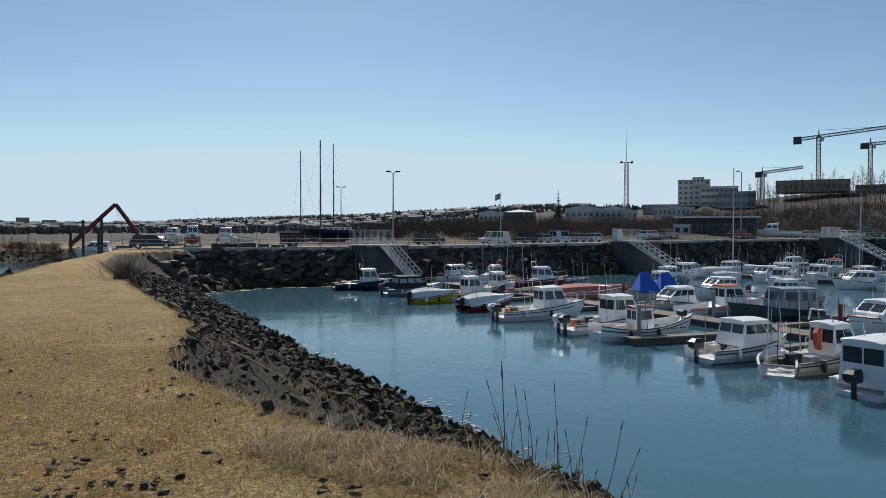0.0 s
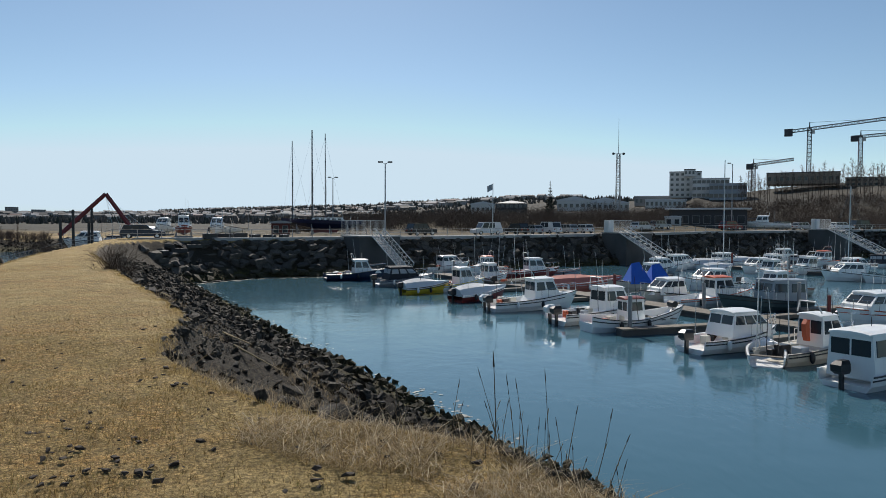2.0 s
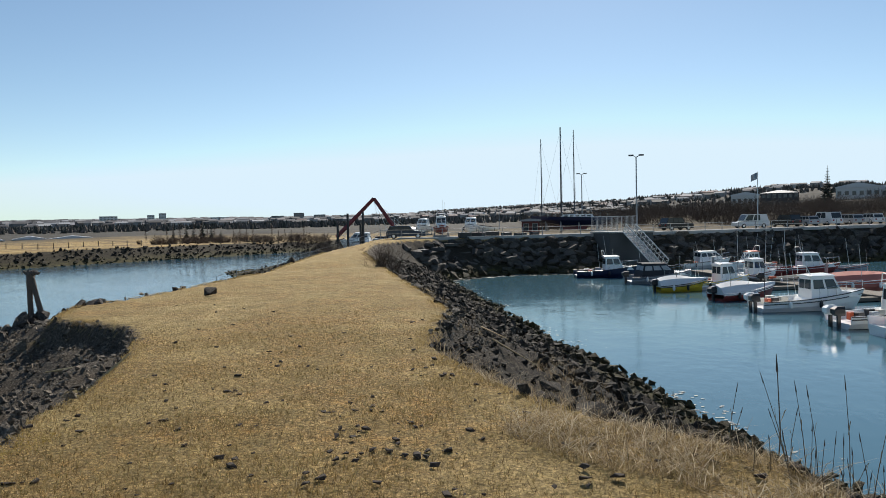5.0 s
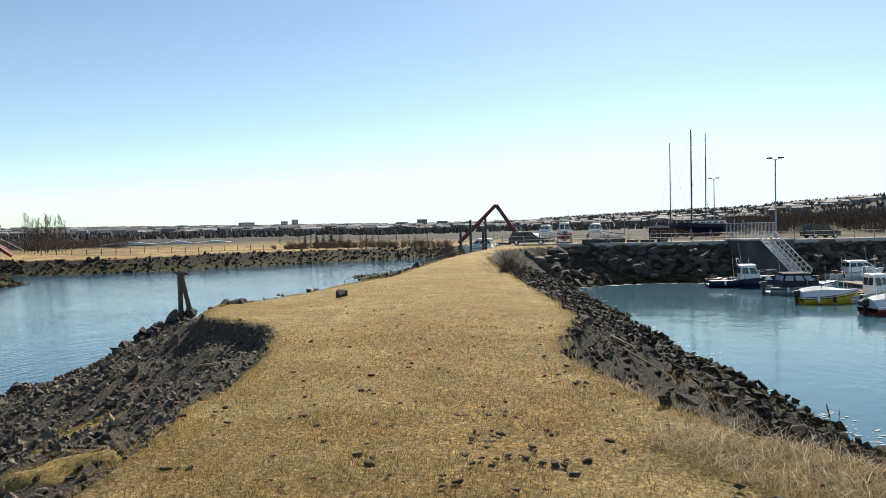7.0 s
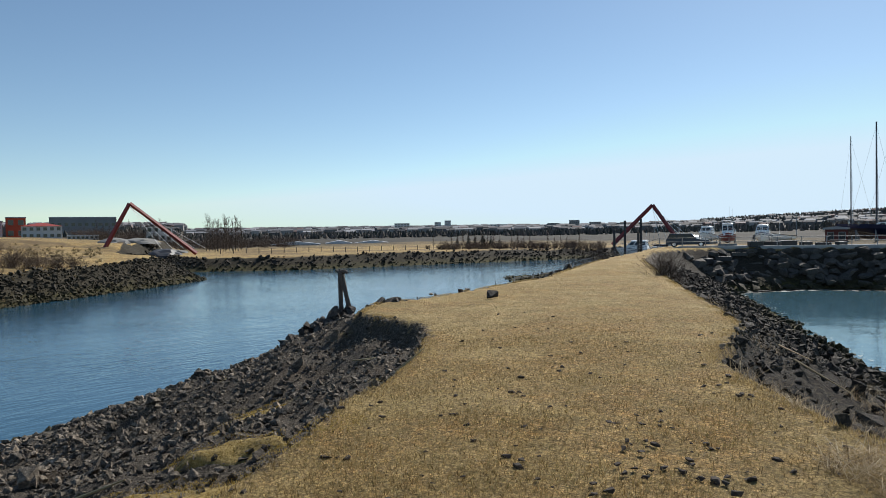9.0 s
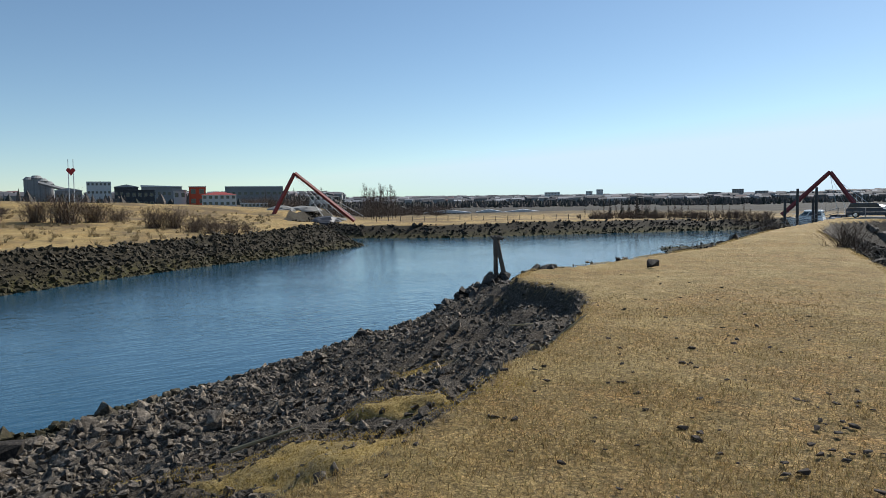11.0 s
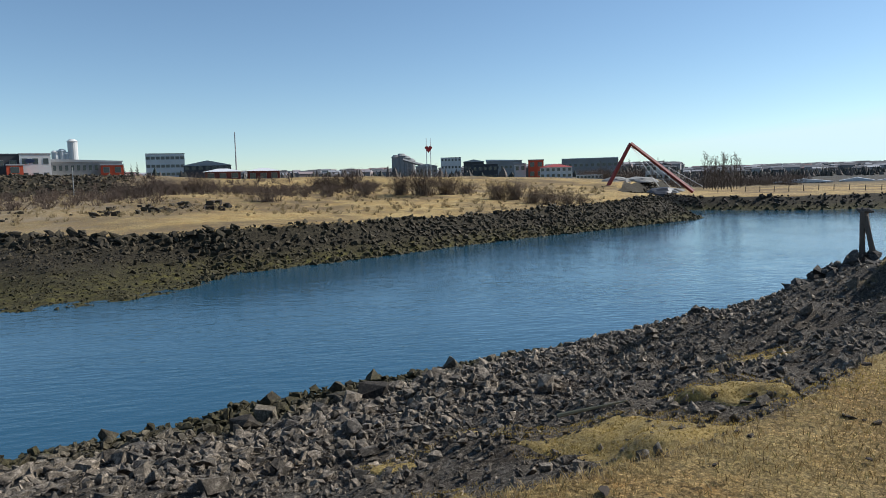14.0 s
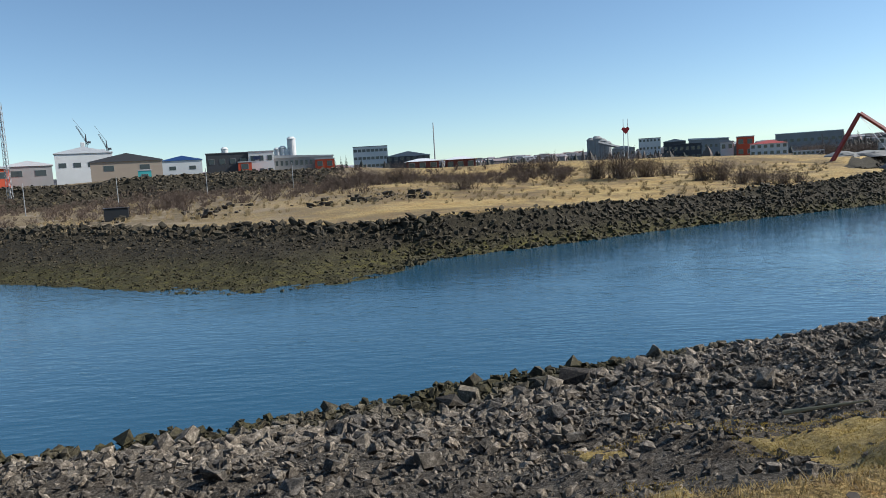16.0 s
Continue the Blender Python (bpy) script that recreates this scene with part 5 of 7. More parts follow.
# tall trees by the second bridge and behind the meadow
place_first(TREE_A, -57.6, 205), place_first(TREE_B, -58.2, 207)
for i in range(13):
    plant(random.choice((TREE_A, TREE_B)), -59.0 + i * 0.21, 200 + random.uniform(0, 16), 1.0)
for i in range(16):
    plant(random.choice((TREE_A, TREE_B)), -66.5 + i * 0.42, 250 + random.uniform(0, 40), 0.75)
for i in range(26):
    plant(random.choice((TREE_A, TREE_B, BUSH_A)), -42 + i * 0.48, 175 + random.uniform(-8, 10), 0.42)
place_first(CONIFER, -37.55, 185, 0.95)
for az, s in ((-39.6, 0.6), (-38.7, 0.75), (-38.2, 0.6), (-36.9, 0.7), (-36.2, 0.5)):
    plant(CONIFER, az, 186, s)
# conifers by the works yard, larch on the quay shore
for az in (-103.2, -102.7, -102.2, -101.8):
    plant(CONIFER, az, 300, 1.25)
larch = conifer(35, 10.5, "tall thin larch standing above the shrubs")
place_first(larch, 9.2, 172, 0.95)
# trees on the hill behind the marina
for i in range(44):
    plant(random.choice((TREE_A, TREE_B)), 23.2 + i * 0.22 + random.uniform(-0.1, 0.1), 292 + random.uniform(-18, 22), random.uniform(1.05, 1.4))
for i in range(12):
    plant(random.choice((TREE_A, TREE_B)), 11.6 + i * 0.22, 300 + random.uniform(-10, 20), 0.75)
# end of the spit
for az, r, s in ((-29.3, 57, 0.55), (-30.4, 60, 0.5), (-28.4, 60, 0.6), (-31.2, 62, 0.5), (-27.6, 63, 0.5), (-32.5, 66, 0.5)):
    plant(BUSH_B, az, r, s * 1.5)
plant(BUSH_B, -23.6, 27.5, 0.5), plant(BUSH_B, -22.9, 33, 0.4)


def thicket(name, az0, az1, r0, r1, n, h, label, seed, mat=TWIG, forks=3, width=0.05):
    """A wide belt of bare shrubs, one mesh."""
    rs = np.random.RandomState(seed)
    cos, tris, k = [], [], 0
    a, r = rs.uniform(az0, az1, n), rs.uniform(r0, r1, n)
    xs, ys = r * np.sin(np.radians(a)), r * np.cos(np.radians(a))
    zs = ground_height(xs, ys, False)[0]
    kinds = [stems(seed * 10 + i, 15, h, h * 0.9, width, forks) for i in range(6)]
    for x, y, z in zip(xs, ys, zs):
        c, f = kinds[rs.randint(6)]
        s = rs.uniform(0.5, 1.1)
        q = rs.rand() * 6.28
        m = np.array([[math.cos(q), -math.sin(q), 0], [math.sin(q), math.cos(q), 0], [0, 0, 1]]) * s
        cos.append(c @ m.T + (x, y, z)), tris.append(f + k)
        k += len(c)
    ob = new(name, raw_mesh(name, np.concatenate(cos), np.concatenate(tris), mat))
    tagged(ob, label, "shrubs", kind="stuff")


thicket("quay_thicket", -12, 17.6, 132, 190, 850, 3.6, "belt of bare brown shrubs behind the quay yard", 3)
thicket("hill_thicket", 17, 34, 182, 290, 760, 4.2, "bare brown shrubs and saplings on the hillside", 4)
thicket("meadow_hedge", -41, -28, 168, 185, 160, 2.4, "bare hedge along the far meadow", 5)
thicket("bridge_thicket", -68, -52, 230, 330, 420, 4.2, "bare scrub woods behind the bridge", 6)
thicket("west_scrub", -104, -84, 100, 150, 420, 1.3, "reddish bare scrub on the west shore", 7)
thicket("yard_scrub", -127, -100, 92, 150, 360, 1.5, "brown bare scrub below the works yard", 8)
DRY_STALK = paint("dry_meadow_stalks", (0.36, 0.27, 0.14), 0.95, wear=0.25, scale=1)
thicket("west_tussocks", -124, -66, 74, 150, 1400, 0.55, "pale dry grass tussocks on the west meadow", 9, DRY_STALK, 1, 0.035)
a, r = np.radians(rng.uniform(-129, -102, 5200)), rng.uniform(138, 157, 5200)
heap("yard_bank_earth", r * np.sin(a), r * np.cos(a), stone_sizes(5200, 0.4, 2.0, 2.6), WEEDY, "broken dark earth and stones of the yard bank", sink=0.0, tilt=0.4)

# ---------------------------------------------------------------- buildings and town
ROOF_GREY = paint("grey_sheet_roof", (0.34, 0.35, 0.36), 0.6, wear=0.15, scale=1)
ROOF_PALE = paint("pale_sheet_roof", (0.62, 0.63, 0.64), 0.55, wear=0.1, scale=1)
ROOF_RED = paint("red_sheet_roof", (0.33, 0.05, 0.035), 0.6, wear=0.15, scale=1)
ROOF_DARK = paint("dark_sheet_roof", (0.06, 0.062, 0.07), 0.6, scale=1)
ROOF_BLUE = paint("blue_sheet_roof", (0.03, 0.10, 0.30), 0.6, scale=1)
WALL_WHITE = paint("white_rendered_wall", (0.62, 0.62, 0.60), 0.85, wear=0.12, scale=1)
WALL_GREY = paint("grey_concrete_wall", (0.28, 0.28, 0.275), 0.9, wear=0.18, scale=1)
WALL_DARK = paint("dark_clad_wall", (0.045, 0.047, 0.052), 0.7, scale=1)
WALL_RED = paint("dark_red_wall", (0.13, 0.035, 0.028), 0.8, scale=1)
WALL_ORANGE = paint("orange_red_wall", (0.50, 0.075, 0.03), 0.8, scale=1)
WALL_TAN = paint("tan_wall", (0.33, 0.27, 0.21), 0.85, scale=1)


def zat(el, r):
    return 6.03 + r * math.tan(radians(el))


def building(az0, az1, r, el_top, label, wall=WALL_GREY, roof=ROOF_GREY, shape="flat", floors=2, cols=6, depth=12.0, el_base=None, door=False, win=0.5, turn_by=0.0, name="building", eave=0.3):
    """A block seen from the spit: its front runs from az0 to az1, its top stands at that elevation."""
    w = r * (math.tan(radians(az1 - az0) / 2) * 2)
    x, y = polar((az0 + az1) / 2, r)
    z0 = ground_z(x, y) - 0.6 if el_base is None else zat(el_base, r)
    h = zat(el_top, r) - z0
    t = thing(name, pose(x, y, z0, 0, 0, -(az0 + az1) / 2 + turn_by), label, "building")
    rise = {"flat": 0.0, "gable": min(2.6, w * 0.12, h * 0.4), "hip": min(2.4, w * 0.1, h * 0.35), "mono": 1.0}[shape]
    hw = h - rise - (0.35 if shape == "flat" else 0)
    body = part("wall", a_box(-w / 2, 0, 0, w / 2, depth, hw), wall, t)
    e = eave
    if shape == "flat":
        part("roof", a_box(-w / 2 - e * 0.4, -e * 0.4, hw + 0.004, w / 2 + e * 0.4, depth + e * 0.4, h, 0.04), roof, t)
    elif shape == "gable":
        part("roof", prism([(-w / 2 - e, hw - 0.1), (w / 2 + e, hw - 0.1), (w / 2 + e, hw + 0.15), (0, h), (-w / 2 - e, hw + 0.15)], -e, depth + e), roof, t)
    elif shape == "hip":
        bm = bmesh.new()
        q = [bm.verts.new(p) for p in ((-w / 2 - e, -e, hw), (w / 2 + e, -e, hw), (w / 2 + e, depth + e, hw), (-w / 2 - e, depth + e, hw), (-w / 2 + depth * 0.45, depth / 2, h), (w / 2 - depth * 0.45, depth / 2, h))]
        for f in ((3, 2, 1, 0), (0, 1, 5, 4), (1, 2, 5), (2, 3, 4, 5), (3, 0, 4)):
            bm.faces.new([q[k] for k in f])
        part("roof", bm, roof, t)
    else:
        part("roof", prism([(-w / 2 - e, hw), (w / 2 + e, hw), (w / 2 + e, hw + 0.3), (-w / 2 - e, hw + 1.0)], -e, depth + e), roof, t)
    fh = hw / max(1, floors)
    for f in range(floors):
        for c in range(cols):
            cw = w / cols
            half = min(cw * win / 2, 1.3)
            xa, xb = -w / 2 + cw * (c + 0.5) - half, -w / 2 + cw * (c + 0.5) + half
            wz = f * fh + max(0.8, fh * 0.34) * (1 if fh < 5 else 1.8)
            wh = min(1.5, fh * 0.44)
            o = part("window", a_box(xa - 0.08, -0.05, wz - 0.08, xb + 0.08, 0.02, wz + wh + 0.08), ROOF_GREY if wall is WALL_WHITE else WALL_GREY, t)
            part("pane", a_box(xa, -0.07, wz, xb, -0.052, wz + wh), GLASS, o)
    if door:
        part("door", a_box(w * 0.1, -0.06, 0.02, w * 0.1 + min(3.5, w * 0.2), 0.02, min(3.2, hw * 0.6)), ROOF_GREY, t)
    return t


# quay shore
shed = building(18.2, 23.7, 158, 1.22, "dark harbour shed with a pale overhanging flat roof", WALL_DARK, ROOF_PALE, "flat", 1, 7, 7, win=0.6, eave=2.0)
building(17.9, 19.1, 150, 0.62, "small white harbour kiosk with flat roof", WALL_WHITE, ROOF_PALE, "flat", 1, 2, 3, name="kiosk")
building(18.15, 20.45, 350, 3.98, "stepped pale grey apartment block with many windows", WALL_WHITE, ROOF_DARK, "flat", 5, 6, 16, el_base=2.0)
building(19.2, 20.0, 346, 4.15, "upper storeys of the grey apartment block", WALL_WHITE, ROOF_DARK, "flat", 1, 3, 10, el_base=3.6, name="penthouse")
building(19.8, 22.4, 335, 3.45, "pale glass-fronted office block", WALL_WHITE, ROOF_GREY, "flat", 3, 8, 14, el_base=1.9, win=0.8)
building(21.0, 23.6, 320, 3.05, "bluish glazed office wing on the hill", GREY_BLUE, ROOF_GREY, "flat", 2, 8, 12, el_base=1.8, win=0.8)
building(15.6, 18.3, 330, 2.15, "long grey flat-roofed industrial hall", WALL_GREY, ROOF_GREY, "flat", 1, 8, 20, el_base=1.4)
building(16.4, 19.4, 310, 1.9, "low white flat-roofed industrial hall", WALL_WHITE, ROOF_PALE, "flat", 1, 9, 14, el_base=1.2)
building(9.7, 12.4, 320, 2.15, "white gabled hall with a pale roof", WALL_WHITE, ROOF_PALE, "gable", 1, 6, 18, el_base=1.0)
building(11.6, 15.2, 335, 2.05, "long white hall with a pale roof", WALL_WHITE, ROOF_PALE, "gable", 1, 9, 18, el_base=1.0)
building(4.9, 7.4, 265, 1.85, "dark two-storey house block with a grey roof", WALL_DARK, ROOF_GREY, "hip", 2, 7, 12, el_base=0.6)
building(2.9, 4.8, 330, 1.75, "white hall with a pale roof behind shrubs", WALL_WHITE, ROOF_PALE, "gable", 1, 5, 14, el_base=0.7)
building(24.9, 29.6, 335, 3.75, "long brown flat-roofed building among bare trees", WALL_TAN, ROOF_DARK, "flat", 1, 12, 16, el_base=2.9)
building(29.9, 32.6, 340, 3.3, "brown terraced building among bare trees", WALL_TAN, ROOF_DARK, "flat", 2, 8, 16, el_base=2.6)
building(-12.7, -11.3, 118, 0.15, "small brown shed with a sloping roof", WALL_RED, ROOF_GREY, "gable", 1, 2, 4, name="shed")
# town towers far off
for a0, a1, el in ((-32.45, -31.5, 0.78), (-30.75, -29.95, 0.98), (-29.2, -28.3, 0.82), (-27.2, -26.5, 0.72), (-34.6, -34.0, 0.5)):
    building(a0, a1, 1500, el, "far grey apartment tower above the town", WALL_GREY, ROOF_DARK, "flat", 8, 5, 18, el_base=0.0, name="tower_block")
for a0, a1, el in ((-44.6, -43.4, 0.95), (-41.4, -40.9, 1.0), (-40.6, -40.1, 1.12), (-37.0, -35.6, 0.75)):
    building(a0, a1, 1400, el, "far pale apartment block in the town", WALL_WHITE, ROOF_GREY, "flat", 6, 5, 16, el_base=0.0, name="tower_block")
# beyond the meadow
building(-54.2, -50.5, 270, -0.36, "long white greenhouse-like hall behind the meadow", WALL_WHITE, ROOF_PALE, "gable", 1, 10, 16, win=0.7, el_base=-0.98)
building(-50.0, -48.0, 275, -0.34, "white hall with a pale roof behind the meadow", WALL_WHITE, ROOF_PALE, "gable", 1, 6, 16, el_base=-0.98)
building(-47.9, -44.8, 275, -0.38, "long pale hall behind the dry meadow", WALL_GREY, ROOF_PALE, "gable", 1, 9, 16, el_base=-0.98)
building(-63.2, -61.4, 260, 1.15, "white house with a dark roof behind the bridge", WALL_WHITE, ROOF_DARK, "gable", 2, 4, 9)
# around the second bridge
building(-71.2, -68.7, 260, 1.25, "white house with a red hipped roof", WALL_WHITE, ROOF_RED, "hip", 2, 6, 10)
building(-72.1, -70.9, 275, 1.65, "orange-red tower-like building near the bridge", WALL_ORANGE, ROOF_GREY, "flat", 2, 2, 8)
building(-73.2, -72.3, 285, 1.5, "white gabled industrial building", WALL_WHITE, ROOF_GREY, "mono", 1, 2, 10)
building(-68.4, -66.4, 240, 0.35, "long white low shed near the bridge", WALL_WHITE, ROOF_PALE, "flat", 1, 7, 6)
building(-75.4, -72.6, 420, 1.75, "long grey hall with a pale roof", WALL_GREY, ROOF_PALE, "mono", 1, 8, 20)
building(-79.0, -77.4, 520, 2.0, "grey office block over the works", WALL_WHITE, ROOF_DARK, "flat", 3, 6, 14)
building(-77.2, -75.6, 480, 1.8, "dark industrial hall with a grey roof", WALL_DARK, ROOF_GREY, "gable", 1, 5, 16)
building(-69.5, -65.2, 430, 1.65, "long grey warehouse with a pale roof", WALL_GREY, ROOF_PALE, "flat", 1, 10, 20)
building(-76.5, -74.5, 360, 1.4, "dark flat-roofed works building", WALL_DARK, ROOF_DARK, "flat", 2, 5, 12)
building(-81.0, -79.3, 450, 1.55, "grey works hall behind bushes", WALL_GREY, ROOF_GREY, "gable", 1, 5, 14)
# works yard on the west shore
building(-97.1, -94.5, 165, 1.52, "dark red cabin with a pale flat roof", WALL_RED, ROOF_PALE, "hip", 1, 3, 6, eave=0.5, name="cabin")
building(-94.0, -91.6, 172, 1.5, "dark red cabin with a pale roof among bushes", WALL_RED, ROOF_PALE, "hip", 1, 3, 6, eave=0.5, name="cabin")
building(-101.2, -98.5, 420, 2.7, "white four-storey office block with dark window bands", WALL_WHITE, ROOF_DARK, "flat", 4, 8, 14, win=0.75)
building(-98.6, -95.2, 390, 2.15, "dark house block with a grey roof", WALL_DARK, ROOF_GREY, "gable", 2, 7, 12)
building(-107.3, -102.8, 240, 2.35, "long grey workshop with many windows", WALL_GREY, ROOF_GREY, "mono", 1, 12, 14)
building(-104.2, -102.7, 236, 1.95, "red-fronted end of the workshop", WALL_ORANGE, ROOF_GREY, "flat", 1, 2, 5)
building(-112.3, -109.2, 235, 2.72, "black-clad workshop with small windows", WALL_DARK, ROOF_DARK, "flat", 1, 4, 16)
white_shop = building(-109.2, -107.3, 233, 2.75, "white-fronted workshop with a blue oval sign", WALL_WHITE, ROOF_GREY, "flat", 2, 3, 15)
bm = bmesh.new()
bmesh.ops.create_cone(bm, cap_ends=True, segments=20, radius1=1.3, radius2=1.3, depth=0.12, matrix=Matrix.Translation((-1.4, -0.12, 6.2)) @ Euler((radians(90), 0, 0)).to_matrix().to_4x4() @ Matrix.Diagonal((1, 0.45, 1, 1)))
part("sign", bm, NAVY, white_shop, "plain dark blue oval sign")
building(-110.0, -109.0, 228, 2.0, "small orange-red container shed", WALL_ORANGE, ROOF_GREY, "flat", 1, 1, 4)
building(-115.4, -112.6, 330, 2.65, "white hall with a blue roof", WALL_WHITE, ROOF_BLUE, "gable", 1, 2, 16)
building(-120.2, -115.4, 225, 3.0, "wide pale hall with a dark gabled roof", WALL_TAN, ROOF_DARK, "gable", 1, 2, 20)
building(-122.4, -118.7, 270, 3.55, "white hall with a shallow white roof", WALL_WHITE, ROOF_PALE, "gable", 1, 4, 20)
building(-125.5, -122.6, 220, 2.7, "grey hall with a pale gabled roof", WALL_GREY, ROOF_PALE, "gable", 1, 2, 16)
building(-127.5, -125.2, 210, 2.5, "orange-red hall with a grey roof", WALL_ORANGE, ROOF_GREY, "gable", 1, 3, 14)
building(-117.1, -116.2, 215, 1.75, "turquoise steel storage container", paint("turquoise_paint", (0.05, 0.35, 0.36), 0.6), ROOF_GREY, "flat", 1, 1, 3, name="container")


def tank(az, r, el_top, rad, label, mat, name="tank"):
    x, y = polar(az, r)
    z = ground_z(x, y)
    h = zat(el_top, r) - z
    t = thing(name, pose(x, y, z), label, "tank")
    part("shell", rod(bmesh.new(), (0, 0, 0), (0, 0, h), rad, n=16), mat, t)
    part("cap", rod(bmesh.new(), (0, 0, h), (0, 0, h + rad * 0.5), rad * 1.15, rad * 0.6, 16), mat, t)
    return t


tank(-105.9, 330, 3.55, 1.9, "tall white round process tower", WALL_WHITE, "process_tower")
for a, e in ((-107.0, 2.8), (-106.6, 2.9), (-106.3, 2.7), (-110.9, 3.0)):
    tank(a, 330, e, 1.5, "white upright storage tank", WALL_WHITE)
for a, e in ((-82.5, 2.1), (-82.1, 2.2), (-81.75, 2.0), (-81.4, 1.8)):
    tank(a, 480, e, 3.2, "pale round concrete silo", WALL_GREY, "silo")
t = thing("conveyor", pose(*polar(-82.0, 470), zat(1.9, 470), 0, 0, 82), "sloping grey conveyor gallery", "conveyor")
part("gallery", rod(bmesh.new(), (0, 0, 0), (22, 0, -6.5), 1.0, n=4), WALL_GREY, t)
part("trestle", rod(rod(bmesh.new(), (11, 0, -3.5), (11, 0, -14), 0.3, n=4), (22, 0, -6.5), (22, 0, -14), 0.3, n=4), GALV, t)


def lattice(bm, x, y, z0, z1, w, w1=None, bays=10, r=0.06):
    w1 = w if w1 is None else w1
    c = [(-1, -1), (1, -1), (1, 1), (-1, 1)]
    for i in range(bays):
        a, b = z0 + (z1 - z0) * i / bays, z0 + (z1 - z0) * (i + 1) / bays
        wa, wb = w + (w1 - w) * i / bays, w + (w1 - w) * (i + 1) / bays
        for k in range(4):
            p, q = c[k], c[(k + 1) % 4]
            rod(bm, (x + p[0] * wa, y + p[1] * wa, a), (x + p[0] * wb, y + p[1] * wb, b), r * 1.5, n=4)
            rod(bm, (x + p[0] * wa, y + p[1] * wa, a), (x + q[0] * wb, y + q[1] * wb, b), r, n=3)
            rod(bm, (x + p[0] * wb, y + p[1] * wb, b), (x + q[0] * wb, y + q[1] * wb, b), r, n=3)
    return bm


# heart sign on two poles, tall pole, antennas
x, y = polar(-79.95, 320)
z = ground_z(x, y)
t = thing("sign_mast", pose(x, y, z, 0, 0, 80), "twin white poles holding a red heart-like sign", "sign")
for s in (-0.9, 0.9):
    part("pole", rod(bmesh.new(), (s, 0, 0), (s, 0, zat(3.55, 320) - z), 0.22, 0.14, 6), WHITE_STEEL, t)
hz = zat(2.62, 320) - z
part("heart", prism([(0, hz - 1.3), (1.7, hz + 0.9), (1.3, hz + 1.6), (0.5, hz + 1.7), (0, hz + 1.3), (-0.5, hz + 1.7), (-1.3, hz + 1.6), (-1.7, hz + 0.9)], -0.4, -0.1), paint("signal_red", (0.55, 0.02, 0.02), 0.5), t)
x, y = polar(-94.8, 188)
t = thing("pole", pose(x, y, ground_z(x, y)), "tall bare grey standing pole", "pole")
part("shaft", rod(bmesh.new(), (0, 0, 0), (0, 0, zat(4.24, 188) - ground_z(x, y)), 0.2, 0.12, 8), ROOF_GREY, t)
x, y = polar(-125.3, 150)
t = thing("lattice_mast", pose(x, y, ground_z(x, y)), "thin tall steel lattice mast", "mast")
part("lattice", lattice(bmesh.new(), 0, 0, 0, 17, 0.35, 0.2, 14, 0.03), GALV, t)
x, y = polar(14.38, 230)
z = ground_z(x, y)
t = thing("radio_mast", pose(x, y, z), "lattice radio mast with a cross arm and whip antenna", "mast")
top = zat(5.4, 230) - z
part("lattice", lattice(bmesh.new(), 0, 0, 0, top, 0.7, 0.45, 14, 0.06), GALV, t)
part("cross_arm", rod(bmesh.new(), (-1.6, 0, top), (1.6, 0, top), 0.09, n=5), GALV, t)
for s in (-1.6, 1.6):
    part("dish", rod(bmesh.new(), (s, -0.3, top), (s, 0.1, top), 0.4, n=10), BLACK, t)
part("whip", rod(bmesh.new(), (0, 0, top), (0, 0, zat(8.1, 230) - z), 0.09, 0.03, 5), GALV, t)


def crane(az, r, el_top, back, front, tilt, label, rot=0.0, k=1.0):
    x, y = polar(az, r)
    z = ground_z(x, y)
    h = zat(el_top, r) - z
    t = thing("tower_crane", pose(x, y, z, 0, 0, -az + rot), label, "crane", "tower cranes")
    part("tower", lattice(bmesh.new(), 0, 0, 0, h, 1.1 * k, bays=16, r=0.16 * k), ROOF_DARK, t)
    m = Matrix.Translation((0, 0, h)) @ Euler((0, radians(90 - tilt), 0)).to_matrix().to_4x4()
    jib = lattice(bmesh.new(), 0, 0, -back, front, 0.8 * k, bays=22, r=0.13 * k)
    bmesh.ops.transform(jib, matrix=m, verts=jib.verts)
    part("jib", jib, ROOF_DARK, t)
    part("counterweight", a_box(-back - 0.5 * k, -1.2 * k, h - 2.6 * k - (back * math.tan(radians(tilt)) if k == 1 else 0), -back + 4 * k, 1.2 * k, h + 0.5 * k, 0.1 * k), ROOF_DARK, t)
    part("cab", a_box(0.8, -1.0, h - 2.8, 2.8, 1.0, h - 0.4, 0.1), WALL_WHITE, t)
    part("apex", rod(rod(bmesh.new(), (0, 0, h), (0, 0, h + 4), 0.5, 0.2, 5), (0, 0, h + 3.8), (front * 0.6, 0, h + 1 + front * 0.6 * math.tan(radians(tilt))), 0.08, n=4), ROOF_DARK, t)


crane(27.6, 480, 6.75, 13, 48, 5.5, "dark tower crane with a long jib")
crane(30.75, 520, 6.05, 5, 40, 3.0, "dark tower crane on the building site")
crane(24.0, 520, 4.35, 4, 24, 7.0, "far tower crane behind bare trees")
crane(-120.3, 420, 3.9, 2, 9, 64, "far harbour crane with a steep jib", 180, 0.35)
crane(-119.0, 420, 3.4, 2, 8, 66, "far harbour crane with a raised jib", 180, 0.35)


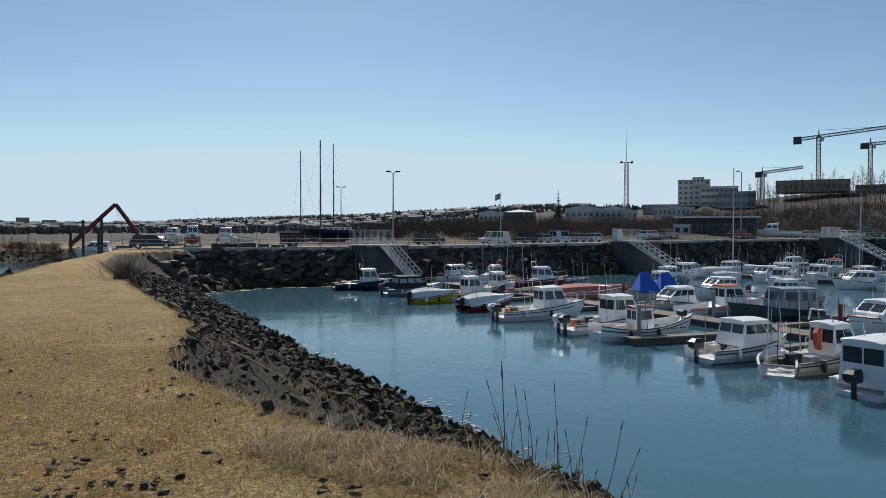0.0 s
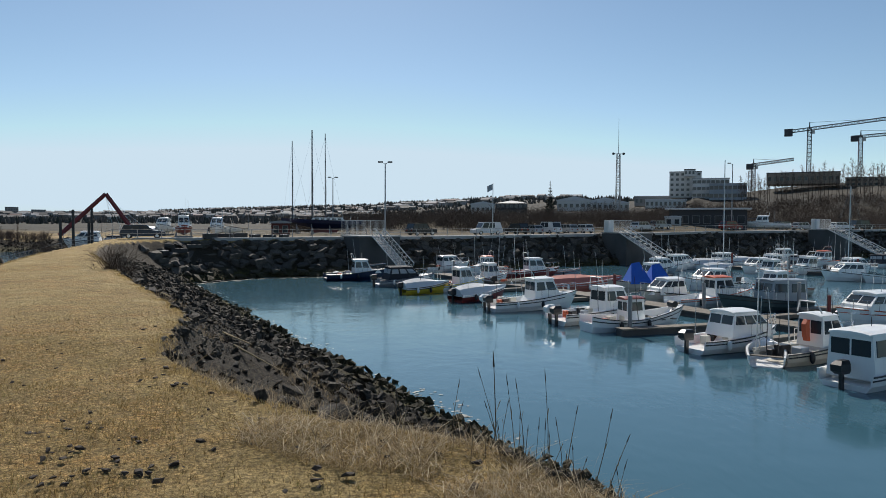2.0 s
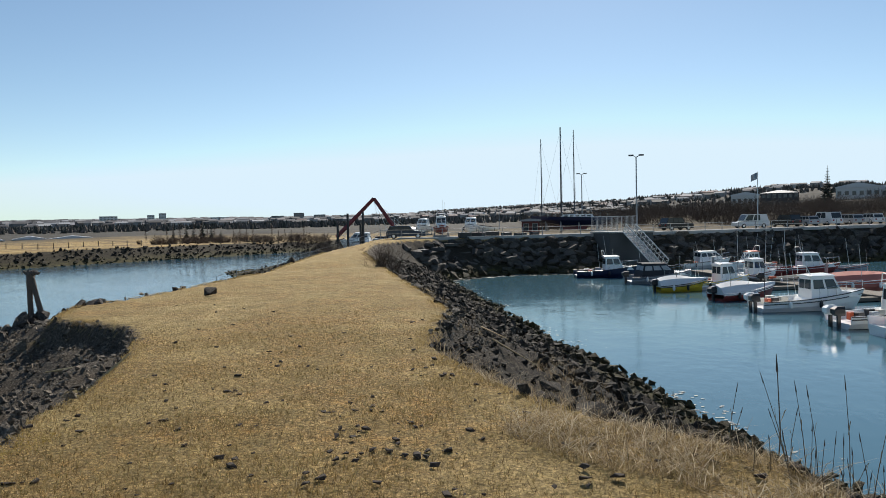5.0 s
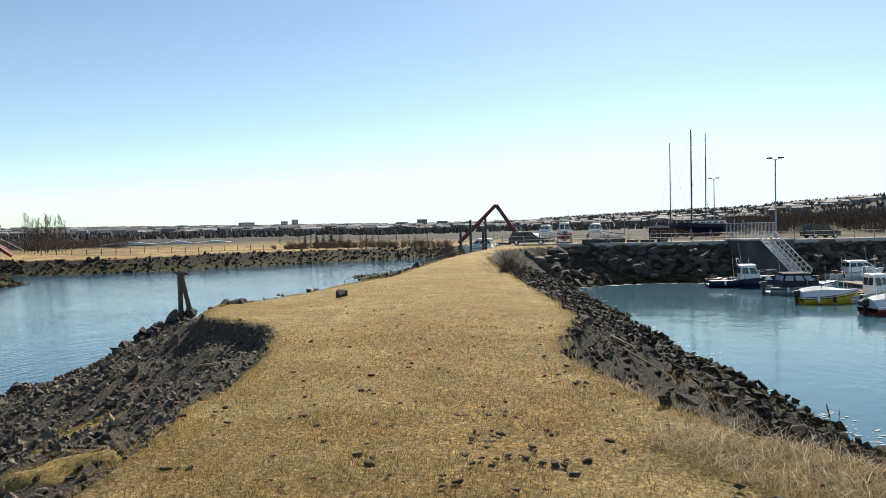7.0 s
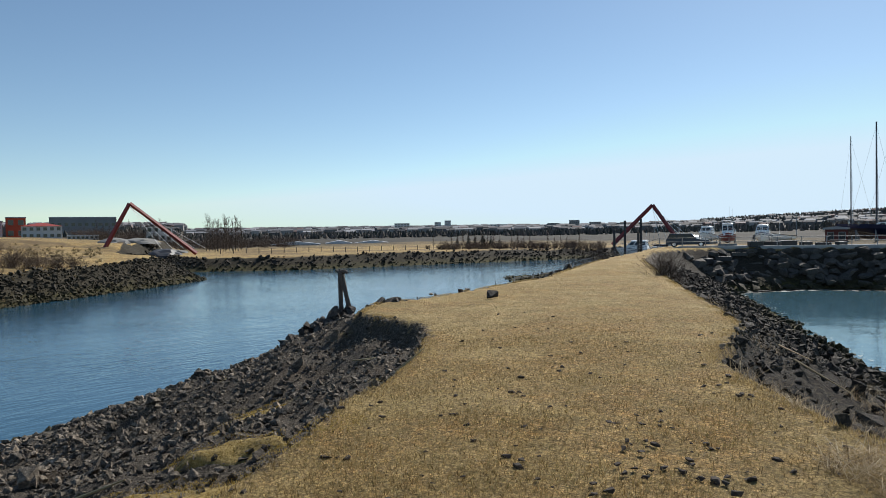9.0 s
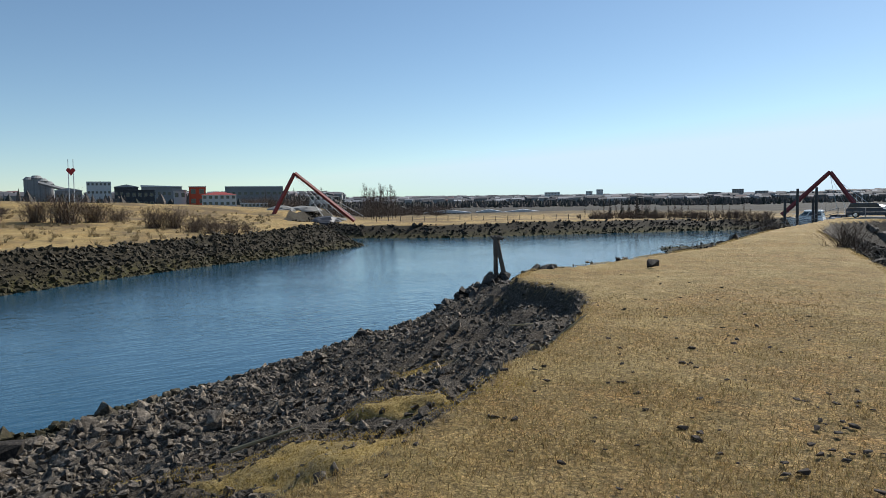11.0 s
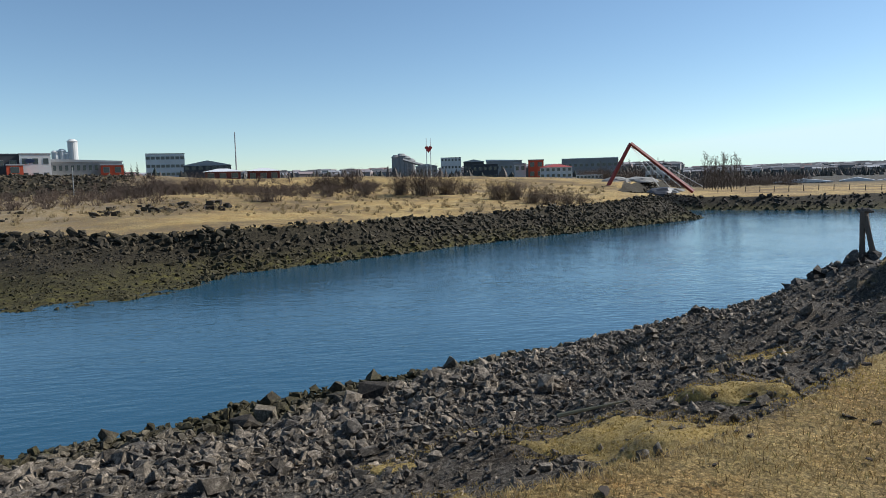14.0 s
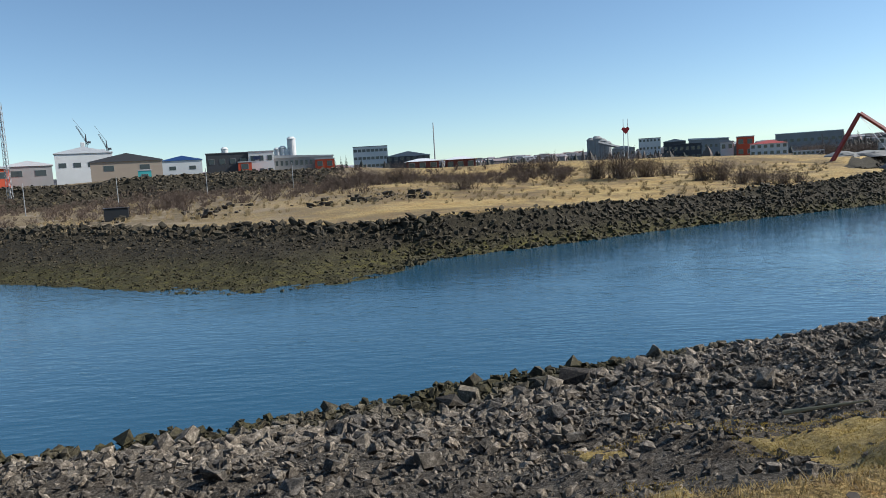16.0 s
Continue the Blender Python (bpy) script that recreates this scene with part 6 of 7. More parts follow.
# ---------------------------------------------------------------- far town
def town(name, az0, az1, r0, r1, n, label, seed, big=1.0):
    rs = np.random.RandomState(seed)
    a, r = rs.uniform(az0, az1, n), rs.uniform(r0, r1, n)
    xs, ys = r * np.sin(np.radians(a)), r * np.cos(np.radians(a))
    zs = ground_height(xs, ys, False)[0]
    for kind in ("wall", "roof"):
        rs2 = np.random.RandomState(seed + 1)
        co, quad = [], []
        for x, y, z, aa in zip(xs, ys, zs, a):
            w, d, h = rs2.uniform(7, 17) * big, rs2.uniform(7, 11), rs2.uniform(2.8, 6.0) * big
            q = radians(-aa + rs2.uniform(-25, 25))
            c, s_ = math.cos(q), math.sin(q)
            k = len(co)
            if kind == "wall":
                pts = [(-w / 2, -d / 2, -2), (w / 2, -d / 2, -2), (w / 2, d / 2, -2), (-w / 2, d / 2, -2), (-w / 2, -d / 2, h), (w / 2, -d / 2, h), (w / 2, d / 2, h), (-w / 2, d / 2, h)]
            else:
                pts = [(-w / 2 - .4, -d / 2 - .4, h), (w / 2 + .4, -d / 2 - .4, h), (w / 2 + .4, d / 2 + .4, h), (-w / 2 - .4, d / 2 + .4, h), (-w / 2, -0.2, h + 2), (w / 2, -0.2, h + 2), (w / 2, 0.2, h + 2), (-w / 2, 0.2, h + 2)]
            co.extend([(x + p[0] * c - p[1] * s_, y + p[0] * s_ + p[1] * c, z + p[2]) for p in pts])
            quad.extend([tuple(k + i for i in f) for f in ((0, 1, 5, 4), (1, 2, 6, 5), (2, 3, 7, 6), (3, 0, 4, 7), (4, 5, 6, 7))])
        m, nt, b = material("town_" + kind, 0.8)
        g = nt.nodes.new("ShaderNodeNewGeometry")
        stops = [(0, (0.10, 0.10, 0.11)), (0.4, (0.2, 0.195, 0.185)), (0.8, (0.42, 0.4, 0.38)), (1, (0.18, 0.11, 0.09))] if kind == "wall" else [(0, (0.04, 0.04, 0.045)), (0.5, (0.09, 0.09, 0.1)), (0.88, (0.34, 0.35, 0.37)), (1, (0.16, 0.08, 0.07))]
        nt.links.new(ramp(nt, g.outputs["Random Per Island"], stops), b.inputs["Base Color"])
        ob = new(name if kind == "wall" else "roofs", raw_mesh(name, np.array(co), np.array(quad), m))
        if kind == "wall":
            base = tagged(ob, label, "houses", kind="stuff")
        else:
            ob.parent = base
            tagged(ob, "pale and dark sheet roofs", kind="stuff")


def far_woods(name, az0, az1, r0, r1, n, h, label, seed):
    rs = np.random.RandomState(seed)
    a, r = rs.uniform(az0, az1, n), rs.uniform(r0, r1, n)
    xs, ys = r * np.sin(np.radians(a)), r * np.cos(np.radians(a))
    keep = waves(xs, ys, 90, seed) > -0.35
    xs, ys = xs[keep], ys[keep]
    zs = ground_height(xs, ys, False)[0]
    co, tri = [], []
    for x, y, z in zip(xs, ys, zs):
        hh, R = h * rs.uniform(0.5, 1.25), h * rs.uniform(0.18, 0.4)
        k = len(co)
        m = 6
        for lev, (rr, zz) in enumerate(((R, 0.05), (R * 1.05, 0.35), (R * 0.6, 0.7))):
            for j in range(m):
                q = 6.28 * j / m + rs.rand() * 0.5
                co.append((x + math.cos(q) * rr * rs.uniform(0.6, 1.2), y + math.sin(q) * rr * rs.uniform(0.6, 1.2), z - 0.5 + hh * (zz + rs.uniform(-0.08, 0.08))))
        co.append((x, y, z + hh))
        for lev in range(2):
            for j in range(m):
                p, q = k + lev * m + j, k + lev * m + (j + 1) % m
                tri.extend([(p, q, q + m), (p, q + m, p + m)])
        for j in range(m):
            tri.append((k + 2 * m + j, k + 2 * m + (j + 1) % m, k + 3 * m))
    m_, nt, b = material(name + "_foliage", 0.95)
    g = nt.nodes.new("ShaderNodeNewGeometry")
    nt.links.new(ramp(nt, g.outputs["Random Per Island"], [(0, (0.03, 0.036, 0.027)), (0.45, (0.075, 0.066, 0.055)), (1, (0.15, 0.12, 0.10))]), b.inputs["Base Color"])
    tagged(new(name, raw_mesh(name, np.array(co), np.array(tri), m_)), label, "woods", kind="stuff")


town("hill_town", -36, 14, 1000, 2300, 1000, "far hillside town with pale roofs", 51)
town("south_town", -66, -34, 1000, 2600, 1400, "far suburb with pale roofs beyond the meadow", 52, 1.2)
town("west_town", -128, -66, 600, 1900, 460, "far industrial suburb", 53, 1.4)
far_woods("hill_woods", -36, 16, 620, 2350, 8000, 5.5, "dark conifers and bare trees over the far hillside", 61)
far_woods("crest_woods", -21, 15, 1350, 2450, 4200, 9.0, "dark conifers along the crest of the far hill", 64)
far_woods("south_woods", -68, -34, 600, 2700, 6000, 5.5, "dark woods and gardens beyond the meadow", 62)
far_woods("west_woods", -128, -68, 330, 1900, 3000, 6.0, "dark gardens and woods on the western skyline", 63)

# ---------------------------------------------------------------- quay yard: vehicles, yacht, lamps
TYRE = paint("black_tyre", (0.02, 0.02, 0.02), 0.9)
CAR_PAINTS = {n: paint(n + "_car_paint", c, 0.25) for n, c in (("white", (0.75, 0.75, 0.74)), ("dark_blue", (0.02, 0.035, 0.06)), ("silver", (0.42, 0.43, 0.44)), ("black", (0.02, 0.02, 0.022)), ("red", (0.22, 0.02, 0.02)))}
LAMP_GLASS = paint("lamp_glass", (0.6, 0.6, 0.58), 0.2)


def car(x, y, rz, colour, body="wagon", label=""):
    m = CAR_PAINTS[colour]
    L, W, Ht = {"wagon": (4.6, 1.8, 1.5), "van": (4.8, 1.9, 1.95), "hatch": (4.0, 1.7, 1.48), "suv": (4.6, 1.85, 1.75)}[body]
    t = thing("car", pose(x, y, ground_z(x, y) + 0.06, 0, 0, rz), label, "car", "parked cars on the quay")
    h = L / 2
    low, waist = 0.28, Ht * (0.60 if body != "van" else 0.52)
    part("body", prism([(-h, low), (h, low), (h, waist * 0.72), (h * 0.94, waist * 0.86), (h * 0.45, waist), (-h * 0.97, waist), (-h, waist * 0.8)], -W / 2, W / 2), m, t)
    front = 0.42 if body != "van" else 0.62
    roof = [(-h * 0.95, waist), (h * front, waist), (h * front - 0.55, Ht), (-h * 0.82, Ht)]
    part("cabin", prism(roof, -W / 2 + 0.09, W / 2 - 0.09), m, t)
    g0, g1 = waist + 0.05, Ht - 0.1
    for side in (-1, 1):
        for k, (a, b) in enumerate(((0.02, 0.30), (0.34, 0.62), (0.66, 0.95))):
            if body == "van" and k < 1:
                continue
            xa0, xb0 = -h * 0.93, h * front - 0.06
            xa1, xb1 = -h * 0.83, h * front - 0.52
            q = [(xa0 + (xb0 - xa0) * a, side * (W / 2 - 0.09), g0), (xa0 + (xb0 - xa0) * b, side * (W / 2 - 0.09), g0), (xa1 + (xb1 - xa1) * b, side * (W / 2 - 0.09), g1), (xa1 + (xb1 - xa1) * a, side * (W / 2 - 0.09), g1)]
            part("side_window", pane(q, (0, side, 0)), GLASS, t)
    part("windscreen", pane([(h * front - 0.03, -W * 0.42, g0), (h * front - 0.03, W * 0.42, g0), (h * front - 0.5, W * 0.42, g1), (h * front - 0.5, -W * 0.42, g1)], (1, 0, 0.7), 0.02), GLASS, t)
    part("rear_window", pane([(-h * 0.945, -W * 0.4, g0), (-h * 0.945, W * 0.4, g0), (-h * 0.83, W * 0.4, g1), (-h * 0.83, -W * 0.4, g1)], (-1, 0, 0.2), 0.02), GLASS, t)
    for sx in (-0.62, 0.62):
        for sy in (-1, 1):
            wheel = part("wheel", rod(bmesh.new(), (sx * h, sy * (W / 2 - 0.2), 0.31), (sx * h, sy * (W / 2 + 0.01), 0.31), 0.32, n=14), TYRE, t)
            part("rim", rod(bmesh.new(), (sx * h, sy * (W / 2 - 0.02), 0.31), (sx * h, sy * (W / 2 + 0.03), 0.31), 0.19, n=10), STEEL, wheel)
    for sy in (-0.62, 0.62):
        part("headlight", a_box(h - 0.06, sy * W / 2 - 0.18, waist * 0.62, h + 0.015, sy * W / 2 + 0.18, waist * 0.78, 0.02), LAMP_GLASS, t)
        part("tail_light", a_box(-h - 0.015, sy * W / 2 - 0.12, waist * 0.6, -h + 0.05, sy * W / 2 + 0.12, waist * 0.85, 0.02), CAR_PAINTS["red"], t)


car(*polar(-21.9, 85), 20, "dark_blue", "wagon", "dark blue estate car parked on the quay road")
for az, r, c, b, rz in ((-0.95, 106, "black", "suv", 40), (4.25, 112, "white", "van", 205), (6.6, 116, "black", "suv", 120), (7.9, 119, "silver", "hatch", 115), (9.15, 121, "white", "van", 118), (10.5, 123, "silver", "wagon", 118),
                        (11.8, 124, "white", "hatch", 115), (16.3, 132, "white", "wagon", 35), (17.6, 136, "silver", "hatch", 30), (26.2, 165, "black", "suv", 20), (27.4, 163, "silver", "wagon", 20), (29.8, 172, "white", "wagon", 10),
                        (22.6, 150, "red", "suv", 25), (31.0, 176, "black", "van", 12)):
    words = {"suv": "off-road car", "van": "van", "hatch": "hatchback car", "wagon": "estate car"}[b]
    car(*polar(az, r), rz, c, b, c.replace("_", " ") + " " + words + " parked along the quay yard")


def street_lamp(az, r, el_top, heads, label):
    x, y = polar(az, r)
    z = ground_z(x, y)
    h = zat(el_top, r) - z
    t = thing("street_lamp", pose(x, y, z, 0, 0, -az), label, "street lamp", "lamp posts on the quay")
    part("pole", rod(bmesh.new(), (0, 0, 0), (0, 0, h), 0.11, 0.07, 8), ROOF_GREY, t)
    part("base", rod(bmesh.new(), (0, 0, 0), (0, 0, 0.5), 0.18, 0.14, 8), ROOF_GREY, t)
    for s in heads:
        part("arm", rod(bmesh.new(), (0, 0, h - 0.1), (s * 0.45, 0, h + 0.15), 0.04, n=5), ROOF_GREY, t)
        part("lamp_head", a_box(min(s * 0.3, s * 0.95), -0.18, h + 0.08, max(s * 0.3, s * 0.95), 0.18, h + 0.26, 0.04), BLACK, t)


street_lamp(-3.82, 95, 4.72, (-1, 1), "tall grey twin-headed lamp post on the quay")
street_lamp(-7.98, 138, 3.5, (-1, 1), "grey twin-headed lamp post behind the yacht")
street_lamp(22.65, 150, 4.45, (-1,), "grey single-headed lamp post near the shed")
street_lamp(-14.5, 260, 1.05, (-1,), "far curved roadside lamp post")

x, y = polar(4.75, 102)
t = thing("flagpole", pose(x, y, ground_z(x, y)), "white flagpole with a small pale flag", "flagpole")
h = zat(3.2, 102) - ground_z(x, y)
part("pole", rod(bmesh.new(), (0, 0, 0), (0, 0, h), 0.07, 0.04, 8), WHITE_STEEL, t)
secs = []
for i in range(7):
    u = i / 6
    yy = 0.12 * math.sin(u * 7)
    secs.append([(-0.06 - u * 0.75, yy, h - 0.1 - u * 0.35), (-0.06 - u * 0.75, yy + 0.01, h - 0.1 - u * 0.35), (-0.06 - u * 0.75, yy + 0.01, h - 0.95 - u * 0.35), (-0.06 - u * 0.75, yy, h - 0.95 - u * 0.35)])
part("flag", loft(secs), GREY_BLUE, t, "pale striped flag hanging in folds")

# sailing yacht on stands
x, y = polar(-8.7, 124)
zg = ground_z(x, y)
yacht = thing("sailing_yacht", pose(x, y, zg, 0, 0, 188), "dark blue three-masted sailing yacht laid up on stands", "sailing yacht")
secs = []
for i in range(15):
    s = i / 14
    b = 1.9 * (0.62 + 0.38 * min(1, s / 0.4)) * max(0.02, 1 - max(0, (s - 0.5) / 0.5) ** 2.2)
    zs = 2.15 + 0.45 * s ** 2 + 0.1 * (1 - s)
    xx = -6.6 + 12.6 * s + 1.2 * max(0, s - 0.75) / 0.25
    lo = 0.75 + 0.9 * max(0, s - 0.7) / 0.3 + 0.6 * max(0, 0.2 - s) / 0.2
    secs.append([(xx, -b, zs), (xx - 0.2 * s, -b * 0.94, zs * 0.75), (xx - 0.6 * s, -b * 0.5, lo + 0.2), (xx - 0.8 * s, 0, lo), (xx - 0.6 * s, b * 0.5, lo + 0.2), (xx - 0.2 * s, b * 0.94, zs * 0.75), (xx, b, zs)])
part("hull", loft(secs), NAVY, yacht)
part("keel", prism([(-2.2, 0.1), (1.6, 0.1), (2.4, 0.95), (-2.6, 0.95)], -0.18, 0.18), DARK_RED, yacht)
part("deckhouse", prism([(-3.6, 2.2), (2.2, 2.25), (1.6, 2.72), (-3.2, 2.75)], -1.0, 1.0), WHITE, yacht)
for k in range(5):
    part("port_light", a_box(-3.0 + k * 0.95, -1.02, 2.38, -2.4 + k * 0.95, -1.004, 2.58), GLASS, yacht)
    part("port_light", a_box(-3.0 + k * 0.95, 1.004, 2.38, -2.4 + k * 0.95, 1.02, 2.58), GLASS, yacht)
for xm, el, rad in ((5.2, 6.35, 0.09), (1.9, 7.2, 0.14), (-0.3, 6.95, 0.09)):
    h = zat(el, 124) - zg
    part("mast", rod(bmesh.new(), (xm, 0, 2.2), (xm, 0, h), rad, rad * 0.7, 8), ROOF_DARK, yacht)
    part("spreader", rod(bmesh.new(), (xm, -0.9, h * 0.62), (xm, 0.9, h * 0.62), 0.04, n=5), ROOF_DARK, yacht)
    for e in ((xm + 3.6, 0), (xm - 3.0, 0), (xm - 0.3, 1.7), (xm - 0.3, -1.7)):
        part("stay", rod(bmesh.new(), (xm, 0, h * 0.97), (max(-6.4, min(6.8, e[0])), e[1], 2.35), 0.013, n=3), STEEL, yacht)
for k in range(10):
    xx = -5.8 + k * 1.25
    for sy in (-1, 1):
        part("stanchion", rod(bmesh.new(), (xx, sy * 1.2, 2.2), (xx, sy * 1.2, 2.9), 0.02, n=4), STEEL, yacht)
for xx in (-4, -1, 2, 4.5):
    for sy in (-1, 1):
        part("stand", rod(rod(bmesh.new(), (xx, sy * 2.0, 0), (xx, sy * 1.3, 1.6), 0.07, n=5), (xx - 0.4, sy * 1.7, 0), (xx, sy * 1.3, 1.6), 0.05, n=5), GALV, yacht)


def on_trailer(az, r, L, rz, style, mat, label, stripe=None):
    x, y = polar(az, r)
    z = ground_z(x, y)
    b = boat(x, y, L, rz, style, mat, label, stripe, (), z=z + 0.62)
    b["group"] = "boats laid up on the quay"
    t = thing("boat_cradle", pose(x, y, z, 0, 0, rz), "low steel cradle under a laid-up boat", "cradle", "boat cradles")
    for k in (-0.28, 0.22):
        part("cross_beam", a_box(L * k - 0.1, -1.0, 0.02, L * k + 0.1, 1.0, 0.2), GALV, t)
        for sy in (-1, 1):
            part("upright", rod(bmesh.new(), (L * k, sy * 0.9, 0.1), (L * k, sy * 0.75, 1.1), 0.05, n=5), GALV, t)


on_trailer(-19.1, 92, 4.6, 292, "wheelhouse", DARK_RED, "dark fishing boat laid up on a cradle", WHITE)
on_trailer(-16.7, 95, 4.2, 280, "cruiser", WHITE, "white and blue motor boat laid up on a cradle", NAVY)
on_trailer(-15.6, 98, 3.6, 230, "open", WHITE, "white open boat laid up on a cradle")
on_trailer(-25.4, 99, 6.4, 195, "cruiser", WHITE, "white cruiser laid up beside the bridge", NAVY)
on_trailer(-24.0, 106, 5.0, 270, "canopy", WHITE, "white boat under a dark canopy on the yard")
on_trailer(-22.8, 104, 4.6, 285, "cruiser", WHITE, "white boat laid up on the yard", ORANGE)
on_trailer(-21.6, 110, 4.6, 250, "covered", WHITE, "boat under a white cover on the yard")
on_trailer(-20.5, 108, 4.6, 275, "cruiser", WHITE, "small white cruiser laid up on the yard")
on_trailer(25.0, 160, 9.0, 150, "wheelhouse", WHITE, "large white motor yacht standing on the yard")
boat(40.8, 100.6, 7.6, 36, "cruiser", WHITE, "white sailing boat with a tall bare mast", NAVY, ())
t = thing("pole", pose(40.0, 98.2, 0), "tall slim white mast rising above the berths", "mast")
part("shaft", rod(bmesh.new(), (0, 0, -1), (0, 0, zat(4.75, 106)), 0.09, 0.06, 8), WHITE_STEEL, t)
for az, el in ((-26.5, 0.85), (-25.3, 0.95), (-27.3, 0.1), (-25.5, -0.1)):
    x, y = polar(az, 86)
    t = thing("mooring_pile", pose(x, y, ground_z(x, y) - 0.2), "dark tarred upright pile by the yard", "pile", "dark piles")
    part("shaft", rod(bmesh.new(), (0, 0, 0), (0, 0, zat(el, 86) - ground_z(x, y) + 0.2), 0.16, 0.14, 8), BLACK, t)
for i in range(9):
    x, y = polar(-20.5 + i * 1.1, 79 + i * 1.6)
    t = thing("yard_block", pose(x, y, ground_z(x, y), 0, 0, random.uniform(0, 90)), "dark timber and tyre stack on the yard", "block", "yard clutter")
    part("timber", a_box(-0.8, -0.3, 0, 0.8, 0.3, random.uniform(0.35, 0.7), 0.05), BLACK, t)

# ---------------------------------------------------------------- the spit close by
STRAW = paint("bleached_straw", (0.42, 0.33, 0.18), 0.9, wear=0.25, scale=4)
CLOD = paint("dark_earth_clod", (0.045, 0.032, 0.022), 0.95, wear=0.2)
WOOD = paint("grey_driftwood", (0.13, 0.105, 0.085), 0.9, wear=0.3, scale=8)


def blades(name, xs, ys, zs, lo, hi, width, lean, mats, label, seed, cat="grass"):
    """Single bent blades, one mesh; three triangles each."""
    rs = np.random.RandomState(seed)
    n = len(xs)
    h = rs.uniform(lo, hi, n)
    a = rs.rand(n) * 6.283
    dx, dy = np.cos(a), np.sin(a)
    b = rs.rand(n) * 6.283
    k = lean * h * rs.rand(n)
    w = width * rs.uniform(0.6, 1.3, n)
    p0 = np.stack([xs - dx * w, ys - dy * w, zs], 1)
    p1 = np.stack([xs + dx * w, ys + dy * w, zs], 1)
    mx, my = xs + np.cos(b) * k * 0.4, ys + np.sin(b) * k * 0.4
    m0 = np.stack([mx - dx * w * 0.7, my - dy * w * 0.7, zs + h * 0.6], 1)
    m1 = np.stack([mx + dx * w * 0.7, my + dy * w * 0.7, zs + h * 0.6], 1)
    tip = np.stack([xs + np.cos(b) * k, ys + np.sin(b) * k, zs + h * (1 - 0.4 * rs.rand(n))], 1)
    co = np.stack([p0, p1, m0, m1, tip], 1).reshape(-1, 3)
    i = np.arange(n)[:, None] * 5
    tri = np.concatenate([i + [0, 1, 3], i + [0, 3, 2], i + [2, 3, 4]], 1).reshape(-1, 3)
    m, nt, bs = material(name + "_blade", 0.9)
    g = nt.nodes.new("ShaderNodeNewGeometry")
    tone = ramp(nt, g.outputs["Random Per Island"], mats)
    nt.links.new(tone, bs.inputs["Base Color"])
    # thin dry blades let the sun shine through
    tl, ms = nt.nodes.new("ShaderNodeBsdfTranslucent"), nt.nodes.new("ShaderNodeMixShader")
    nt.links.new(tone, tl.inputs[0])
    ms.inputs[0].default_value = 0.5
    nt.links.new(bs.outputs[0], ms.inputs[1]), nt.links.new(tl.outputs[0], ms.inputs[2])
    nt.links.new(ms.outputs[0], nt.nodes["Material Output"].inputs[0])
    tagged(new(name, raw_mesh(name, co, tri, m)), label, cat, kind="stuff")


def turf_points(n, rmax, power, az0=-135, az1=45):
    r = rmax * rng.rand(n) ** power + 1.6
    a = np.radians(rng.uniform(az0, az1, n))
    x, y = r * np.sin(a), r * np.cos(a)
    ok = inside(x, y, TOP_A)
    return x[ok], y[ok]


x, y = turf_points(420000, 15, 0.8, -80, 30)
keep = rng.rand(len(x)) < (0.35 + 0.65 * smooth(-0.3, 0.4, waves(x, y, 0.7, 77))) * smooth(16, 5, np.hypot(x, y))
x, y = x[keep], y[keep]
blades("turf_blades", x, y, ground_height(x, y)[0], 0.015, 0.05, 0.0024, 1.6, [(0, (0.10, 0.062, 0.02)), (0.4, (0.25, 0.17, 0.065)), (0.75, (0.38, 0.28, 0.13)), (0.9, (0.15, 0.13, 0.04)), (1, (0.52, 0.42, 0.25))], "short dry yellow turf blades on the spit", 71)
# ragged tufts along the turf's edge
edge_x, edge_y = [], []
for (x0, y0), (x1, y1) in zip(TOP_A, TOP_A[1:]):
    if max(abs(x0), abs(x1), abs(y0), abs(y1)) < 40:
        n = int(math.dist((x0, y0), (x1, y1)) * 700)
        k = rng.rand(n)
        edge_x.append(x0 + (x1 - x0) * k + rng.normal(size=n) * 0.10), edge_y.append(y0 + (y1 - y0) * k + rng.normal(size=n) * 0.10)
x, y = np.concatenate(edge_x), np.concatenate(edge_y)
keep = waves(x, y, 0.6, 78) > -0.25
x, y = x[keep], y[keep]
blades("edge_tufts", x, y, ground_height(x, y)[0], 0.015, 0.06, 0.002, 1.4, [(0, (0.17, 0.11, 0.035)), (0.5, (0.40, 0.28, 0.11)), (1, (0.55, 0.43, 0.22))], "ragged grass tufts along the broken turf edge", 72)
# long matted dead grass over the harbour side
n = 160000
a, r = np.radians(rng.uniform(-15, 38, n)), rng.uniform(3.2, 7.6, n)
x, y = r * np.sin(a), r * np.cos(a)
d = away(x, y, TOP_A)
keep = ((inside(x, y, TOP_A) & (d < 0.75 + 0.6 * waves(x, y, 1.0, 80))) | (d < 0.9)) & (x > -1.9 - 0.1 * y) & (waves(x, y, 0.5, 79) > -0.1) & (rng.rand(n) < 0.55)
x, y = x[keep], y[keep]
blades("matted_dead_grass", x, y, ground_height(x, y)[0], 0.02, 0.08, 0.0016, 2.2, [(0, (0.10, 0.07, 0.03)), (0.4, (0.30, 0.22, 0.12)), (1, (0.55, 0.45, 0.29))], "matted bleached grass at the harbour edge", 73)
pick = rng.rand(len(x)) < 0.2
x, y = x[pick], y[pick]
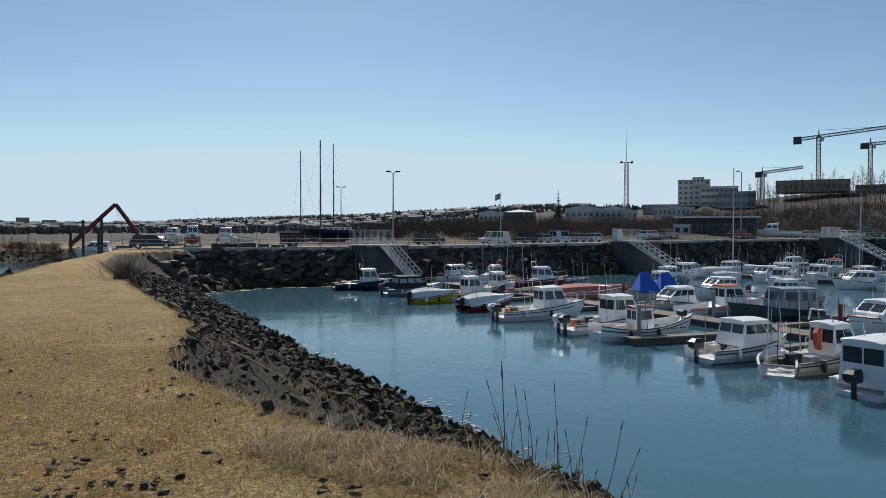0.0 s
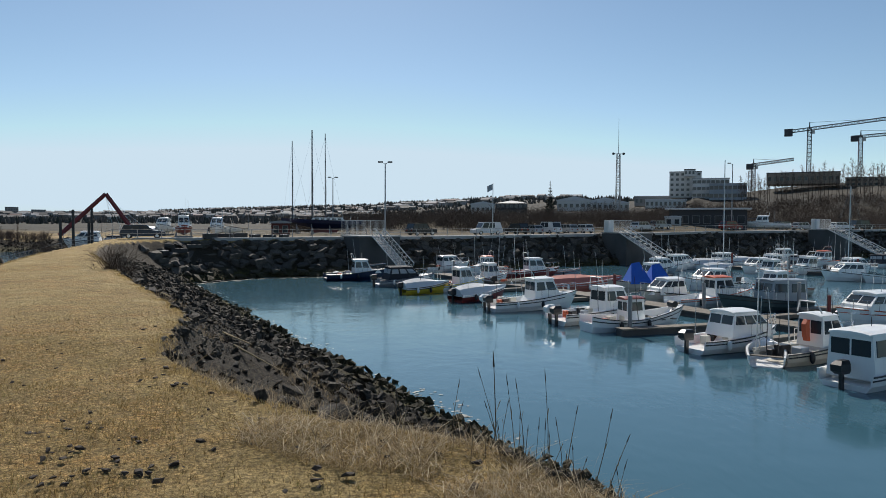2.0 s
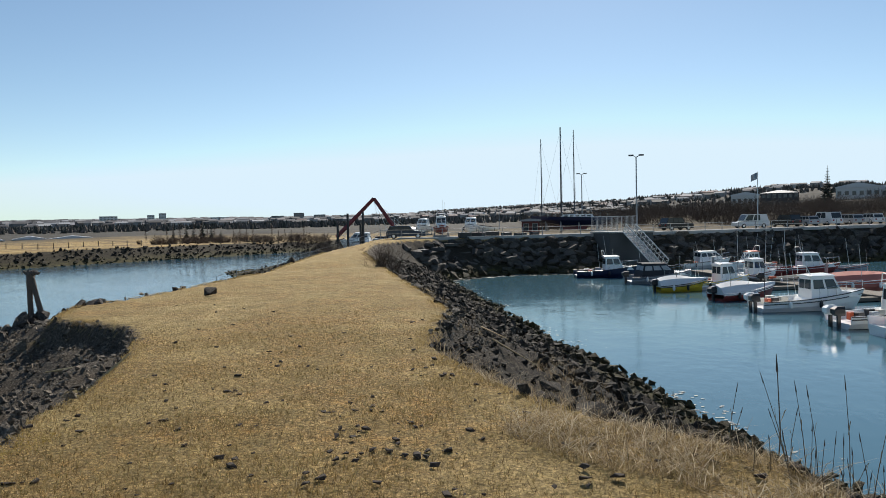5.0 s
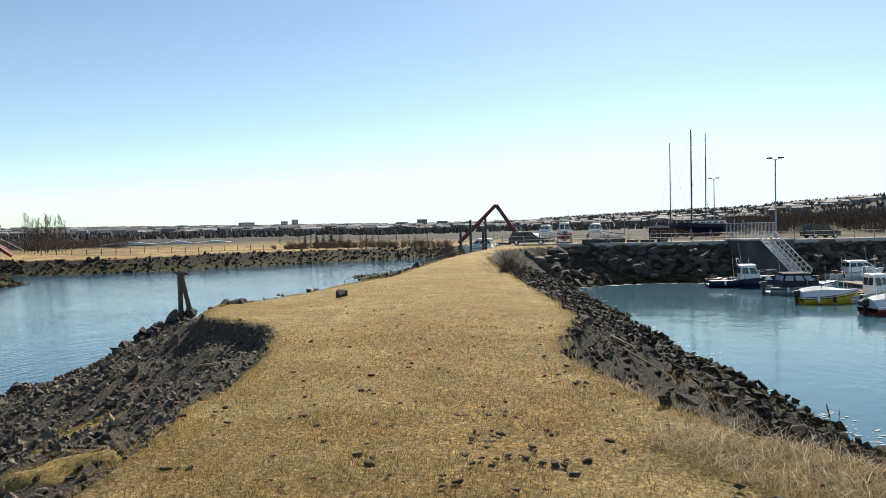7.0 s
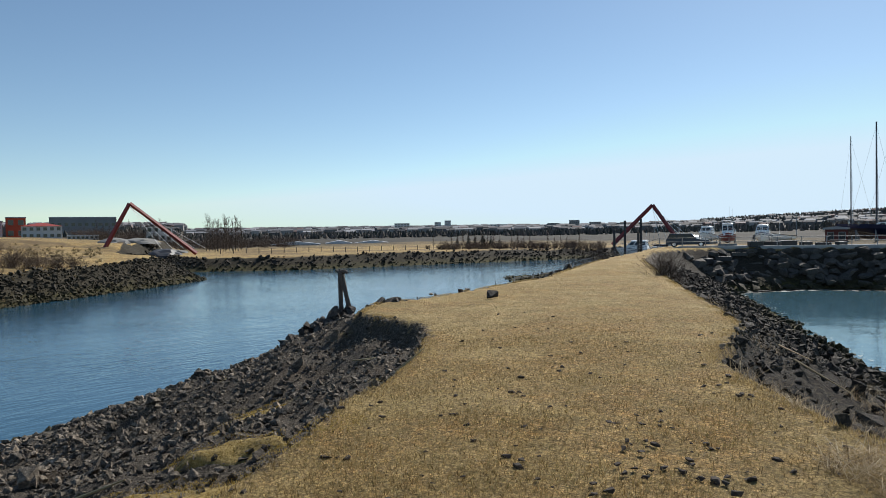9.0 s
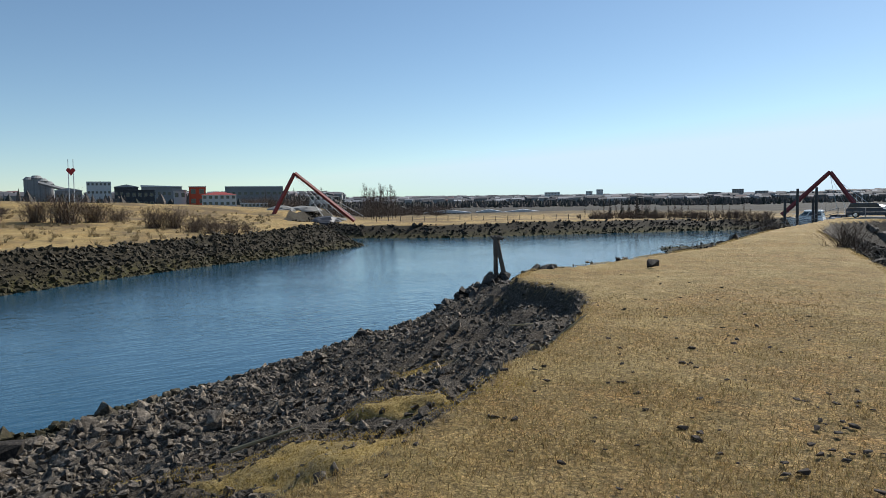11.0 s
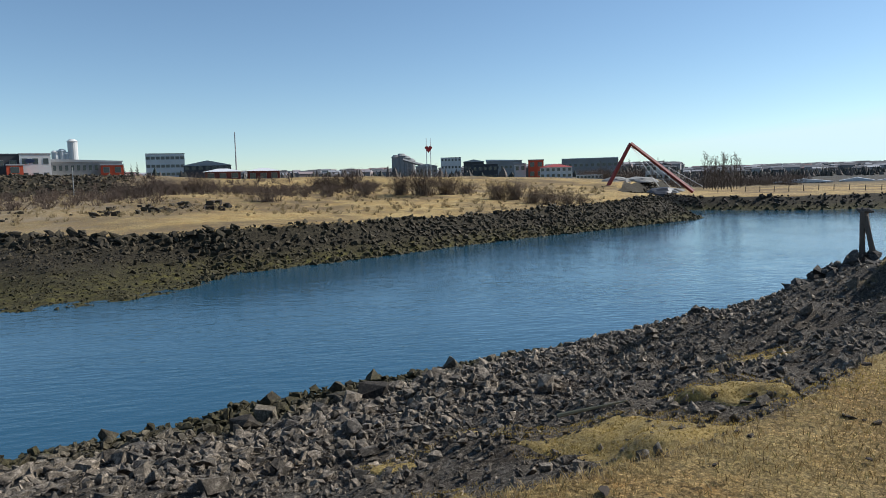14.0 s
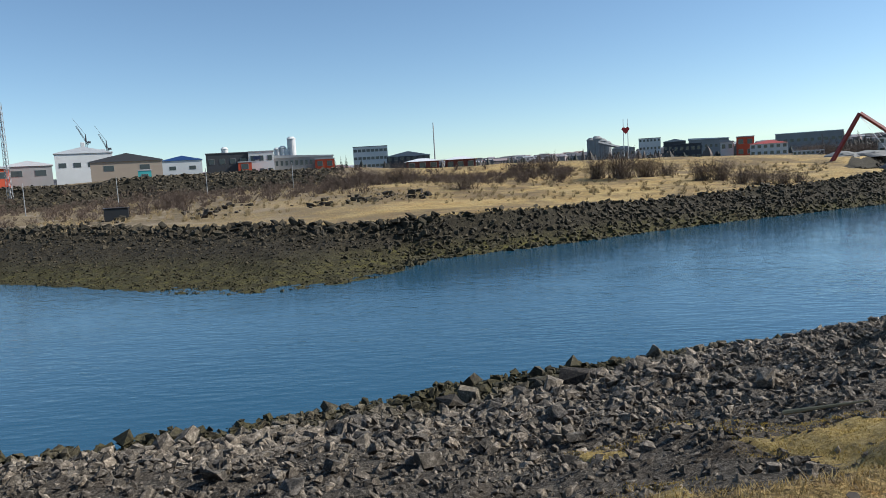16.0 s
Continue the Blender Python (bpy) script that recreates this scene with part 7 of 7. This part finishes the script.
blades("fallen_straw", x, y, ground_height(x, y)[0] + 0.02, 0.04, 0.17, 0.0024, 4.2, [(0, (0.13, 0.09, 0.05)), (0.4, (0.40, 0.31, 0.19)), (1, (0.70, 0.61, 0.45))], "long bent bleached straw at the harbour edge", 76)
n = 40000
a, r = np.radians(rng.uniform(-24, 20, n)), rng.uniform(6.0, 24.0, n)
x, y = r * np.sin(a), r * np.cos(a)
keep = ~inside(x, y, TOP_A) & inside(x, y, SHORE_A) & (away(x, y, TOP_A) < 4.5) & (waves(x, y, 2.2, 81) > 0.22)
x, y = x[keep], y[keep]
blades("bank_grass", x, y, ground_height(x, y)[0], 0.08, 0.3, 0.0028, 2.2, [(0, (0.14, 0.10, 0.06)), (0.5, (0.30, 0.23, 0.14)), (1, (0.48, 0.40, 0.28))], "dead grass wisps on the dark bank", 74)
# mossy pads on the river rubble
MOSS, mnt, mb = material("golden_moss_turf", 0.95)
c = ramp(mnt, noise_node(mnt, 26, 7, 0.8), [(0.34, (0.08, 0.055, 0.015)), (0.5, (0.38, 0.26, 0.07)), (0.66, (0.60, 0.46, 0.19))])
c = mix(mnt, ramp(mnt, noise_node(mnt, 3, 4, 0.6), [(0.45, (0, 0, 0)), (0.65, (0.7, 0.7, 0.7))]), c, (0.17, 0.135, 0.06))
mnt.links.new(c, mb.inputs["Base Color"])
bump(mnt, mb, noise_node(mnt, 22, 7, 0.8), 1.0, 0.05)
PADS = [(-5.4, 2.8, 1.45, 0.7, 0.8), (-7.6, 1.45, 0.5, 0.28, 0.5), (-7.0, 0.8, 0.45, 0.25, 0.4), (-6.2, 3.9, 0.6, 0.3, 0.8), (-4.6, 0.9, 0.7, 0.5, 0.2), (-8.4, 5.6, 0.6, 0.3, 0.7), (-9.6, 6.6, 0.5, 0.25, 0.7)]
for cx, cy, rx, ry, q in PADS:
    rho, phi = np.meshgrid(np.linspace(0.02, 1, 12), np.linspace(0, 6.2832, 40, endpoint=False), indexing="ij")
    edge = 1 + 0.3 * waves(cx + 2 * np.cos(phi), cy + 2 * np.sin(phi), 0.7, 83)
    u, v = rho * edge * rx * np.cos(phi), rho * edge * ry * np.sin(phi)
    px, py = cx + u * math.cos(q) - v * math.sin(q), cy + u * math.sin(q) + v * math.cos(q)
    pz = ground_height(px.ravel(), py.ravel())[0] + (0.10 * (1 - rho ** 4) - 0.05 + 0.03 * waves(px, py, 0.3, 84)).ravel()
    k = np.arange(11 * 40)
    quads = np.stack([k, k + 40, k // 40 * 40 + (k + 1) % 40 + 40, k // 40 * 40 + (k + 1) % 40], 1)
    pad = new("moss_pad", raw_mesh("moss_pad", np.stack([px.ravel(), py.ravel(), pz], 1), quads, MOSS))
    pad.data.polygons.foreach_set("use_smooth", np.ones(len(quads), bool))
    tagged(pad, "golden mossy turf pad among grey rubble", "moss", "mossy pads on the rubble")
n = 220000
x, y = rng.uniform(-14, -3.4, n), rng.uniform(-5, 10, n)
pads = np.zeros(n, bool)
for cx, cy, rx, ry, q in PADS:
    u, v = (x - cx) * math.cos(q) + (y - cy) * math.sin(q), -(x - cx) * math.sin(q) + (y - cy) * math.cos(q)
    pads |= (u / rx) ** 2 + (v / ry) ** 2 < 1 + 0.5 * waves(x, y, 0.5, 82)
x, y = x[pads], y[pads]
blades("moss_pads", x, y, ground_height(x, y)[0] + 0.07, 0.006, 0.024, 0.003, 1.2, [(0, (0.16, 0.105, 0.02)), (0.5, (0.34, 0.23, 0.05)), (1, (0.44, 0.34, 0.13))], "yellow mossy grass pads among the rubble", 75)

# tall reed stalks standing at the harbour edge
reed = thing("reed_stalk", pose(0.35, 5.6, 4.0), "dry brown standing reed stalk", "reed", "reed stalks at the harbour edge")
bm = bmesh.new()
rod(bm, (0, 0, 0), (0.04, 0.01, 0.55), 0.006, 0.005, 5), rod(bm, (0.04, 0.01, 0.55), (0.02, 0.02, 1.05), 0.005, 0.003, 5)
REED = paint("dry_reed", (0.16, 0.115, 0.07), 0.9, wear=0.2)
part("stalk", bm, REED, reed)
for k in range(2):
    z = 0.3 + 0.3 * k
    part("dry_leaf", pane([(0.03, 0, z), (0.035, 0.012, z + 0.02), (0.07 + 0.01 * k, 0.03 - 0.02 * k, z + 0.14), (0.066, 0.028 - 0.02 * k, z + 0.125)], (0, 1, 0.2), 0.001), STRAW, reed)
part("seed_head", rod(bmesh.new(), (0.02, 0.02, 1.0), (0.015, 0.02, 1.13), 0.009, 0.002, 5), BARK, reed)
for k in range(64):
    az = random.uniform(-6, 19) if k % 3 else random.uniform(6, 15)
    r = 6.05 - 0.055 * (az + 6) + random.uniform(-0.55, 0.5)
    x, y = polar(az, r)
    o = copy_thing(reed, pose(x, y, ground_z(x, y) - 0.03, random.gauss(0, 9), random.gauss(0, 9), random.uniform(0, 360)))
    o.scale = (0.5, 0.5, random.uniform(0.2, 0.5) if k % 4 else random.uniform(0.5, 0.72))
reed.matrix_world = pose(*polar(7.2, 5.6), ground_z(*polar(7.2, 5.6)))

# clods and droppings on the turf
n = 0
CLODS = []
for s in range(6):
    bm = rock_mesh(500 + s, 0.5, 12)
    me = bpy.data.meshes.new("clod")
    bm.to_mesh(me)
    bm.free()
    me.materials.append(CLOD)
    CLODS.append(me)
spots = [(-4.2, 5.9), (-2.8, 5.4), (-2.4, 5.0), (-2.6, 5.7), (-1.7, 4.7), (-2.2, 4.5), (-2.0, 5.2)]
for cx, cy in spots:
    for _ in range(5):
        spots_x, spots_y = cx + random.gauss(0, 0.13), cy + random.gauss(0, 0.08)
        ob = new("earth_clod", CLODS[random.randrange(6)])
        s = random.uniform(0.03, 0.09)
        ob.matrix_world = pose(spots_x, spots_y, ground_z(spots_x, spots_y) + 0.01, 0, 0, random.uniform(0, 360)) @ Matrix.Diagonal((s * 1.3, s, s * 0.8, 1))
        tagged(ob, "dark crumbly earth clod on dry turf", "clod", "earth clods on the turf")
while n < 225:
    a, r = radians(random.uniform(-75, 10)), random.uniform(2.6, 16)
    px, py = r * math.sin(a), r * math.cos(a)
    if not inside(np.array([px]), np.array([py]), TOP_A)[0] or (random.random() > math.exp(-((px + 1.8) ** 2 + (py - 5.5) ** 2) / 22) + 0.25):
        continue
    ob = new("earth_clod", CLODS[random.randrange(6)])
    s = random.uniform(0.03, 0.12)
    ob.matrix_world = pose(px, py, ground_z(px, py) + 0.01, 0, 0, random.uniform(0, 360)) @ Matrix.Diagonal((s * 1.3, s, s * 0.8, 1))
    tagged(ob, "dark crumbly earth clod on dry turf", "clod", "earth clods on the turf")
    n += 1


def boulder(x, y, s, seed, label, mat=DARK_BASALT, group="", flat=0.75, sink=0.2):
    bm = rock_mesh(seed, flat, 13)
    ob = part("boulder", bm, mat)
    ob.matrix_world = pose(x, y, ground_z(x, y) + s * sink, 0, 0, seed * 37 % 360) @ Matrix.Diagonal((s, s * 0.85, s * 0.8, 1))
    return tagged(ob, label, "boulder", group)


boulder(-10.7, 14.2, 0.62, 601, "dark angular boulder lying on the turf")
for i, (x, y, s) in enumerate(((-12.5, 15.2, 0.28), (-12.9, 16.0, 0.36), (-13.4, 17.9, 0.34), (-13.5, 18.4, 0.42), (-14.1, 20.7, 0.3), (-12.5, 13.6, 0.22), (-12.9, 12.6, 0.4))):
    boulder(x, y, s, 610 + i, "dark boulder along the river edge of the turf", group="edge boulders")
for i, (x, y, s) in enumerate(((-5.5, 16.0, 0.7), (-4.6, 14.2, 0.8), (-5.0, 14.9, 0.5), (-6.9, 18.2, 0.9), (-8.2, 20.4, 0.8), (-1.1, 9.4, 1.15), (-0.2, 9.0, 0.8), (-0.9, 10.3, 0.7), (-2.0, 11.4, 0.6), (-4.35, 1.3, 0.4))):
    boulder(x, y, s, 630 + i, "dark earthy boulder on the broken bank", group="bank boulders")
boulder(-20.4, 4.2, 1.25, 651, "large pale-faced boulder at the river edge", BASALT)
boulder(-17.2, -1.0, 1.3, 652, "rounded grey boulder in the rubble", BASALT)
boulder(-15.6, -1.4, 1.1, 653, "dark boulder half sunk in rubble")
boulder(-16.0, 1.4, 1.2, 654, "dark boulder in the river rubble")
# boulders on the west shore
for i in range(120):
    az = rng.choice([-113, -112, -110.6, -110, -104.4, -103.4, -101.2, -100, -99.4, -97.5, -95.8, -119]) + rng.normal() * 0.75
    x, y = polar(az, 78 + 11 * rng.rand())
    boulder(x, y, 0.5 + 1.5 * rng.rand() ** 2.4, 700 + i, "dark weathered boulder on the west shore", DARK_BASALT if i % 3 else WEEDY, "boulders on the west shore", 0.9, 0.12)

# driftwood post with its cairn
x, y = -13.5, 11.9
z = 4.15
post = thing("driftwood_post", pose(x, y, z), "gnarled forked driftwood post standing in piled stones", "driftwood")


def limb(points, radii, n=8):
    secs = []
    rs = np.random.RandomState(5)
    for (px, py, pz), r in zip(points, radii):
        secs.append([(px + math.cos(6.283 * k / n) * r * rs.uniform(0.75, 1.25), py + math.sin(6.283 * k / n) * r * rs.uniform(0.75, 1.25), pz + rs.uniform(-0.02, 0.02)) for k in range(n)])
    return loft(secs)


part("stem", limb([(-0.13, 0, -0.3), (-0.14, 0, 0.2), (-0.12, 0, 0.5), (-0.09, 0, 0.75), (-0.10, 0, 0.92), (-0.14, 0, 1.02)], (0.065, 0.05, 0.055, 0.085, 0.075, 0.04)), WOOD, post)
part("second_stem", limb([(0.13, 0.02, -0.3), (0.12, 0.02, 0.15), (0.07, 0, 0.45), (-0.02, 0, 0.70), (-0.04, 0, 0.85)], (0.075, 0.055, 0.05, 0.06, 0.04)), WOOD, post)
burr = bmesh.new()
for a, b, r0, r1 in (((-0.30, 0, 1.0), (-0.12, 0, 0.93), 0.03, 0.06), ((-0.12, 0, 0.93), (0.02, 0, 0.98), 0.07, 0.06), ((0.02, 0, 0.98), (0.14, 0, 0.95), 0.055, 0.03)):
    rod(burr, a, b, r0, r1, 7)
part("burr", burr, WOOD, post, "knotted top of the post")
for i in range(130):
    a, r = rng.rand() * 6.28, 0.1 + 1.35 * rng.rand() ** 0.8
    dx, dy = math.cos(a) * r, math.sin(a) * r
    ob = new("cairn_stone", rocks_big[rng.randint(10)])
    ob.parent = post
    s = rng.uniform(0.3, 0.62)
    low = ground_z(x + dx, y + dy) - z
    crest = max(low, 0.12 - 0.62 * r)
    ob.matrix_local = pose(dx, dy, crest if i % 3 else (low + crest) / 2, rng.rand() * 50, rng.rand() * 40, rng.rand() * 360) @ Matrix.Diagonal((s, s, s * 0.8, 1))
# spur of larger stones that runs from the cairn down to the river
k = rng.rand(240)
x, y = -13.9 - 6.2 * k + rng.normal(size=240) * 0.35, 12.0 + 2.0 * k + rng.normal(size=240) * 0.5
heap("spur_stones", x, y, stone_sizes(240, 0.35, 0.95, 1.6), DARK_BASALT, "larger dark stones of the spur below the driftwood", sink=0.3, tilt=0.4)
# weathered branches on the banks
for x0, y0, x1, y1 in ((-4.6, 16.4, -3.6, 15.0), (-3.4, 13.0, -2.4, 12.2), (-8.5, 8.2, -8.9, 8.0), (-6.3, 6.0, -6.0, 6.6), (-7.2, 2.6, -6.6, 3.1)):
    za, zb = ground_z(x0, y0) + 0.12, ground_z(x1, y1) + 0.2
    t = thing("stick", pose(x0, y0, za), "pale weathered stick lying on the bank", "stick", "sticks on the bank")
    part("branch", rod(bmesh.new(), (0, 0, 0), (x1 - x0, y1 - y0, zb - za), 0.025, 0.008, 6), STRAW, t)

# gravel heaps beside the second bridge
GRAVEL = paint("pale_gravel", (0.24, 0.235, 0.22), 0.95, wear=0.25, scale=1)
for az, r, w, h in ((-65.4, 172, 8, 1.5), (-63.6, 178, 10, 1.3), (-62.0, 168, 9, 2.0), (-61.2, 185, 7, 1.2)):
    x, y = polar(az, r)
    bm = bmesh.new()
    bmesh.ops.create_icosphere(bm, subdivisions=3, radius=1.0)
    for v in bm.verts:
        k = max(0.0, v.co.z)
        n = noise.noise(v.co * 2.5 + Vector((az, r, 0)))
        v.co = Vector((v.co.x * w / 2 * (1 + 0.25 * n), v.co.y * w / 2.4, (k ** 0.9) * h * (1 + 0.3 * n) - 0.3))
    ob = part("gravel_mound", bm, GRAVEL if az != -62.0 else ROOF_DARK)
    ob.matrix_world = pose(x, y, ground_z(x, y))
    tagged(ob, "heap of pale gravel by the bridge" if az != -62.0 else "dark heap of earth by the bridge", "gravel heap", "gravel heaps")
# fence posts across the meadow and a bin on the west shore
for i in range(22):
    az = -58 + i * 0.95
    x, y = polar(az, 166 + 4 * math.sin(i))
    t = thing("fence_post", pose(x, y, ground_z(x, y) - 0.1), "short dark wooden fence post in the meadow", "post", "meadow fence posts")
    part("stake", rod(bmesh.new(), (0, 0, 0), (0.05, 0, 1.25), 0.09, 0.07, 6), BARK, t)
x, y = polar(-118.8, 84)
t = thing("crate", pose(x, y, ground_z(x, y), 0, 0, 118), "black open-topped crate on the gravel", "crate")
part("bin", a_box(-1.2, -0.6, 0, 1.2, 0.6, 1.3, 0.05), BLACK, t)
part("lid", a_box(-1.3, -0.7, 1.304, 1.3, 0.5, 1.4, 0.03), BLACK, t)
for az, r in ((-118.6, 120), (-112.4, 124), (-124.5, 118), (-106, 130)):
    x, y = polar(az, r)
    t = thing("utility_post", pose(x, y, ground_z(x, y)), "thin grey roadside post", "post", "roadside posts")
    part("shaft", rod(bmesh.new(), (0, 0, 0), (0, 0, 4.6), 0.08, 0.06, 6), GALV, t)
